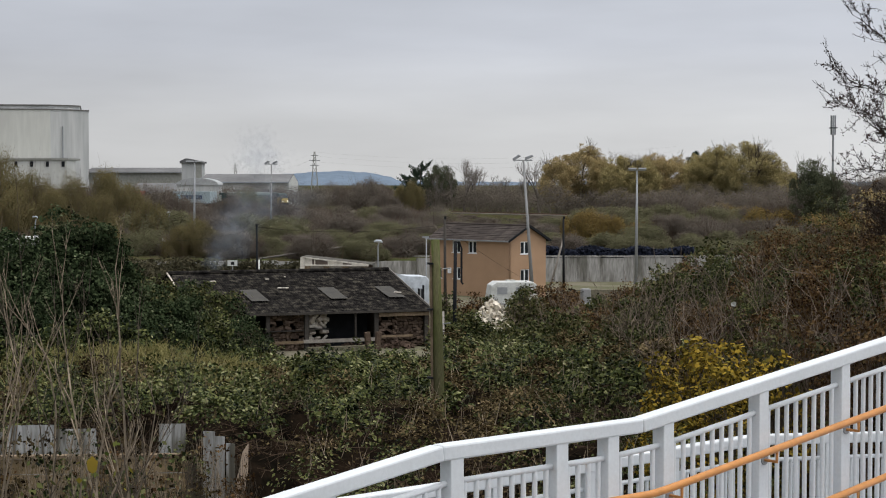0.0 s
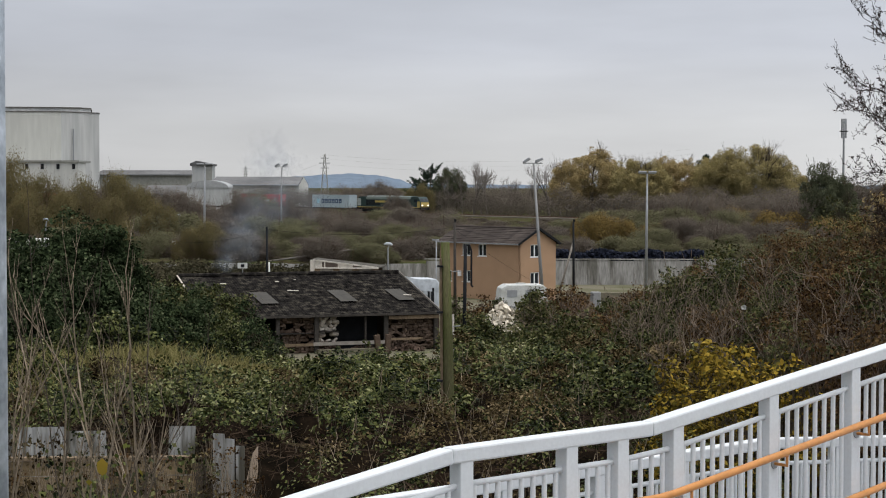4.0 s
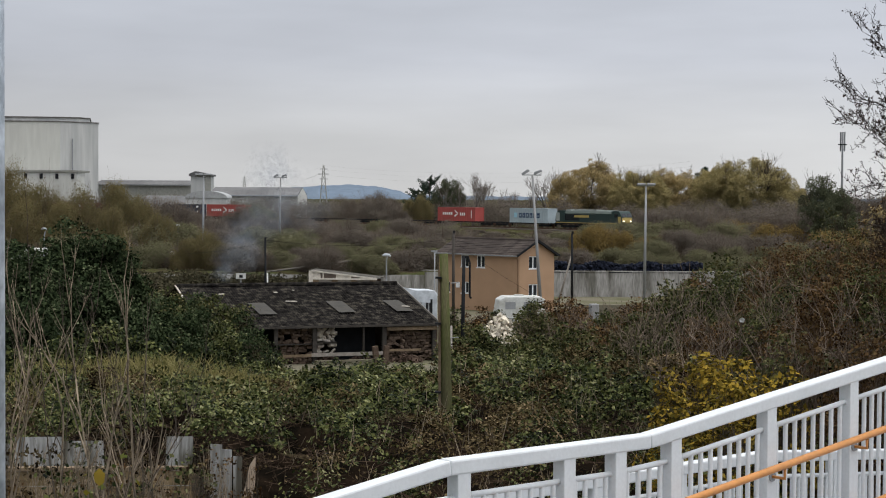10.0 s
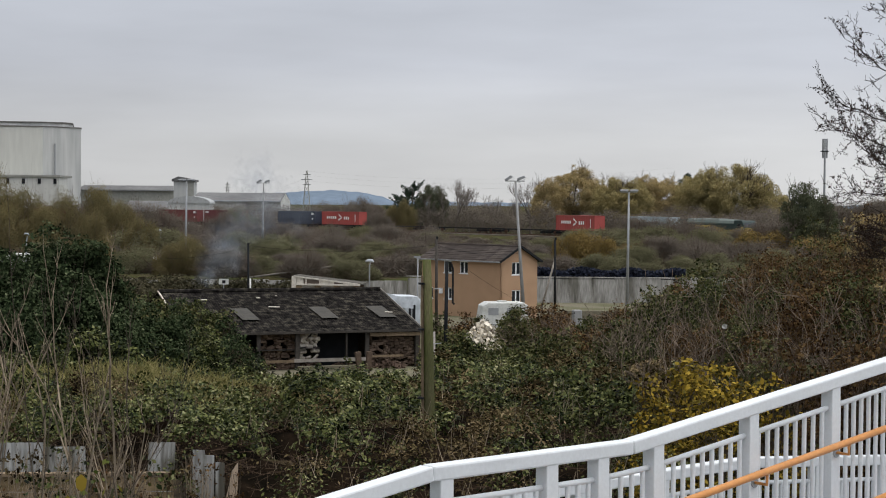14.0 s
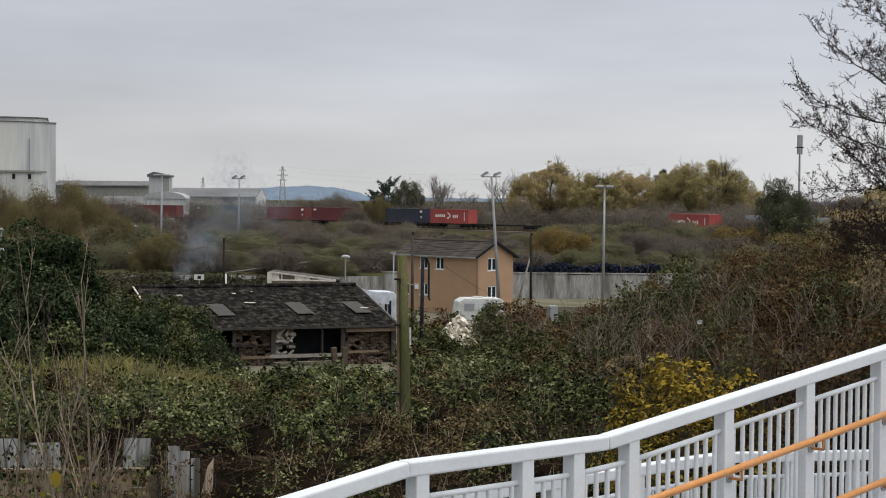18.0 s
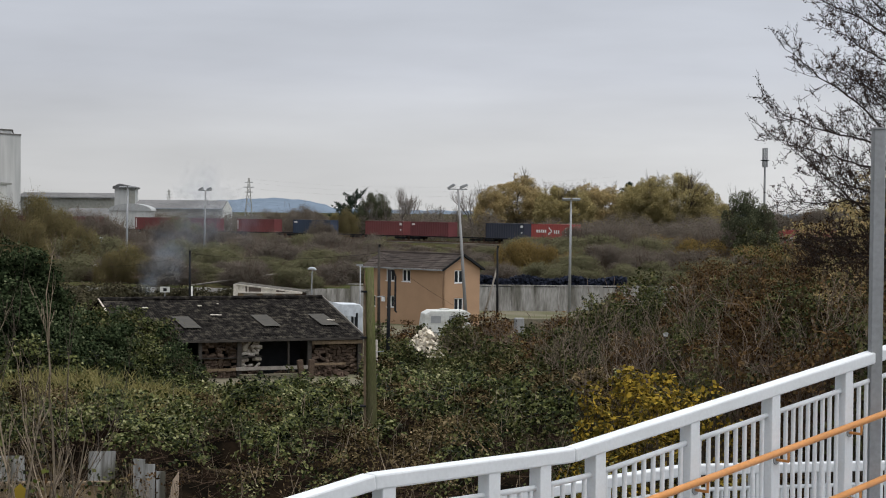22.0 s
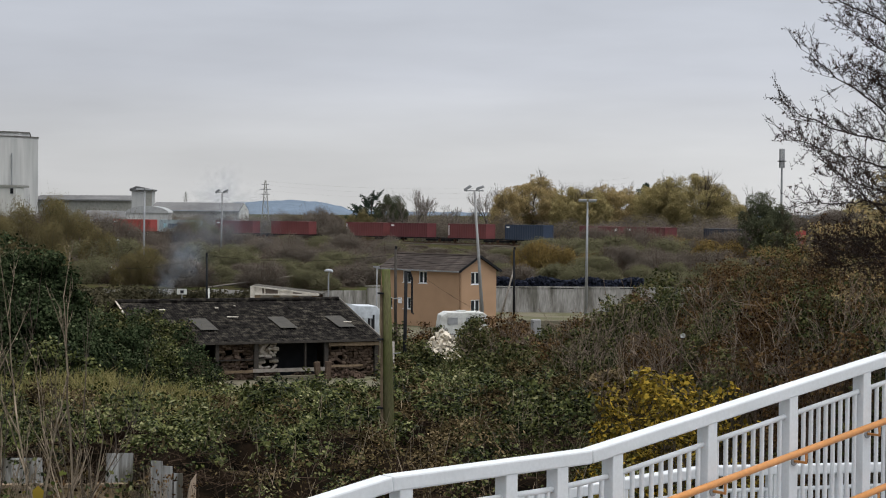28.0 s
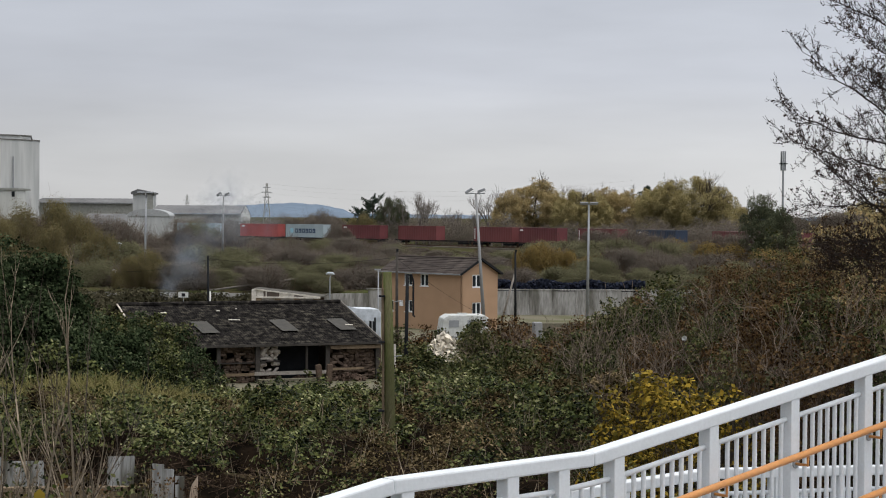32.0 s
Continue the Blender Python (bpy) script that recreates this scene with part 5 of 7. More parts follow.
# dark conifers with spreading fronds
for i, ((x, y, z), w) in enumerate([((-4.79, 360.00, 14.71), 4.2), ((-7.47, 362.00, 11.60), 4.0), ((52.42, 350.00, 16.69), 3.0)]):
    x, y, z, w = x * FAR, y * FAR, 10.4 + (z - 10.4) * FAR, w * FAR
    g = float(ground_z(x, y))
    q = np.random.default_rng(200 + i)
    n = 40
    t = q.uniform(0.1, 0.97, n)
    a = q.uniform(0, 6.283, n)
    rr = w * (1.12 - t) * q.uniform(0.3, 0.8, n)
    cen = np.stack([rr * np.cos(a), rr * np.sin(a), t * (z - g)], 1)
    p, o = on_lumps(cen, q.uniform(0.45, 0.95, n), 0.35, 0.5, 200 + i, 0.35)
    tipv = cen + np.stack([np.cos(a), np.sin(a), np.full(n, 0.75)], 1) * (w * q.uniform(0.25, 0.55, (n, 1)))
    f = q.uniform(0, 1, (n * 60, 1))
    kk = np.repeat(np.arange(n), 60)
    p = np.concatenate([p, cen[kk] + (tipv - cen)[kk] * f + q.normal(size=(n * 60, 3)) * 0.22 * (1.1 - f)])
    o = np.concatenate([o, unit(q.normal(size=(n * 60, 3)))])
    ob = thing("conifer", pose(x, y, g - 0.2), "dark green conifer with spreading fronds behind the railway", "tree", "conifers")
    part("crown", leaves("crown", p, 0.8, CONIFER, 0.1, 0.16, o), CONIFER, ob)
    part("trunk", Shape().tube([(0, 0, 0), (0, 0, (z - g) * 0.95)], [0.25, 0.04], 7), BARK, ob)

# low wood behind the line, too dense to count
near = LINE[LINE[:, 1] > 180]
cen, rad = [], []
for a in np.arange(-0.36, 0.37, 0.0042):
    for k in range(3):
        d = float(np.interp(a, near[:, 0] / near[:, 1], near[:, 1])) + r.uniform(16, 80)
        w = r.uniform(1.8, 3.2)
        cen.append((a * d, d, 4.2 + r.uniform(0.5, 1.0) * (2.3 if a > 0.02 else 2.4) * (0.5 + k / 2)))
        rad.append(w)
p, o = on_lumps(np.array(cen), np.array(rad), 0.3, 0.3, 17, 0.6)
tagged(part("far_wood", leaves("far_wood", p, 0.3, SCRUB, 0.3, 0.6, o, 0.2), SCRUB), "dense leafless wood behind the railway line", "wood", kind="stuff")


# ---- foreground bank: brambles over a mound ----
def canopy(x, y):
    """Height of the bramble tops."""
    x, y = np.asarray(x, float), np.asarray(y, float)
    z = np.interp(y, [14, 20, 24, 28, 36, 46, 54, 62, 70, 84, 95], [6.1, 6.2, 6.15, 6.0, 5.65, 5.2, 4.5, 3.5, 2.55, 1.1, 0.6])
    z = z - 0.85 * np.exp(-(((x + 2.5) / 1.2) ** 2 + ((y - 29.0) / 2.0) ** 2)) - 0.7 * np.exp(-(((x + 2.9) / 0.8) ** 2 + ((y - 34.0) / 1.9) ** 2)) - 0.5 * np.exp(-(((x + 9.5) / 6) ** 2 + ((y - 53) / 10) ** 2)) + np.clip((80 - y) / 25, 0.3, 1) * (-0.95 + 1.55 * np.minimum(1, np.abs(fbm(x, y, 2.3)) * 2.0) ** 0.8) + 0.25 * np.sqrt(np.abs(fbm(x + 9, y, 0.6))) + 0.28 * fbm(x, y, 5.0)
    low = np.clip((x / y + 0.135) / 0.03, 0, 1) * np.clip((0.004 - x / y) / 0.012, 0, 1) * np.clip((y - 36) / 8, 0, 1)
    z = z - low * np.maximum(0, z - (9.75 - 0.1 * y) + 0.12 * fbm(x, y, 1.1))
    left = np.clip((-x - 1.7) / 0.7, 0, 1) * np.clip((27.5 - y) / 1.0, 0, 1)
    return z * (1 - left) + left * 5.2


# this sheet's near-black colour stands in for shade below the bramble tops
tagged(sheet("bramble_mound", np.arange(-26, 27, 0.25), np.arange(15, 94, 0.3), lambda x, y: canopy(x, y) - 0.95, UNDER), "undergrowth under the brambles, near-black to paint its shade", "undergrowth", kind="stuff")


def spread(n, y0, y1, keep, thick=0.3, lift=0.0, near=2.0):
    """Places on the bramble tops inside the sector that is looked over; keep(x, y) gives a chance."""
    y = (r.uniform(y0 ** (1 / near), y1 ** (1 / near), n)) ** near
    x = r.uniform(-0.31, 0.36, n) * y
    ok = r.uniform(0, 1, n) < keep(x, y)
    x, y = x[ok], y[ok]
    return np.stack([x, y, canopy(x, y) + lift - thick * r.uniform(0, 1, len(x)) ** 1.6 + 0.06], 1)


def patch(cx, cy, rx, ry):
    return lambda x, y: np.exp(-(((x - cx) / rx) ** 2 + ((y - cy) / ry) ** 2))


grassy = lambda x, y: np.clip(1.3 * patch(-8.6, 50, 3.5, 6)(x, y), 0, 1)
dead = lambda x, y: np.clip(0.22 + 0.6 * fbm(x + 40, y, 2.6) + 0.55 * patch(2.4, 34, 2.2, 5)(x, y) + 0.4 * patch(0.5, 24, 2.5, 4)(x, y), 0.03, 1) * (1 - grassy(x, y))


def lump_bed(name, label, n, y0, y1, chance, rmin, rmax, leaf, cover, material, seed, sink=0.25, slim=0.75):
    """Round leafy masses bedded in the bank, too many leaves to count."""
    q = np.random.default_rng(seed)
    y = q.uniform(y0 ** 0.5, y1 ** 0.5, n) ** 2
    x = q.uniform(-0.31, 0.36, n) * y
    ok = (q.uniform(0, 1, n) < chance(x, y)) & ~((x < -1.9) & (y < 28.2)) & ~(((x + 2.5) / 1.15) ** 2 + ((y - 28.5) / 2.4) ** 2 < 1) & ~(((x + 2.9) / 0.8) ** 2 + ((y - 34.2) / 2.3) ** 2 < 1) & ~(((x + 1.3) / 0.6) ** 2 + ((y - 31) / 1.4) ** 2 < 1) & ~(((x - 1.9) / 0.5) ** 2 + ((y - 36) / 1.6) ** 2 < 1)
    x, y = x[ok], y[ok]
    rad = q.uniform(rmin, rmax, len(x)) * np.clip(y / 34, 0.75, 1.5)
    cen = np.stack([x, y, canopy(x, y) - rad * (0.35 + sink * q.uniform(0, 4.2, len(x)))], 1)
    p, d = on_lumps(cen, rad, cover, leaf, seed, slim, 400000 if sink > 0.2 else 220000, 1.0, 8)
    keep = (d[:, 2] > -0.05) & (p[:, 2] > canopy(p[:, 0], p[:, 1]) - 0.75)
    return tagged(part(name, leaves(name, p[keep], leaf * np.clip(p[keep][:, 1] / 36, 0.6, 1.15), material, 0.35, slim, d[keep], 0.4), material), label, "brambles", kind="stuff")


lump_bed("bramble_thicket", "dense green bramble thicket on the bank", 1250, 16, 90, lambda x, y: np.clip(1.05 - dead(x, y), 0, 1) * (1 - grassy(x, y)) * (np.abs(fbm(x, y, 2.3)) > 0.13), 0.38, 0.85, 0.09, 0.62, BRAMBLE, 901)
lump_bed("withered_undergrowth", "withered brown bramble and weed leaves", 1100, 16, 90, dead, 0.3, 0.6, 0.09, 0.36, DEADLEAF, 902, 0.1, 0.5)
base = spread(6000, 17, 70, lambda x, y: dead(x, y), 0.25, 0.0)
tipv = base + np.stack([r.normal(0, 0.08, len(base)), r.normal(0, 0.08, len(base)), r.uniform(0.1, 0.45, len(base))], 1)
tagged(part("dry_weeds", sticks("dry_weeds", base, tipv, 0.006, 0.003, PALESTEM), PALESTEM), "thin dry weed stems standing over the brambles", "weeds", kind="stuff")
hb = spread(26000, 16, 60, lambda x, y: 1.0 - grassy(x, y), 0.25, -0.85)
he = hb + np.stack([r.normal(0, 0.3, len(hb)), r.normal(0, 0.2, len(hb)), r.uniform(-0.05, 0.3, len(hb))], 1)
OLDSTEM = mat("old_brown_stems", (0.06, 0.042, 0.03), 0.95, vary=0.4, scale=2, island=0.6)
tagged(part("old_bramble_stems", sticks("old_bramble_stems", hb, he, 0.008, 0.004, OLDSTEM), OLDSTEM), "dead brown bramble stems in the hollows", "brambles", kind="stuff")
hl = spread(24000, 16, 60, lambda x, y: 1.0 - grassy(x, y), 0.3, -0.8)
tagged(part("hollow_leaves", leaves("hollow_leaves", hl, 0.07, DEADLEAF, 0.3, 0.6), DEADLEAF), "withered leaves low in the bramble hollows", "brambles", kind="stuff")
gp = spread(60000, 36, 66, grassy, 0.25, -0.02)
gt = gp + np.stack([r.normal(0, 0.16, len(gp)), r.normal(0, 0.1, len(gp)), r.uniform(0.12, 0.36, len(gp))], 1)
tagged(part("long_grass", sticks("long_grass", gp, gt, 0.011, 0.003, GRASSMAT), GRASSMAT), "long pale dry grass on the mound", "grass", kind="stuff")


def bush(name, label, spot, rad, leafmat, leaf, cover, n_stick, seed, group, stickmat=TWIG, category="bush", up=0.35, slim=0.7, lumps=0, rise=0.12, stick_r=0.008, low=0.0):
    """A bush of true size: leafy masses from the ground to its top, stems and loose twigs."""
    x, y, z = spot
    g = min(float(ground_z(x, y)) - 0.1, z - 0.6)
    h = z - g
    q = np.random.default_rng(seed)
    ob = thing(name, pose(x, y, g), label, category, group)
    n = lumps or int(10 + 5 * h * rad)
    d = unit(q.normal(size=(n, 3)))
    d[:, 2] = np.abs(d[:, 2]) ** 0.55
    d = unit(d)
    lr = q.uniform(0.2, 0.36, n) * min(rad, h * 0.8)
    cen = d * q.uniform(0.3, 1.0, (n, 1)) ** 0.5 * (np.array([rad, rad, h]) - lr[:, None] * np.array([0.9, 0.9, 1.0]))
    cen[:, 2] = np.maximum(cen[:, 2], h * low)
    top = np.argmax(cen[:, 2])
    cen[:, 2] *= (h - lr[top]) / cen[top, 2]
    p, o = on_lumps(cen, lr, cover, leaf, seed, slim, 26000, 0.45, 6)
    part("foliage", leaves("foliage", p, leaf, leafmat, up, slim, o), leafmat, ob)
    if n_stick:
        k = q.integers(0, n, n_stick)
        tip = cen[k] + unit(q.normal(size=(n_stick, 3)) + np.array([0, -0.2, 0.7])) * (lr[k] * q.uniform(0.7, 1.35, n_stick))[:, None]
        foot = cen[k] * np.array([0.75, 0.75, 0.7]) + q.normal(size=(n_stick, 3)) * 0.1 * rad
        mid = (foot + tip) / 2 + q.normal(size=(n_stick, 3)) * 0.07 * rad
        a, b = np.concatenate([foot, mid]), np.concatenate([mid, tip])
        w = np.concatenate([np.full(n_stick, stick_r), np.full(n_stick, stick_r * 0.65)]) * 0.7
        part("branchwork", sticks("branchwork", a, b, w, w * 0.6, stickmat), stickmat, ob)
    return ob


rows = [((3.64, 80.00, 4.04), 2.2), ((1.63, 74.00, 3.78), 1.7), ((6.06, 84.00, 4.15), 2.0), ((3.88, 66.00, 4.49), 1.8), ((6.92, 70.00, 4.84), 1.9), ((2.06, 58.00, 4.43), 1.7), ((4.34, 55.00, 5.02), 1.9), ((8.32, 72.00, 5.64), 2.0), ((9.72, 70.00, 6.71), 2.1), ((7.09, 55.00, 6.03), 1.8), ((10.16, 64.00, 8.31), 2.2), ((10.18, 58.00, 7.83), 1.9), ((2.40, 46.00, 5.20), 1.4), ((4.06, 44.00, 5.58), 1.5), ((-4.04, 84.00, 1.98), 1.4), ((-1.93, 80.00, 2.38), 1.4), ((1.48, 96.00, 3.25), 1.8), ((4.58, 42.00, 6.22), 1.3), ((2.87, 38.00, 5.85), 1.2), ((3.38, 32.00, 6.46), 1.0), ((1.55, 40.00, 5.48), 1.1), ((9.53, 74.00, 6.85), 1.9), ((0.53, 100.00, 2.86), 1.6), ((2.00, 98.00, 2.74), 1.5), ((0.18, 90.00, 2.80), 1.5), ((-12.57, 98.00, 4.09), 1.5), ((-14.07, 96.00, 4.44), 1.6), ((4.05, 120.00, 1.47), 1.6), ((5.90, 121.00, 1.60), 1.7), ((7.19, 119.00, 2.14), 1.6), ((1.14, 110.00, 1.66), 1.5), ((-16.16, 97.00, 4.96), 1.5), ((-16.24, 92.00, 5.61), 1.6), ((-14.55, 90.00, 4.45), 1.5), ((-27.28, 140.00, 3.86), 2.6), ((-25.31, 142.00, 3.39), 2.4), ((-22.52, 138.00, 3.40), 2.2), ((-29.15, 140.00, 3.72), 2.6), ((-15.61, 103.00, 4.56), 1.6), ((-25.70, 166.00, 3.04), 2.6), ((-24.61, 168.00, 2.78), 2.4), ((-22.93, 168.00, 2.67), 2.4), ((-21.50, 170.00, 2.69), 2.6), ((-19.28, 168.00, 2.73), 2.4), ((-17.24, 170.00, 2.63), 2.6), ((-15.35, 171.00, 2.53), 2.4), ((-27.92, 166.00, 2.98), 2.6), ((-30.77, 168.00, 2.84), 2.6), ((-29.13, 166.00, 2.93), 2.4), ((-26.16, 164.00, 3.02), 2.2), ((3.9, 113.50, 2.0), 1.2), ((4.94, 113.00, 2.78), 1.5), ((5.3, 117.0, 2.0), 1.5), ((4.2, 118.0, 1.8), 1.2), ((6.6, 118.0, 1.9), 1.3), ((6.32, 114.00, 2.56), 1.5), ((9.39, 112.00, 2.85), 1.3), ((10.14, 110.00, 2.76), 1.4)]
for i, (spot, rad) in enumerate(rows):
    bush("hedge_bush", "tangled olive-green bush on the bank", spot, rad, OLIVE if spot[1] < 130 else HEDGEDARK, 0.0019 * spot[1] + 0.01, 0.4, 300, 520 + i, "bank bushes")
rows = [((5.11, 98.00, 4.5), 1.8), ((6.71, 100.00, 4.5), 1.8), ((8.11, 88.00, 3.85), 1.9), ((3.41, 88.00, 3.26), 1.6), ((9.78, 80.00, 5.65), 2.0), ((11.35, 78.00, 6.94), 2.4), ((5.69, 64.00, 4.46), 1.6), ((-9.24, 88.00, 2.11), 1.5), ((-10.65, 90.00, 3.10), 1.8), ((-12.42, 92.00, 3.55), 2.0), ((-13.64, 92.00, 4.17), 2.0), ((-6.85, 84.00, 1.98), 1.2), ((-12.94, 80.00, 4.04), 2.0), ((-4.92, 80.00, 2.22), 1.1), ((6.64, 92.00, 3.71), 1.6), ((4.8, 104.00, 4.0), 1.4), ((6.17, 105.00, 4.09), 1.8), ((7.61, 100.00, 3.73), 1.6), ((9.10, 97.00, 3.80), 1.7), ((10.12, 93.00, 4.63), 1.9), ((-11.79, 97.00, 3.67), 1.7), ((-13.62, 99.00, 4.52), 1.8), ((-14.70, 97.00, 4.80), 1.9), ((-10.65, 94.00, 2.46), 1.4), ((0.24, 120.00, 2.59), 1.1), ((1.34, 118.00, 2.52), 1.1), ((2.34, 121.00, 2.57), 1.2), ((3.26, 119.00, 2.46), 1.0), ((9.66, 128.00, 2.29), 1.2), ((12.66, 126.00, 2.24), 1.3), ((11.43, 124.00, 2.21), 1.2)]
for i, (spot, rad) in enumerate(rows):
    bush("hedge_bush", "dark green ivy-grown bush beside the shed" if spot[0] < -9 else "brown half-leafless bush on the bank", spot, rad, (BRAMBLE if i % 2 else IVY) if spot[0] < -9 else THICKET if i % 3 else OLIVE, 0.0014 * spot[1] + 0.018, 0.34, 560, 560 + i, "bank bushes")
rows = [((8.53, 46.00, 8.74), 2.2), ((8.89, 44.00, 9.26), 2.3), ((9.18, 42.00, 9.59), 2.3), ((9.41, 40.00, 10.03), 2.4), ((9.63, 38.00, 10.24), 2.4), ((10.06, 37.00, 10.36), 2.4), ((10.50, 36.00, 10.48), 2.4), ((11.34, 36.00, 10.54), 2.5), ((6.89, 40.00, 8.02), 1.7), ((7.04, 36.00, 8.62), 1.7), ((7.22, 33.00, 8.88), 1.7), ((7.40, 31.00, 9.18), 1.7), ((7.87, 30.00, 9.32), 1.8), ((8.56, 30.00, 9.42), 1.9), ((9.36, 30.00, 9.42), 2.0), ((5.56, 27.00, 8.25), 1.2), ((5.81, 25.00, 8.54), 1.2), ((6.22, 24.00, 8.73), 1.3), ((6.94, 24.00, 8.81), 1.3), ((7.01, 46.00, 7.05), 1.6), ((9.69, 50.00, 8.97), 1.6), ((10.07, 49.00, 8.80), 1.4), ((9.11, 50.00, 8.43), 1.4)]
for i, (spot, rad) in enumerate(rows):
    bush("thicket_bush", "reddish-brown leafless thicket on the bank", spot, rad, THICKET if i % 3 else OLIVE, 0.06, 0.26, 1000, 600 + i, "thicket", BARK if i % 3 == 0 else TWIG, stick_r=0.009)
for i, (spot, rad) in enumerate([((3.77, 25.00, 8.10), 0.85), ((4.23, 24.50, 8.04), 0.75), ((3.29, 25.50, 7.82), 0.6), ((3.66, 23.00, 7.88), 0.75), ((4.46, 24.00, 7.89), 0.5), ((3.27, 23.50, 7.67), 0.65), ((4.04, 22.50, 7.78), 0.55), ((4.84, 24.50, 7.94), 0.55), ((4.84, 23.50, 7.90), 0.5), ((3.90, 24.00, 7.99), 0.8)]):
    bush("yellow_bush", "bush with bright yellow autumn leaves on the bank", spot, rad, YELLOW, 0.075, 0.5, 200, 640 + i, "yellow bushes", BARK, up=0.5, slim=0.75)
rows = [((-15.26, 70.00, 9.37), 2.3), ((-13.89, 69.00, 8.72), 1.9), ((-15.73, 68.00, 8.63), 1.9), ((-13.05, 70.00, 7.65), 1.6), ((-15.94, 66.00, 7.58), 1.7), ((-13.54, 64.00, 7.67), 2.0), ((-14.90, 60.00, 6.84), 1.6), ((-12.54, 66.00, 6.48), 1.6), ((-13.73, 80.00, 5.65), 1.8), ((-16.90, 60.00, 7.24), 2.2), ((-18.46, 68.00, 7.95), 2.0), ((-13.02, 84.00, 4.85), 1.6), ((-16.81, 66.00, 8.51), 2.0), ((-18.34, 68.00, 8.68), 2.2), ((-16.18, 67.00, 8.26), 1.8)]
for i, (spot, rad) in enumerate(rows):
    bush("evergreen_shrub", "large dark evergreen shrub overgrown with ivy", spot, rad, IVY, 0.14, 0.5, 60, 660 + i, "evergreens", BARK, up=0.45, slim=0.7)
rows = [((-12.31, 60.00, 5.93), 1.5), ((-10.74, 58.00, 5.60), 1.3), ((-12.61, 56.00, 5.76), 1.4), ((-10.24, 62.00, 5.16), 1.3), ((-11.32, 86.00, 3.57), 1.5), ((-10.44, 72.00, 4.08), 1.4), ((-12.43, 50.00, 5.92), 1.5), ((-13.77, 50.00, 6.09), 1.6)]
for i, (spot, rad) in enumerate(rows):
    bush("ivy_bush", "glossy green ivy and bramble bush on the bank", spot, rad, BRAMBLE, 0.13, 0.5, 120, 680 + i, "ivy bushes", BARK, up=0.5, slim=0.8)
for i, (spot, rad) in enumerate([((-5.12, 20.00, 7.40), 0.6), ((-4.42, 19.00, 7.36), 0.5), ((-4.05, 20.00, 7.27), 0.5), ((-3.76, 21.00, 7.18), 0.45), ((-3.27, 21.00, 7.04), 0.4), ((-3.12, 22.50, 7.03), 0.4), ((-5.24, 19.00, 7.61), 0.7), ((-4.75, 22.00, 7.17), 0.5), ((-2.81, 23.00, 6.72), 0.4), ((-4.12, 17.00, 7.85), 0.5), ((-3.27, 17.00, 7.68), 0.5), ((-2.98, 18.00, 7.46), 0.5), ((-2.76, 19.00, 7.36), 0.45), ((-3.56, 16.00, 7.76), 0.45), ((-4.20, 16.00, 7.84), 0.5), ((-4.19, 23.00, 7.03), 0.5), ((-3.57, 23.50, 6.91), 0.45)]):
    bush("weed_clump", "half-bare weeds and bramble shoots before the fence", spot, rad, (DEADLEAF, BRAMBLE, THICKET)[i % 3], 0.055, 0.16, 170, 720 + i, "weed clumps", PALESTEM if i % 2 else BARK, slim=0.6, stick_r=0.006)
for i, (spot, rad) in enumerate([((9.90, 36.00, 10.66), 1.5), ((11.04, 37.00, 10.92), 1.8), ((9.82, 38.00, 10.30), 1.2), ((9.52, 33.00, 10.31), 1.3), ((10.45, 36.00, 11.25), 1.3), ((11.2, 36.50, 11.5), 1.5)]):
    bush("young_oak", "young oak holding brown-gold autumn leaves", spot, rad, OCHRE, 0.085, 0.22, 320, 760 + i, "young oaks", BARK, "tree", slim=0.6, low=0.35)


# ---- foreground left: board fence, sheeting, stake, saplings ----
fence = thing("board_fence", pose(-3.4, 24.2, 0, 0, 0, 4), "low fence of sandy horizontal boards on the bank", "fence")
for i in range(5):
    z = 6.45 - 0.22 * (i + 1)
    for j in range(4):
        part("board", Shape().box(-6.4 + 1.55 * j, -0.02, z + 0.008, -4.87 + 1.55 * j, 0.02, z + 0.212), BEIGE, fence)
for x in (-6.3, -4.8, -3.3, -1.75, -0.25):
    part("post", Shape().box(x - 0.05, 0.025, 5.0, x + 0.05, 0.12, 6.47), OLDWOOD, fence)
part("cap_rail", Shape().box(-6.4, -0.05, 6.455, -0.2, 0.1, 6.5), OLDWOOD, fence)
sheetf = thing("sheet_fence", pose(-3.3, 27.0, 0, 0, 0, 5), "stained off-white corrugated sheets used as a fence", "fence")
for i in range(9):
    x0 = -6.6 + 0.74 * i + (0.15 if i == 7 else 0)
    sh = Shape()
    tilt = 0.05 * math.sin(i * 2.1)
    for j in range(10):
        wide = 0.42 if i == 7 else 0.72
        a, b = x0 + wide * j / 10, x0 + wide * (j + 1) / 10
        ya, yb_ = 0.02 * (j % 2), 0.02 * ((j + 1) % 2)
        sh.face((a, ya, 5.2), (b, yb_, 5.2), (b + tilt, yb_, 6.5 + 0.06 * math.sin(i * 3.7)), (a + tilt, ya, 6.5 + 0.06 * math.sin(i * 3.7)))
    if i not in (6, 8):
        part("sheet", sh, SHEETING, sheetf, fix=False)
end = thing("standing_sheets", pose(-3.45, 25.0, 5.55, 0, 0, -20), "tall cracked whitish sheets leaning at the bank", "sheeting")
for i, (w, h) in enumerate(((0.19, 1.15), (0.16, 1.08), (0.14, 0.98))):
    part("sheet", Shape().box(-0.12 + 0.18 * i, 0.02 * i, 0, -0.12 + 0.18 * i + w, 0.02 * i + 0.015, h), SHEETING, end)
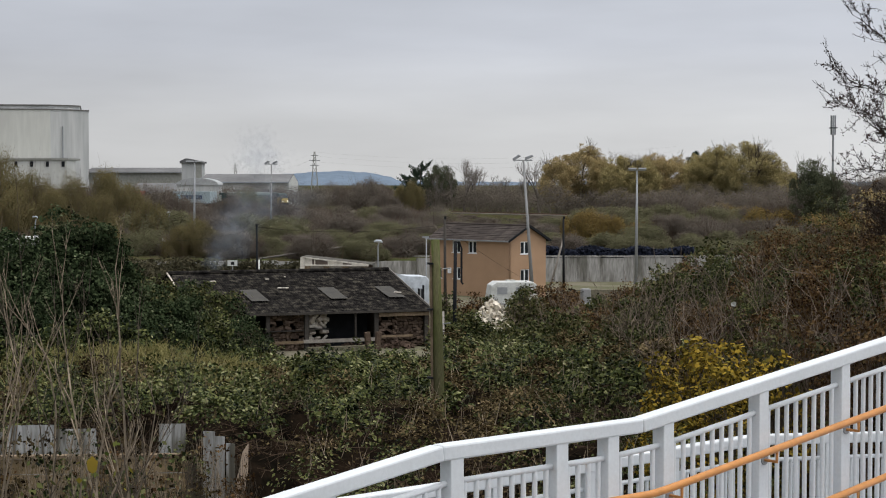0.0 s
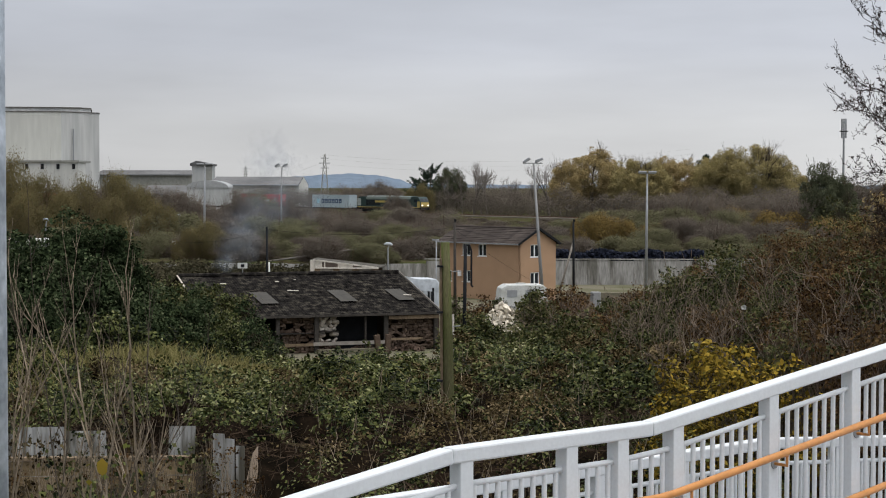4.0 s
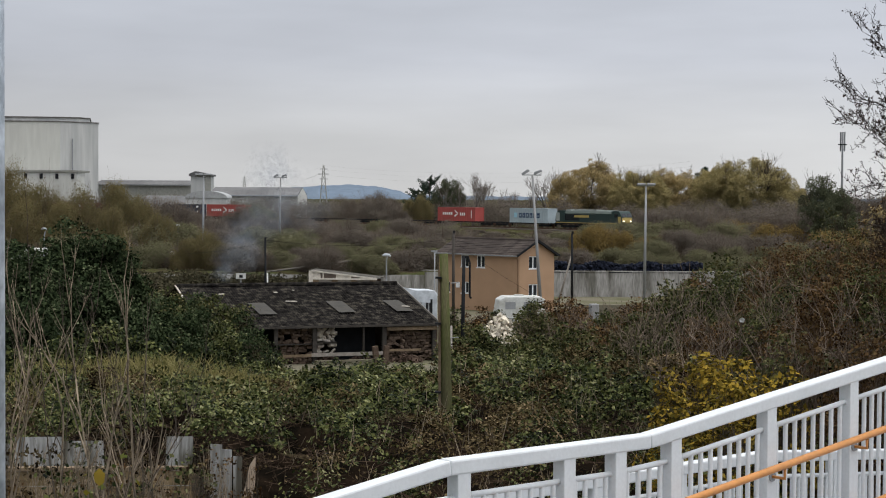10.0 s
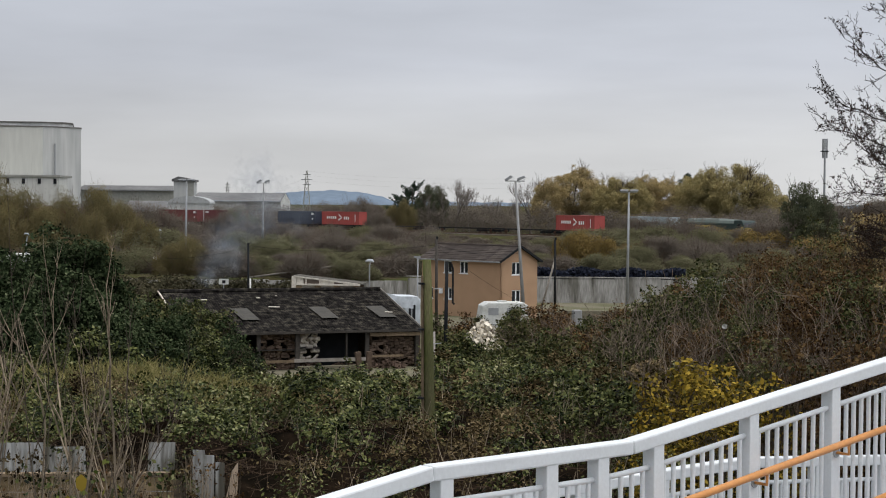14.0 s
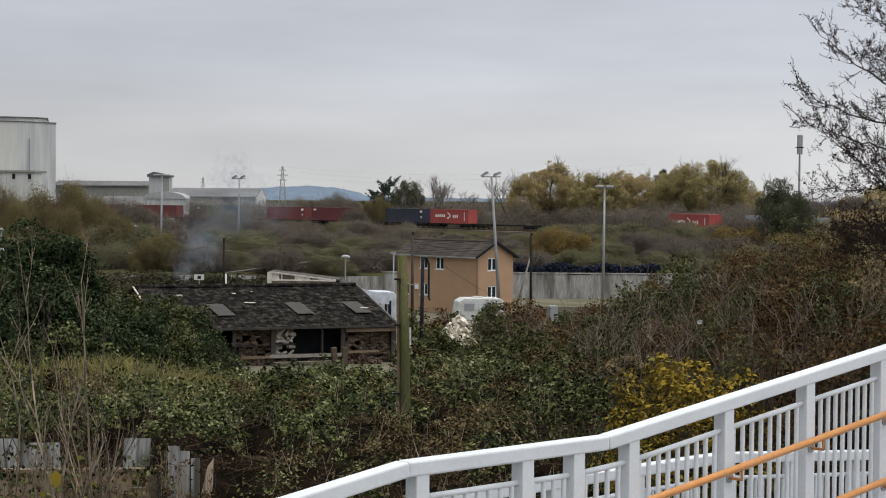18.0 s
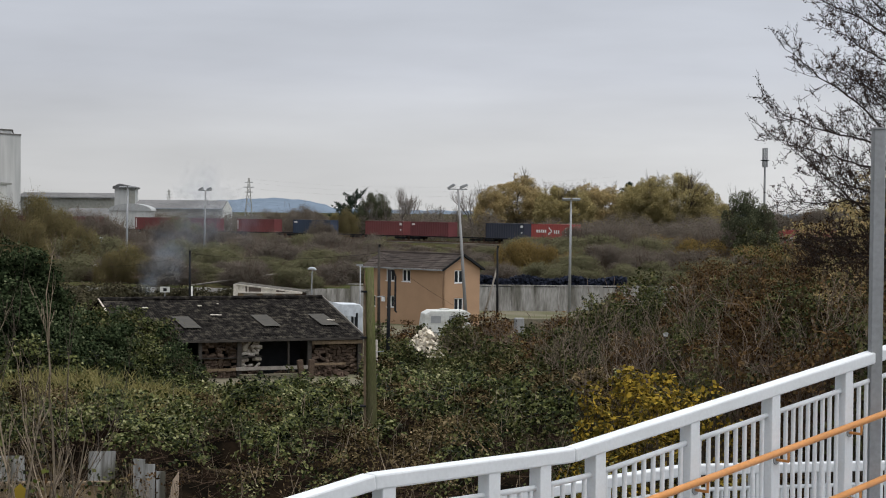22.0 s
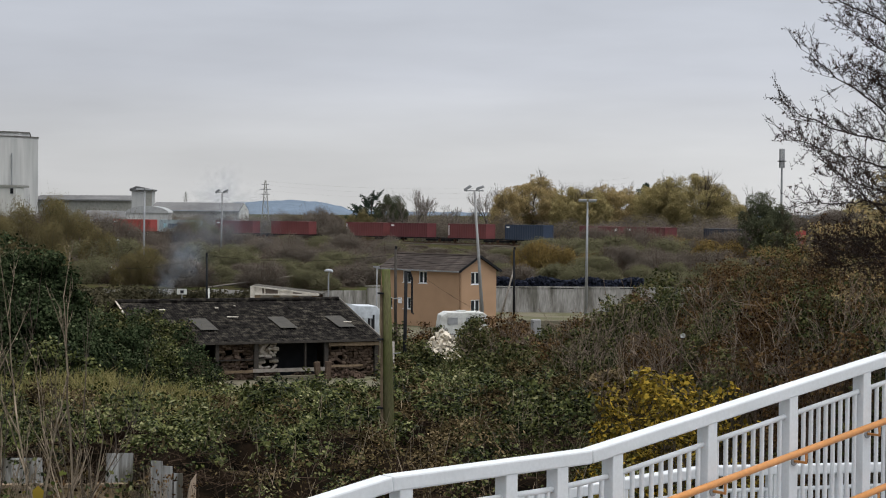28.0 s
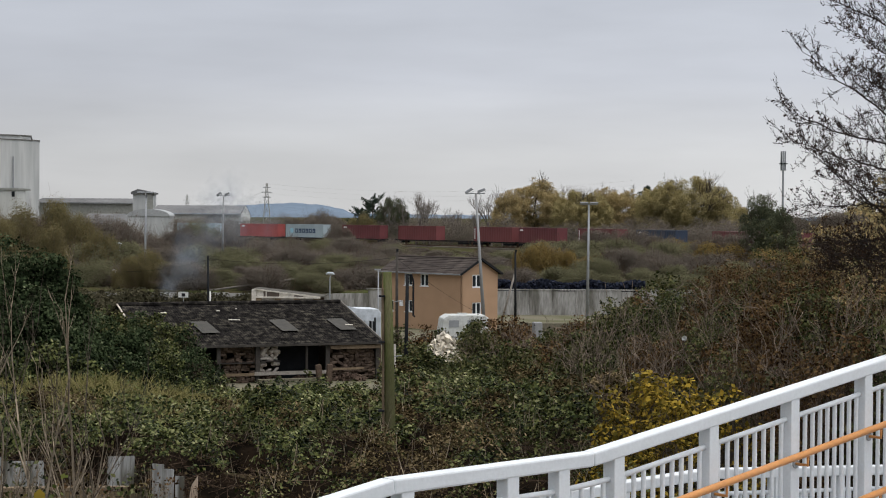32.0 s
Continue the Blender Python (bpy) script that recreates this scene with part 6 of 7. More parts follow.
stake = thing("timber_stake", pose(-2.9, 23.5, 5.65, 0, 8, 0), "pointed pale split timber stake", "stake")
part("shaft", Shape().prism([(-0.07, 0), (0.06, 0), (0.075, 0.75), (0.03, 1.12), (-0.03, 1.0), (-0.06, 0.6)], -0.03, 0.03), mat("split_wood", (0.42, 0.33, 0.25), 0.8, vary=0.2, scale=4, stretch=(1, 1, 0.2)), stake)


def sapling(base, height, lean, seed, label, stemmat=PALESTEM, r0=0.016, kids=2, leafmat=None, n_leaf=0, leaf=0.07, depth=2):
    global rng
    rng = np.random.default_rng(seed)
    ob = thing("sapling", Matrix.Translation(base), label, "sapling", "saplings")
    P, Q, A, B, tips = grow((0, 0, 0), lean, height, r0, depth, 0.5, kids, 0.2, 0.42, 5, 0.06)
    part("stem", sticks("stem", P, Q, A, B, stemmat), stemmat, ob)
    if n_leaf:
        k = rng.integers(0, len(tips), n_leaf)
        part("leaves", leaves("leaves", tips[k] + rng.normal(size=(n_leaf, 3)) * 0.06, leaf, leafmat, 0.0, 0.7), leafmat, ob)
    return ob


for i, (u0, tall, lean, dist) in enumerate([(-2.68, 2.57, (-0.02, 0, 1), 12), (-2.95, 2.53, (0.12, 0, 1), 13), (-2.90, 2.41, (-0.25, 0, 1), 12), (-3.57, 2.55, (0.3, 0, 1), 14), (-2.47, 2.47, (0.1, 0, 1), 14), (-2.39, 2.39, (-0.1, 0, 1), 13), (-2.50, 2.65, (0.02, 0, 1), 15), (-3.22, 2.47, (0.15, 0, 1), 12), (-3.30, 2.24, (-0.05, 0, 1), 14), (-3.18, 2.41, (-0.3, 0, 1), 15), (-3.67, 2.53, (0.2, 0, 1), 13), (-2.15, 1.93, (-0.2, 0, 1), 11), (-2.20, 2.08, (-0.35, 0, 1), 15), (-2.86, 2.15, (-0.12, 0, 1), 11.5), (-2.73, 2.70, (0.05, 0, 1), 12.5), (-2.63, 1.99, (0.35, 0, 1), 11), (-3.11, 1.99, (-0.3, 0, 1), 12), (-2.59, 2.21, (0.15, 0, 1), 13.5), (-2.11, 2.08, (-0.3, 0, 1), 13), (-2.26, 2.18, (-0.15, 0, 1), 13), (-2.41, 1.86, (-0.4, 0, 1), 10.5), (-3.50, 2.28, (0.1, 0, 1), 12), (-3.03, 2.10, (0.25, 0, 1), 11)]):
    if i % 5 in (2, 4):
        continue
    z0 = float(ground_z(u0, dist)) - 0.1
    sapling((u0, dist, z0), tall, lean, 300 + i, "thin bare sapling with pale grey-brown stems", PALESTEM if i % 3 else BARK, 0.010 + 0.006 * (i % 3), 4 if i % 2 else 3, depth=3 if i % 2 else 2)
near_leaf = leafy("late_leaves", [(0.09, 0.12, 0.03), (0.16, 0.18, 0.05), (0.3, 0.25, 0.04), (0.1, 0.07, 0.03)])
sapling((-2.09, 11, 6.6), 1.55, (-0.08, 0, 1), 400, "sapling with a few green and yellow leaves", BARK, 0.016, 4, near_leaf, 34, 0.045)
sapling((-2.11, 10, 6.8), 1.3, (0.02, 0, 1), 401, "sapling with a few green and yellow leaves", BARK, 0.013, 4, near_leaf, 26, 0.045)
for i, (u0, dist, tall, lean) in enumerate([(-3.9, 17, 1.5, 0.1), (-3.4, 16, 1.35, -0.2), (-3.0, 15, 1.3, 0.25), (-2.75, 15.5, 1.2, -0.1), (-3.7, 15, 1.4, -0.3), (-4.2, 18, 1.5, 0.2), (-2.55, 14.5, 1.1, 0.15), (-3.2, 17.5, 1.3, 0.3), (-2.9, 13.5, 1.2, -0.25), (-3.5, 18.5, 1.3, 0.0), (-2.6, 16.5, 1.1, -0.3), (-4.4, 16.5, 1.6, 0.0)]):
    sapling((u0, dist, float(ground_z(u0, dist)) - 0.1), tall, (lean, 0, 1), 430 + i, "dark bramble shoot with withered leaves", BARK, 0.011, 4, DEADLEAF if i % 2 else BRAMBLE, 110, 0.055, 3)
leaf_y = tagged(part("yellow_leaf", Shape().face((0, 0, 0.05), (0.035, -0.01, 0.02), (0.03, -0.012, -0.03), (0, 0, -0.055), (-0.03, 0.005, -0.03), (-0.034, 0.006, 0.02)), YELLOW, fix=False), "single bright yellow leaf hanging on a sapling", "leaf")
leaf_y.location = (-2.06, 9.90, 8.74)

# ---- wooden utility pole ----
pole = thing("utility_pole", pose(-0.11, 37, 4.0), "old wooden utility pole, green with algae", "utility pole")
PT = 9.14 - 4.0
part("shaft", Shape().tube([(0.06, 0, 0), (0.03, 0, 1.5), (0, 0, PT * 0.6), (-0.06, 0, PT)], [0.125, 0.12, 0.108, 0.095], 16), POLEWOOD, pole, smooth=True)
part("cable_cover", Shape().beam((-0.11, -0.06, 0.4), (-0.155, -0.05, PT - 0.35), 0.05, 0.05), OLDWOOD, pole, "brown cable cover strip")
for z in (1.15, 2.1, 3.6, 4.6):
    part("clip", Shape().box(-0.24, -0.17, z, -0.1, 0.0, z + 0.04), DARK, pole)
for z in (1.6, 3.3, 4.5):
    part("step_bolt", Shape().tube([(0.1, -0.05, z), (0.27, -0.08, z + 0.02)], 0.012, 6), STEEL, pole)

# ---- white railing of the ramp ----
RD, RN = Vector((0.755, 0.656, 0)), Vector((-0.656, 0.755, 0))
R0 = Vector((1.24, 10.75, 0))


def rail_z(s):
    z = 8.895
    return z + 0.129 * s if s > 0 else z if s > -1.68 else z + 0.139 * (s + 1.68)


def at_rail(s, drop=0.0, out=0.0):
    p = R0 + RD * s + RN * out
    return Vector((p.x, p.y, rail_z(s) - drop))


def railing(label, place, joints, posts, balusters_to=1.25):
    """place(s, drop, out); joints: ends of straight pieces of the top rail; posts: where posts stand."""
    ob = thing("ramp_railing", Matrix.Identity(4), label, "railing", "ramp railings")
    for a, b in zip(joints, joints[1:]):
        part("top_rail", Shape().beam(place(a, 0.045), place(b, 0.045), 0.11, 0.09), WHITE, ob, bevel=0.012)
    for s in posts:
        p = place(s, 0.05)
        sh = Shape()
        m = Matrix.Translation(p) @ pose(0, 0, 0, 0, 0, 41)
        sh.box(-0.05, -0.05, -1.34, 0.05, 0.05, 0, m)
        part("post", sh, WHITE, ob, bevel=0.006)
    for a, b in zip(posts, posts[1:]):
        part("sub_rail", Shape().tube([place(a + 0.0, 0.225), place(b - 0.0, 0.225)], 0.019, 10), WHITE, ob, smooth=True)
        part("bottom_rail", Shape().tube([place(a, balusters_to), place(b, balusters_to)], 0.019, 8), WHITE, ob)
        n = max(2, round((b - a) / 0.098))
        for i in range(1, n):
            s = a + (b - a) * i / n
            part("baluster", Shape().tube([place(s, balusters_to), place(s, 0.225)], 0.0165, 8, caps=False), WHITE, ob, smooth=True)
    return ob


posts = [-4.4, -3.45, -2.5, -1.574, -0.721, -0.27, 0.246, 1.218, 2.148, 3.08, 4.0, 4.95, 5.9]
railing("white-painted steel ramp railing with upright bars", at_rail, [-4.6, -1.68, 0.0, 6.1], posts)


def far_z(s):
    return 8.2 if s < 3.7 else 8.2 - 0.084 * (s - 3.7)


def at_far(s, drop=0.0, out=0.0):
    p = R0 + RD * s + RN * (2.0 + out)
    return Vector((p.x, p.y, far_z(s) - drop))


railing("white-painted railing of the lower ramp flight", at_far, [-3.5, 3.7, 9.5], [-3.4, -2.4, -1.4, -0.4, 0.6, 1.6, 2.6, 3.7, 4.7, 5.7, 6.7, 7.7, 8.7])
for drop, s0 in ((0.46, 0.1), (0.96, 0.1)):
    hr = thing("handrail", Matrix.Identity(4), "orange-painted tubular handrail on brackets", "handrail", "handrails")
    part("tube", Shape().tube([at_rail(-1.6, drop, -0.16), at_rail(-0.05, drop, -0.16), at_rail(0.1, drop, -0.16), at_rail(6.0, drop, -0.16)], 0.025, 14), ORANGE, hr, smooth=True)
    for s in posts[3:]:
        sh = Shape().tube([at_rail(s, drop + 0.09, -0.05), at_rail(s, drop + 0.09, -0.16), at_rail(s, drop + 0.02, -0.16)], 0.011, 8)
        part("bracket", sh, ORANGE, hr, smooth=True)
        part("plate", Shape().tube([at_rail(s, drop + 0.09, -0.045), at_rail(s, drop + 0.09, -0.06)], 0.035, 10), STEEL, hr)
deck = Shape()
for a, b in ((-4.6, -1.68), (-1.68, 0), (0, 6.1)):
    deck.face(at_rail(a, 1.32, 0.1), at_rail(b, 1.32, 0.1), at_rail(b, 1.32, -1.9), at_rail(a, 1.32, -1.9))
    deck.face(at_rail(a, 1.55, 0.1), at_rail(b, 1.55, 0.1), at_rail(b, 1.32, 0.1), at_rail(a, 1.32, 0.1))
tagged(part("ramp_deck", deck, STEEL, fix=False), "grey metal deck of the pedestrian ramp", "ramp", kind="structure")
deck2 = Shape()
for a, b in ((-3.5, 3.7), (3.7, 9.5)):
    deck2.face(at_far(a, 1.32, 0.1), at_far(b, 1.32, 0.1), at_far(b, 1.32, -1.8), at_far(a, 1.32, -1.8))
tagged(part("lower_ramp_deck", deck2, STEEL, fix=False), "grey metal deck of the lower ramp flight", "ramp", kind="structure")

# ---- steel columns beside the ramp ----
lc = thing("steel_column", pose(-1.17, 4.2, 6.5), "galvanised steel lamp column close to the camera", "column")
part("shaft", Shape().tube([(0, 0, 0), (0, 0, 7)], 0.06, 24), GALV, lc, smooth=True)
part("seam", Shape().box(0.045, -0.045, 3.2, 0.05, -0.04, 5.2), STEEL, lc)
rc = thing("square_post", pose(3.87, 13, 6.0), "grey painted square steel post behind the railing", "post")
part("shaft", Shape().box(-0.046, -0.046, 0, 0.046, 0.046, 11.06 - 6.0), STEEL, rc, bevel=0.008)
part("cap", Shape().box(-0.052, -0.052, 11.06 - 6.0, 0.052, 0.052, 11.075 - 6.0), STEEL, rc)

# ---- the alder leaning in from the right ----
rng = np.random.default_rng(77)
alder = thing("alder_tree", pose(9.0, 24, 5.0), "nearly leafless alder with dark twigs and small cones", "tree")
part("trunk", Shape().tube([(0, 0, 0), (0.1, 0, 3), (0, 0.1, 6.5), (0.15, 0, 11)], [0.22, 0.18, 0.13, 0.05], 10), BARK, alder, smooth=True)
CONES = leafy("dark_cones_and_catkins", [(0.03, 0.022, 0.018), (0.055, 0.034, 0.026), (0.09, 0.055, 0.036)], 0.7, 0.0)
WETBARK = mat("dark_wet_bark", (0.04, 0.032, 0.028), 0.85, vary=0.3, scale=3, fine=25)


def alder_limb(z0, slope, curl, reach, way, seed):
    """A limb sweeping out from the trunk, with side twigs that turn up and carry cones; way: its lean along y."""
    q = np.random.default_rng(seed)
    n = 26
    spine = [Vector((0.0, 0.0, z0))]
    for i in range(n):
        f = i / n
        d = Vector((-1, way + 0.25 * q.normal(), slope + curl * f ** 1.5 + 0.16 * q.normal())).normalized()
        spine.append(spine[-1] + d * reach / n)
    P, Q, A, B, tips = [], [], [], [], []

    def bit(p, e, ra, rb):
        P.append(p), Q.append(e), A.append(ra), B.append(rb)

    def twig(p, d, ln, r, k):
        for i in range(4):
            d = (d + Vector(q.normal(size=3)) * 0.17 + Vector((-0.02, 0, 0.09))).normalized()
            e = p + d * ln / 4
            bit(p, e, r * (1 - i * 0.17), r * (0.83 - i * 0.17))
            p = e
            tips.append(e)
            if k:
                side = (d * 0.8 + Vector(q.normal(size=3)) * 0.75 + Vector((-0.1, 0, 0.25))).normalized()
                twig(e, side, ln * q.uniform(0.35, 0.6), r * 0.6, k - 1)

    for i in range(n):
        f = i / n
        bit(spine[i], spine[i + 1], 0.028 * (1 - f) ** 0.8 + 0.004, 0.028 * (1 - f - 1 / n) ** 0.8 + 0.004 if f < 0.95 else 0.003)
        along = (spine[i + 1] - spine[i]).normalized()
        for _ in range(2 if f > 0.2 else 1):
            flip = 1 if q.uniform() < 0.62 else -0.8
            d = (along * q.uniform(0.7, 1.3) + Vector((0, q.normal() * 0.55, flip * q.uniform(0.3, 0.9)))).normalized()
            twig(spine[i + 1], d, (0.62 - 0.34 * f) * q.uniform(0.6, 1.25), 0.005, 2)
    part("limb", sticks("limb", np.array(P), np.array(Q), np.maximum(A, 0.0032), np.maximum(B, 0.0026), WETBARK), WETBARK, alder)
    tips = np.array(tips)
    k = q.integers(0, len(tips), int(len(tips) * 0.26))
    hang = tips[k] + q.normal(size=(len(k), 3)) * 0.012 - np.array([0, 0, 0.012])
    part("dead_foliage", leaves("dead_foliage", hang, 0.034, CONES, 0.0, 0.6), CONES, alder, "small dark cones and shrivelled leaves")


for i, (z0, slope, curl, reach, way) in enumerate([(3.9, 1.0, -0.1, 4.2, 0.1), (6.15, 0.08, 0.35, 3.75, -0.1), (6.35, 0.15, 0.5, 3.55, 0.2), (5.0, 0.55, -0.3, 3.3, -0.2), (5.2, 1.1, -0.35, 4.4, 0.15), (6.9, 0.55, 0.0, 3.1, -0.1), (7.3, 0.6, 0.1, 3.3, 0.2), (7.9, 0.6, 0.2, 3.3, 0.0), (5.4, -0.05, 0.05, 2.9, 0.25), (6.6, 0.35, 0.25, 3.2, -0.25), (8.5, 0.6, 0.1, 3.2, -0.15), (8.9, 0.5, 0.3, 3.0, 0.25), (4.7, 0.25, -0.25, 3.0, 0.0), (9.5, 0.7, 0.0, 2.8, 0.1), (5.6, 0.75, 0.1, 3.3, -0.3), (7.1, 0.95, -0.2, 3.4, 0.3), (4.5, 0.35, -0.35, 2.9, 0.2), (4.2, 0.5, -0.5, 2.7, -0.2), (4.75, 0.15, -0.1, 3.0, -0.1), (5.85, 0.02, 0.1, 3.3, 0.1)]):
    alder_limb(z0 - 0.25, slope, curl - 0.08, reach - 0.05, way, 900 + i)
for i, (z0, turn) in enumerate(((5.5, 0.3), (7.0, -0.4), (8.2, 0.6))):
    P, Q, A, B, tips = grow((0.05, 0, z0), (0.9, turn, 0.6), 1.7, 0.042, 4, 0.5, 4, 0.05, 0.6, 4, 0.15)
    part("limb", sticks("limb", P, Q, np.maximum(A, 0.0035), np.maximum(B, 0.0026), WETBARK), WETBARK, alder)

# bare shrubs standing out of the thicket
GREYSTEM = mat("grey_bare_wood", (0.17, 0.135, 0.105), 0.9, vary=0.3, scale=2, island=0.3)
for i, (x, y, top, lean) in enumerate([(5.02, 40.0, 8.43, (0.05, 0, 1)), (5.27, 38.0, 8.78, (-0.1, 0, 1)), (5.72, 38.0, 9.03, (0.1, 0, 1)), (5.68, 34.0, 9.06, (-0.05, 0, 1)), (6.19, 34.0, 9.29, (0.15, 0, 1)), (6.11, 31.0, 9.28, (0, 0, 1)), (6.57, 31.0, 9.49, (-0.15, 0, 1)), (6.58, 29.0, 9.65, (0.1, 0, 1)), (6.87, 28.0, 9.67, (-0.1, 0, 1)), (7.34, 28.0, 9.77, (0.05, 0, 1)), (7.52, 27.0, 9.79, (-0.1, 0, 1)), (5.56, 25.0, 9.08, (0.2, 0, 1)), (5.10, 27.0, 8.62, (-0.2, 0, 1)), (5.03, 33.0, 8.22, (0.05, 0, 1)), (6.43, 60.0, 6.84, (0, 0, 1)), (6.70, 58.0, 7.34, (0.1, 0, 1)), (5.29, 90.0, 4.91, (0, 0, 1)), (6.17, 92.0, 5.09, (0.1, 0, 1)), (7.09, 90.0, 4.45, (-0.1, 0, 1))]):
    if i < 14 and i % 5 in (1, 3):
        continue
    rng = np.random.default_rng(800 + i)
    g = float(ground_z(x, y)) - 0.1
    ob = thing("bare_shrub", pose(x, y, g), "leafless grey-stemmed shrub standing in the thicket", "shrub", "bare shrubs")
    for k in range(3):
        lean_k = (lean[0] + 0.25 * (k - 1), 0.15 * (k - 1), 1)
        P, Q, A, B, tips = grow((0.15 * (k - 1), 0, 0), lean_k, (top - g) * 0.55, 0.016 + 0.0002 * y, 3, 0.75, 4, 0.1, 0.55, 4, 0.1)
        f = min(1.0, (top - g) / max(0.5, Q[:, 2].max()))
        part("stem", sticks("stem", P * f, Q * f, np.maximum(A, 0.004 + 0.00005 * y), np.maximum(B, 0.003 + 0.00004 * y), GREYSTEM), GREYSTEM, ob)

litter = thing("paper_scrap", pose(4.40, 25.60, 8.55), "scrap of white plastic caught on a bare twig", "litter")
part("scrap", Shape().face((-0.035, 0, -0.03), (0.03, 0.01, -0.035), (0.04, 0.0, 0.02), (0.0, -0.015, 0.04), (-0.04, 0.005, 0.015)), WHITEBODY, litter, fix=False)
part("twig", Shape().tube([(0.01, 0.02, 0.1), (-0.03, 0.03, -0.5), (0.05, 0.0, -2.6)], [0.004, 0.007, 0.012], 6), BARK, litter)


# ---- the freight train ----
LOCO_GREEN = mat("dark_green_paint", (0.013, 0.034, 0.031), 0.5, vary=0.2, scale=0.6)
LOCO_YELLOW = mat("warning_yellow_paint", (0.4, 0.3, 0.09), 0.5, vary=0.1)
LOCO_ROOF = mat("grey_green_roof", (0.1, 0.125, 0.11), 0.6, vary=0.2, scale=0.8)
LAMP_ON = mat("lit_headlamp", (1.0, 0.9, 0.7), 0.3, glow=3.0, vary=0.0)
# red is dulled a little in colour for haze over the line
RED_BOX = mat("red_container_paint", (0.35, 0.066, 0.056), 0.55, vary=0.14, scale=0.5, fine=6)
MAROON_BOX = mat("maroon_container_paint", (0.13, 0.033, 0.036), 0.55, vary=0.2, scale=0.5, fine=6)
BRICK_BOX = mat("brick_red_container_paint", (0.155, 0.042, 0.042), 0.55, vary=0.2, scale=0.5, fine=6)
NAVY_BOX = mat("navy_container_paint", (0.03, 0.046, 0.08), 0.5, vary=0.2, scale=0.5, fine=6)
BLACK_BOX = mat("blue_black_container_paint", (0.03, 0.035, 0.055), 0.5, vary=0.2, scale=0.5, fine=6)
GREY_BOX = mat("pale_grey_container_paint", (0.36, 0.43, 0.46), 0.5, vary=0.12, scale=0.5, fine=6)
MARK_WHITE = mat("white_marking", (0.8, 0.8, 0.78), 0.5, vary=0.05)
MARK_BLUE = mat("dark_blue_marking", (0.03, 0.06, 0.12), 0.5, vary=0.05)

rolling = []


def carry(ob, offset, z=0.0):
    """ob's middle rides offset metres along the line at the clip's start."""
    rolling.append((ob, offset * FAR, z))
    ob.matrix_basis = ride(offset * FAR, z)
    return ob


def ride(s, z):
    x, y, h = track(s)
    return Matrix.Translation((x, y, RAIL_Z + z)) @ Matrix.Rotation(math.atan2(h[1], h[0]), 4, "Z")


def wheelsets(ob, centres, base=1.8, radius=0.46):
    for c in centres:
        bogie = part("bogie", Shape().box(c - base / 2 - 0.7, -1.05, 0.35, c + base / 2 + 0.7, -0.85, 0.75).box(c - base / 2 - 0.7, 0.85, 0.35, c + base / 2 + 0.7, 1.05, 0.75).box(c - 0.3, -0.85, 0.45, c + 0.3, 0.85, 0.75), DARK, ob, "dark wheel bogie")
        for dx in (-base / 2, base / 2):
            for sy in (-0.78, 0.66):
                part("wheel", Shape().tube([(c + dx, sy, radius), (c + dx, sy + 0.12, radius)], radius, 14), RUST, bogie)


loco = thing("diesel_locomotive", Matrix.Identity(4), "dark green diesel freight locomotive with yellow front", "locomotive")
half = 10.7
part("underframe", Shape().box(-half + 0.3, -1.3, 0.95, half - 0.3, 1.3, 1.35), DARK, loco)
part("fuel_tank", Shape().box(-3.2, -1.2, 0.35, 3.2, 1.2, 0.95), DARK, loco)
part("body", Shape().box(-7.6, -1.3, 1.35, 7.4, 1.3, 3.1), LOCO_GREEN, loco)
part("roof", Shape().prism([(-1.3, 3.1), (1.3, 3.1), (1.05, 3.55), (0.5, 3.75), (-0.5, 3.75), (-1.05, 3.55)], -7.4, 7.3), LOCO_ROOF, loco, "pale grey-green curved roof").matrix_basis = pose(0, 0, 0, 0, 0, -90)
part("roof_band", Shape().box(-6.8, -1.32, 2.95, 2.5, -1.302, 3.2), LOCO_ROOF, loco)
part("yellow_panel", Shape().box(-4.3, -1.335, 2.3, 0.4, -1.305, 2.75), LOCO_YELLOW, loco, "plain yellow side panel")
LOCO_PALE = mat("pale_grey_roof_panels", (0.3, 0.33, 0.31), 0.6, vary=0.25, scale=0.8)
for xa, xb in ((-7.2, -5.6), (-4.6, -1.2), (-1.1, 2.3)):
    part("roof_panel", Shape().box(xa, -1.0, 3.52, xb, 1.0, 3.84), LOCO_PALE, loco, "pale grey roof hatch")
part("yellow_stripe", Shape().box(-half + 0.4, -1.33, 1.2, half - 0.5, -1.305, 1.34), LOCO_YELLOW, loco, "thin yellow sill stripe")
for i in range(7):
    part("grille", Shape().box(-7.2 + i * 0.66, -1.33, 1.7, -6.7 + i * 0.66, -1.305, 2.9), DARK, loco)
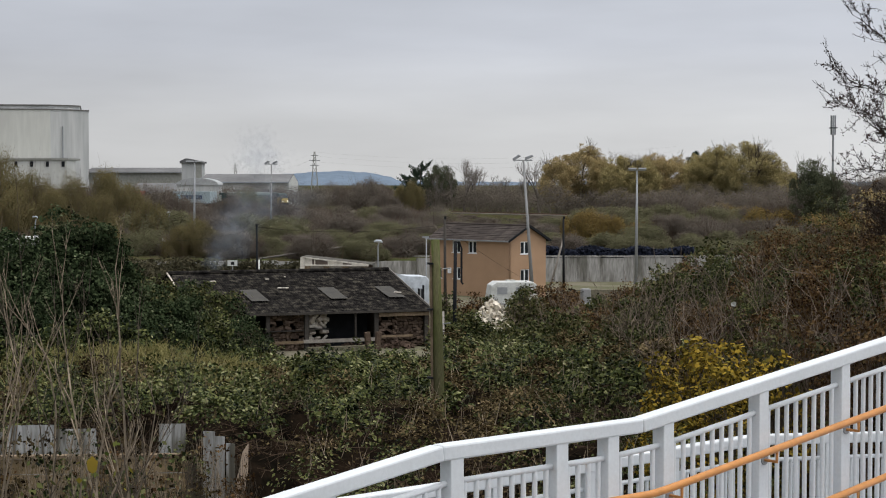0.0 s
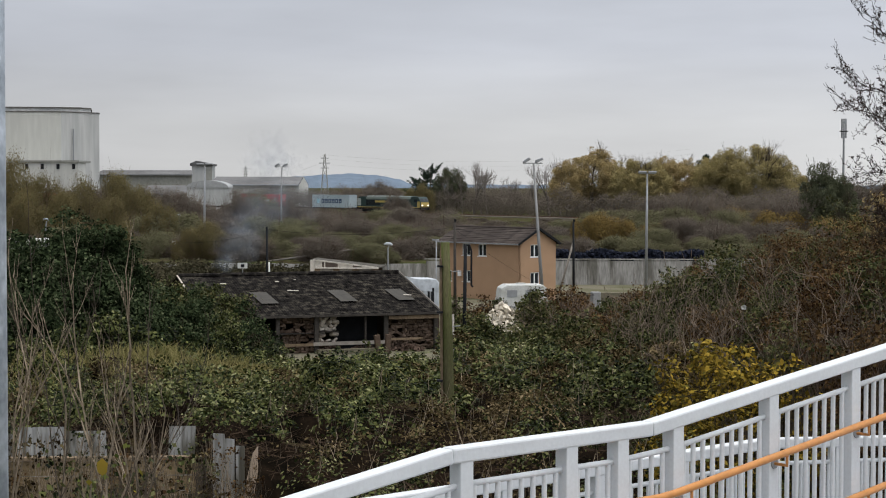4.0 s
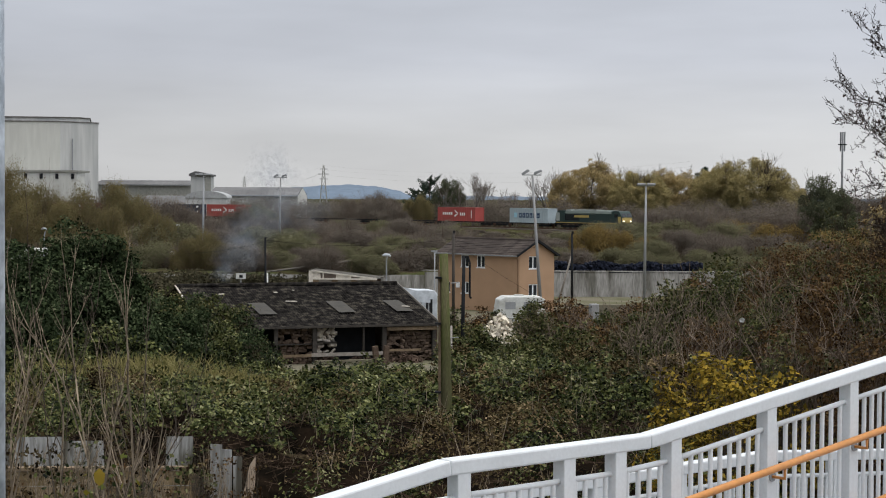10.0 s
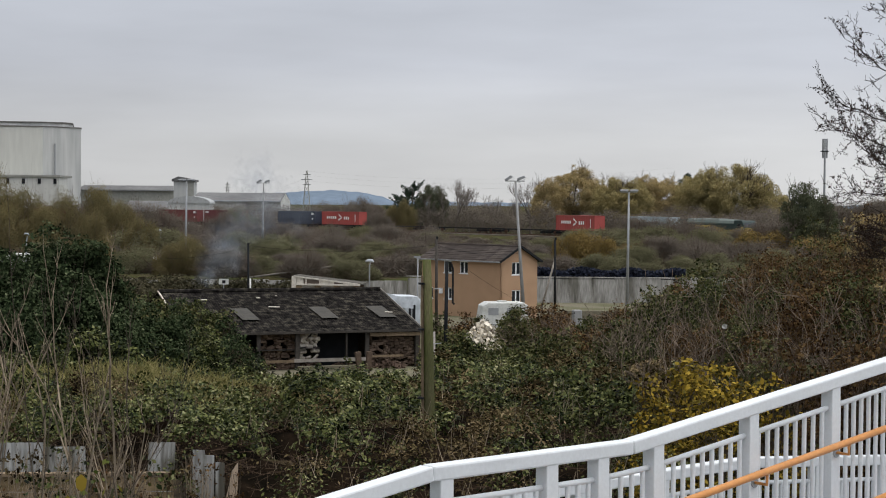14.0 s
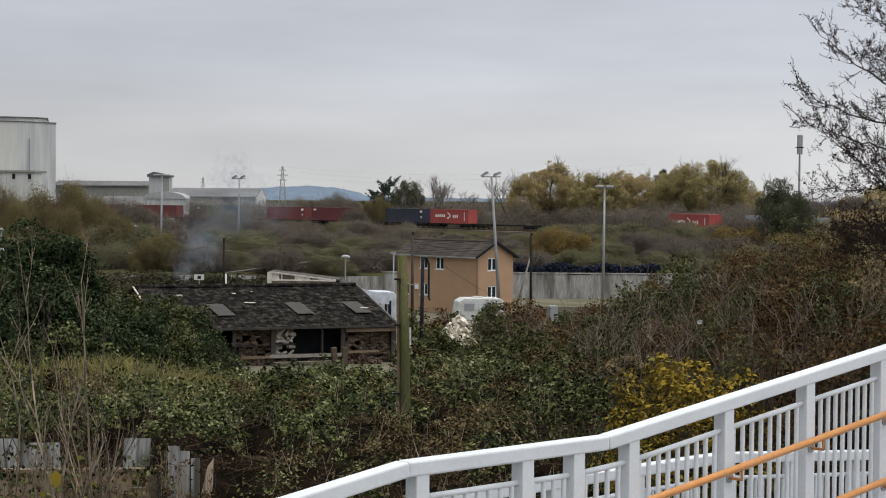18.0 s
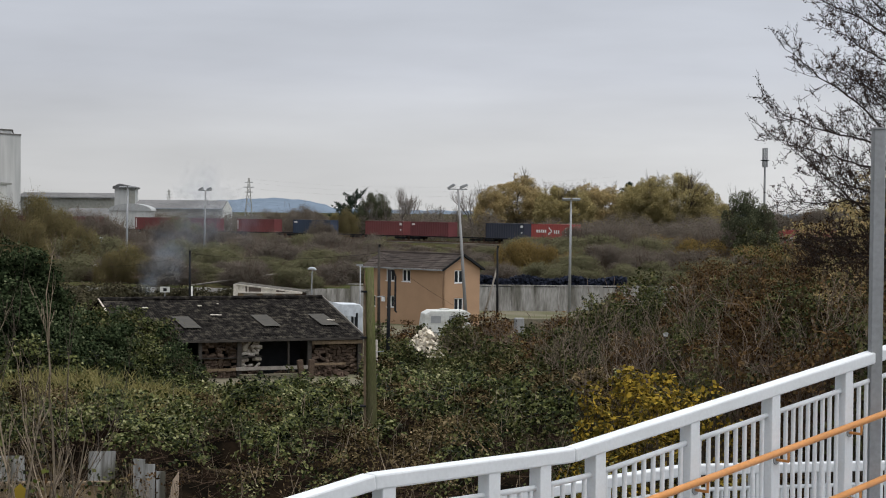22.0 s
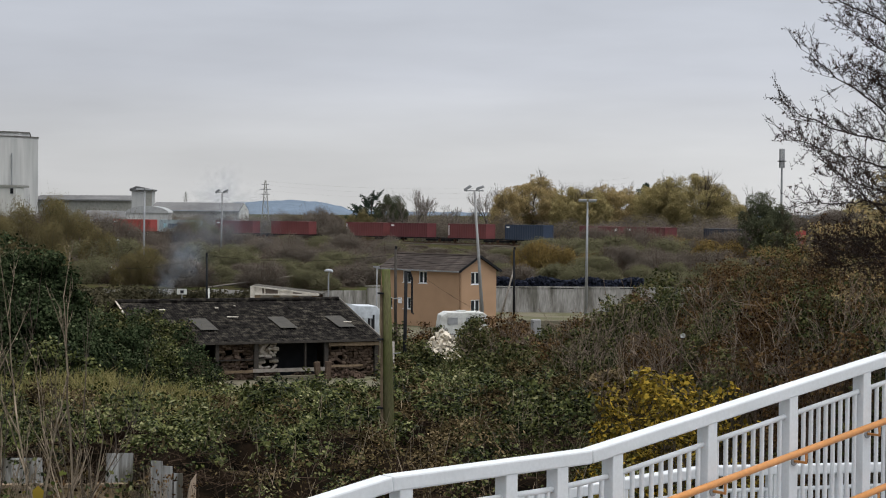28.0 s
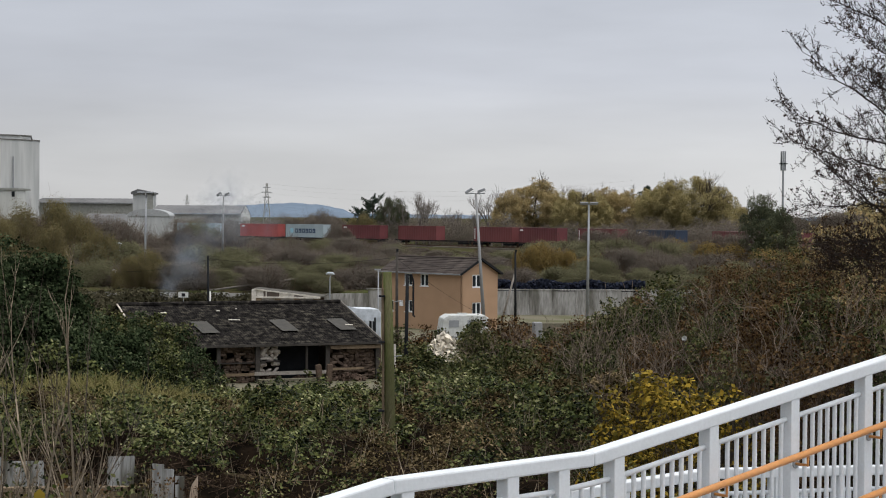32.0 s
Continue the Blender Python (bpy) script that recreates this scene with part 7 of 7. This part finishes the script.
for sx in (-1, 1):
    cab = part("cab", Shape().prism([(7.35, 1.2), (10.2, 1.2), (10.45, 1.6), (10.35, 2.45), (9.75, 3.45), (9.5, 3.62), (7.35, 3.62)], -1.3, 1.3), LOCO_GREEN, loco, "green driving cab")
    front = part("front", Shape().face((10.2, -1.2, 1.25), (10.2, 1.2, 1.25), (10.45, 1.2, 1.62), (10.45, -1.2, 1.62)).face((10.45, -1.2, 1.62), (10.45, 1.2, 1.62), (10.35, 1.2, 2.45), (10.35, -1.2, 2.45)), LOCO_YELLOW, cab, "warning-yellow front end", fix=False)
    front.location.x = 0.03
    for sy in (-0.62, 0.62):
        part("windscreen", Shape().face((10.42, sy - 0.48, 2.6), (10.42, sy + 0.48, 2.6), (10.0, sy + 0.45, 3.22), (10.0, sy - 0.45, 3.22)), GLASS, cab, fix=False)
        part("headlamp", Shape().tube([(10.46, sy * 1.35, 1.75), (10.54, sy * 1.35, 1.75)], 0.13, 12), LAMP_ON if sx > 0 else STEEL, cab, "lit round headlamp" if sx > 0 else "")
    if sx < 0:
        part("pale_panel", Shape().box(9.0, 1.305, 1.6, 10.2, 1.33, 3.2), LOCO_PALE, cab)
    part("side_window", Shape().box(8.3, -1.325, 2.45, 9.3, -1.302, 3.05), GLASS, cab)
    part("side_yellow", Shape().box(9.35, -1.33, 1.3, 10.2, -1.305, 2.6), LOCO_YELLOW, cab)
    part("buffer_beam", Shape().box(10.25, -1.3, 0.75, 10.5, 1.3, 1.2), DARK, cab)
    for sy in (-0.87, 0.87):
        part("buffer", Shape().tube([(10.5, sy, 1.0), (10.85, sy, 1.0)], 0.17, 10), DARK, cab)
    if sx < 0:
        cab.matrix_basis = pose(0, 0, 0, 0, 0, 180)
wheelsets(loco, (-6.4, 6.4), 3.6, 0.53)
carry(loco, -92.9)


def wagon(front, back):
    n = (front - back) * FAR
    ob = thing("container_wagon", Matrix.Identity(4), "dark flat container wagon of a freight train", "wagon", "container wagons")
    h = n / 2 - 0.25
    part("deck", Shape().box(-h, -1.25, 0.82, h, -1.0, 1.02).box(-h, 1.0, 0.82, h, 1.25, 1.02).box(-h, -1.0, 0.86, -h + 0.3, 1.0, 1.0).box(h - 0.3, -1.0, 0.86, h, 1.0, 1.0).box(-0.2, -1.0, 0.86, 0.2, 1.0, 1.0).box(-h, -0.2, 0.8, h, 0.2, 0.98), DARK, ob)
    for i in range(5):
        part("spigot", Shape().box(-h + 0.4 + i * (2 * h - 1) / 4, -1.22, 1.02, -h + 0.6 + i * (2 * h - 1) / 4, -1.05, 1.14), RUST, ob)
    for s in (-1, 1):
        for sy in (-0.87, 0.87):
            part("buffer", Shape().tube([(s * h, sy, 0.98), (s * (h + 0.24), sy, 0.98)], 0.16, 8), DARK, ob)
    wheelsets(ob, (-h + 2.0, h - 2.0))
    return carry(ob, (front + back) / 2)


ends = [-103.7, -120.5, -137.6, -156.0, -174.5, -193.0, -206.05, -219.3, -241.0, -254.3, -277.2, -293.9, -308.85, -322.0, -345.5, -362.1, -377.1, -390.8, -410.0]
for a, b in zip(ends, ends[1:]):
    wagon(a - 0.15, b + 0.15)


def box_container(material, label, offset, marks=None, high=2.9):
    """A 40-foot container with ribbed sides."""
    ob = thing("shipping_container", Matrix.Identity(4), label, "shipping container", "shipping containers")
    L, W = 12.19, 2.44
    n = 64
    for sy in (-1, 1):
        sh = Shape()
        for i in range(n):
            a, b = -L / 2 + 0.12 + (L - 0.24) * i / n, -L / 2 + 0.12 + (L - 0.24) * (i + 1) / n
            ya, yb_ = [sy * (W / 2 - (0.02 if (q // 2) % 2 else 0.055)) for q in (i, i + 1)]
            sh.face((a, ya, 0.12), (b, yb_, 0.12), (b, yb_, high - 0.1), (a, ya, high - 0.1))
        part("side_panel", sh, material, ob)
    part("roof", Shape().box(-L / 2, -W / 2, high - 0.1, L / 2, W / 2, high), material, ob)
    part("floor_frame", Shape().box(-L / 2, -W / 2, 0, L / 2, W / 2, 0.14), material, ob)
    for x in (-L / 2, L / 2 - 0.15):
        for y in (-W / 2, W / 2 - 0.15):
            part("corner_post", Shape().box(x, y, 0.14, x + 0.15, y + 0.15, high - 0.1), material, ob)
    part("front_end", Shape().box(L / 2 - 0.1, -W / 2 + 0.15, 0.14, L / 2 - 0.04, W / 2 - 0.15, high - 0.1), material, ob)
    door = part("door", Shape().box(-L / 2 + 0.03, -W / 2 + 0.15, 0.14, -L / 2 + 0.1, W / 2 - 0.15, high - 0.1), material, ob)
    for y in (-0.85, -0.35, 0.35, 0.85):
        part("lock_bar", Shape().box(-L / 2 - 0.02, y - 0.02, 0.2, -L / 2 + 0.03, y + 0.02, high - 0.2), STEEL, door)
    y = -W / 2 - 0.012
    if marks == "chevron":
        for i in range(5):
            part("marking", Shape().box(-4.4 + i * 0.66, y - 0.01, 1.3, -3.93 + i * 0.66, y, 1.85), MARK_WHITE, ob)
        for dz in (-1, 1):
            part("marking", Shape().beam((-0.5, y, 1.6 + dz * 0.65), (0.5, y, 1.6), 0.02, 0.25), MARK_WHITE, ob)
        part("marking", Shape().beam((-0.6, y, 1.0), (-0.2, y, 1.35), 0.02, 0.2), MARK_WHITE, ob)
        for i in range(3):
            part("marking", Shape().box(1.2 + i * 0.62, y - 0.01, 1.15, 1.6 + i * 0.62, y, 1.8), MARK_WHITE, ob)
        part("marking", Shape().box(4.75, y - 0.01, 0.6, 4.95, y, 2.3), MARK_WHITE, ob)
    elif marks == "bars":
        part("emblem", Shape().box(-4.6, y - 0.01, 1.0, -3.6, y, 2.0), mat("pale_blue_marking", (0.35, 0.6, 0.7), 0.5, vary=0.05), ob, "pale blue square emblem")
        for i in range(6):
            part("marking", Shape().box(-3.0 + i * 1.13, y - 0.01, 1.0, -2.1 + i * 1.13, y, 1.95), MARK_BLUE, ob)
            part("marking", Shape().box(-2.75 + i * 1.13, y - 0.014, 1.25, -2.4 + i * 1.13, y - 0.011, 1.5 if i % 2 else 1.7), material, ob)
    elif marks == "tags":
        part("marking", Shape().box(-L / 2 + 0.5, y - 0.01, high - 0.65, -L / 2 + 1.5, y, high - 0.35), MARK_WHITE, ob)
    elif marks == "end":
        part("marking", Shape().box(L / 2 - 1.1, y - 0.01, high - 0.8, L / 2 - 0.4, y, high - 0.35), MARK_WHITE, ob)
        part("marking", Shape().box(L / 2 - 0.9, y - 0.01, 1.0, L / 2 - 0.5, y, 1.3), MARK_WHITE, ob)
    elif marks == "stripe":
        part("marking", Shape().box(-L / 2 + 0.25, y - 0.01, 0.5, -L / 2 + 0.5, y, high - 0.3), MARK_WHITE, ob)
    return carry(ob, offset, 1.03)


box_container(GREY_BOX, "pale grey shipping container with dark blue markings", -110.0, "bars")
box_container(RED_BOX, "bright red shipping container with white chevron marking", -131.0, "chevron")
box_container(RED_BOX, "bright red shipping container with white chevron marking", -199.5, "chevron")
box_container(BLACK_BOX, "blue-black shipping container with white door tags", -212.6, "end")
box_container(MAROON_BOX, "maroon shipping container with small white tags", -234.4, "tags")
box_container(BRICK_BOX, "faded brick-red shipping container", -247.6, "end")
box_container(NAVY_BOX, "navy blue shipping container with a white tag", -268.9, "tags")
box_container(BRICK_BOX, "brick-red shipping container with a white end stripe", -285.4, "stripe")
box_container(MAROON_BOX, "maroon shipping container with small white tags", -302.4, "tags")
box_container(BRICK_BOX, "brick-red shipping container with a white end stripe", -315.3, "stripe")
box_container(BRICK_BOX, "faded brick-red shipping container", -337.3)
box_container(MAROON_BOX, "maroon shipping container with small white tags", -353.8, "tags")
box_container(GREY_BOX, "pale grey shipping container with dark blue markings", -370.4, "bars")
box_container(RED_BOX, "bright red shipping container with a white tag", -383.9, "tags")
box_container(GREY_BOX, "pale grey shipping container with dark blue markings", -402.4, "bars")


# ---- smoke from a fire behind the shed, and steam behind the factory ----
scene.cycles.transparent_max_bounces = 128


def haze(name, color, amount):
    """Thin veil: each flake lets most light pass."""
    m = bpy.data.materials.new(name)
    m.use_nodes = True
    n, l = m.node_tree.nodes, m.node_tree.links
    n.remove(n["Principled BSDF"])
    dif, glo, both = n.new("ShaderNodeBsdfDiffuse"), n.new("ShaderNodeBsdfTranslucent"), n.new("ShaderNodeMixShader")
    tra, mix = n.new("ShaderNodeBsdfTransparent"), n.new("ShaderNodeMixShader")
    for lit in (dif, glo):
        lit.inputs["Color"].default_value = (*color, 1)
    l.new(dif.outputs[0], both.inputs[1])
    l.new(glo.outputs[0], both.inputs[2])
    mix.inputs[0].default_value = amount
    l.new(tra.outputs[0], mix.inputs[1])
    l.new(both.outputs[0], mix.inputs[2])
    l.new(mix.outputs[0], n["Material Output"].inputs[0])
    return m


def puff_mesh(name, material, seed):
    """A cloud of thin flakes, densest in the middle, ragged at the edge."""
    q = np.random.default_rng(seed)
    knots = q.normal(size=(6, 3)) * 0.34
    k = q.integers(0, 6, 280)
    p = knots[k] + q.normal(size=(280, 3)) * 0.28
    return leaves(name, p, q.uniform(0.25, 0.7, 280), material, 0.0, 0.8)


SMOKE = haze("grey_smoke", (0.38, 0.44, 0.52), 0.0085)
SMOKE_BASE = haze("dense_grey_smoke", (0.5, 0.58, 0.66), 0.008)
STEAM = haze("pale_steam", (0.57, 0.61, 0.68), 0.012)
drifting = []


def plume(label, material, rows, drift):
    meshes = [puff_mesh("puff", material, 37 + 11 * i) for i in range(4)]
    for i, (place, radius) in enumerate(rows):
        ob = new("smoke_puff", meshes[i % 4])
        ob.visible_shadow = False
        tagged(ob, label, "smoke", "smoke puffs", "stuff")
        ob.scale = (radius, radius, radius * 1.15)
        drifting.append((ob, Vector(place), Vector(drift) * (0.6 + 0.13 * (i % 5)), 17 * i))
        ob.location = place


plume("thick grey smoke puff over a small fire", SMOKE_BASE, [((-22.33, 164.00, 2.4), 0.8), ((-22.3, 164.00, 2.8), 1.1), ((-22.1, 165.00, 3.3), 1.4), ((-21.5, 166.00, 3.87), 1.7), ((-20.9, 168.00, 4.5), 2.0), ((-20.2, 169.00, 5.1), 2.3)], (0.5, 0, 0.8))
plume("drifting grey smoke puff over the scrub", SMOKE, [((-23.66, 181.00, 4.19), 1.5), ((-23.30, 182.00, 5.06), 1.9), ((-24.28, 182.00, 4.58), 1.6), ((-22.64, 184.00, 5.86), 2.2), ((-22.18, 188.00, 6.64), 2.4), ((-23.94, 188.00, 6.45), 2.1), ((-22.26, 200.00, 7.07), 2.6), ((-21.03, 201.00, 7.86), 2.6), ((-24.05, 201.00, 7.72), 2.5), ((-19.45, 202.00, 8.38), 2.6), ((-22.48, 202.00, 8.85), 2.4), ((-17.86, 203.00, 8.85), 2.4), ((-16.59, 204.00, 7.82), 2.6), ((-20.67, 204.00, 6.46), 2.4)], (2.2, 0.3, 1.6))
plume("pale steam puff rising behind the factory", STEAM, [((-72.02, 640.00, 17.64), 6.2), ((-67.75, 640.00, 19.34), 7.2), ((-72.56, 645.00, 21.55), 6.2), ((-67.73, 640.00, 23.60), 6.0), ((-64.92, 650.00, 17.75), 6.0), ((-76.76, 655.00, 18.24), 5.6), ((-72.06, 660.00, 20.06), 8.0)], (7.5, 0, -5.0))


def run(t):
    """Metres that the train has gone at t seconds; it gathers speed, then slows."""
    return FAR * (9.5111 * t + 0.02448 * t ** 2 - 0.000696 * t ** 3 + 0.0000015 * t ** 4)


def motions():
    for ob, offset, z in rolling:
        walk(ob, [(t, ride(offset + run(t), z)) for t in np.arange(0.0, 32.1, 2.0)])

    for ob, place, way, turn in drifting:
        walk(ob, [(t, Matrix.Translation(place + way * (t / 32)) @ pose(0, 0, 0, 0, 0, turn + 1.5 * t)) for t in (0.0, 8.0, 16.0, 24.0, 32.0)])


motions()
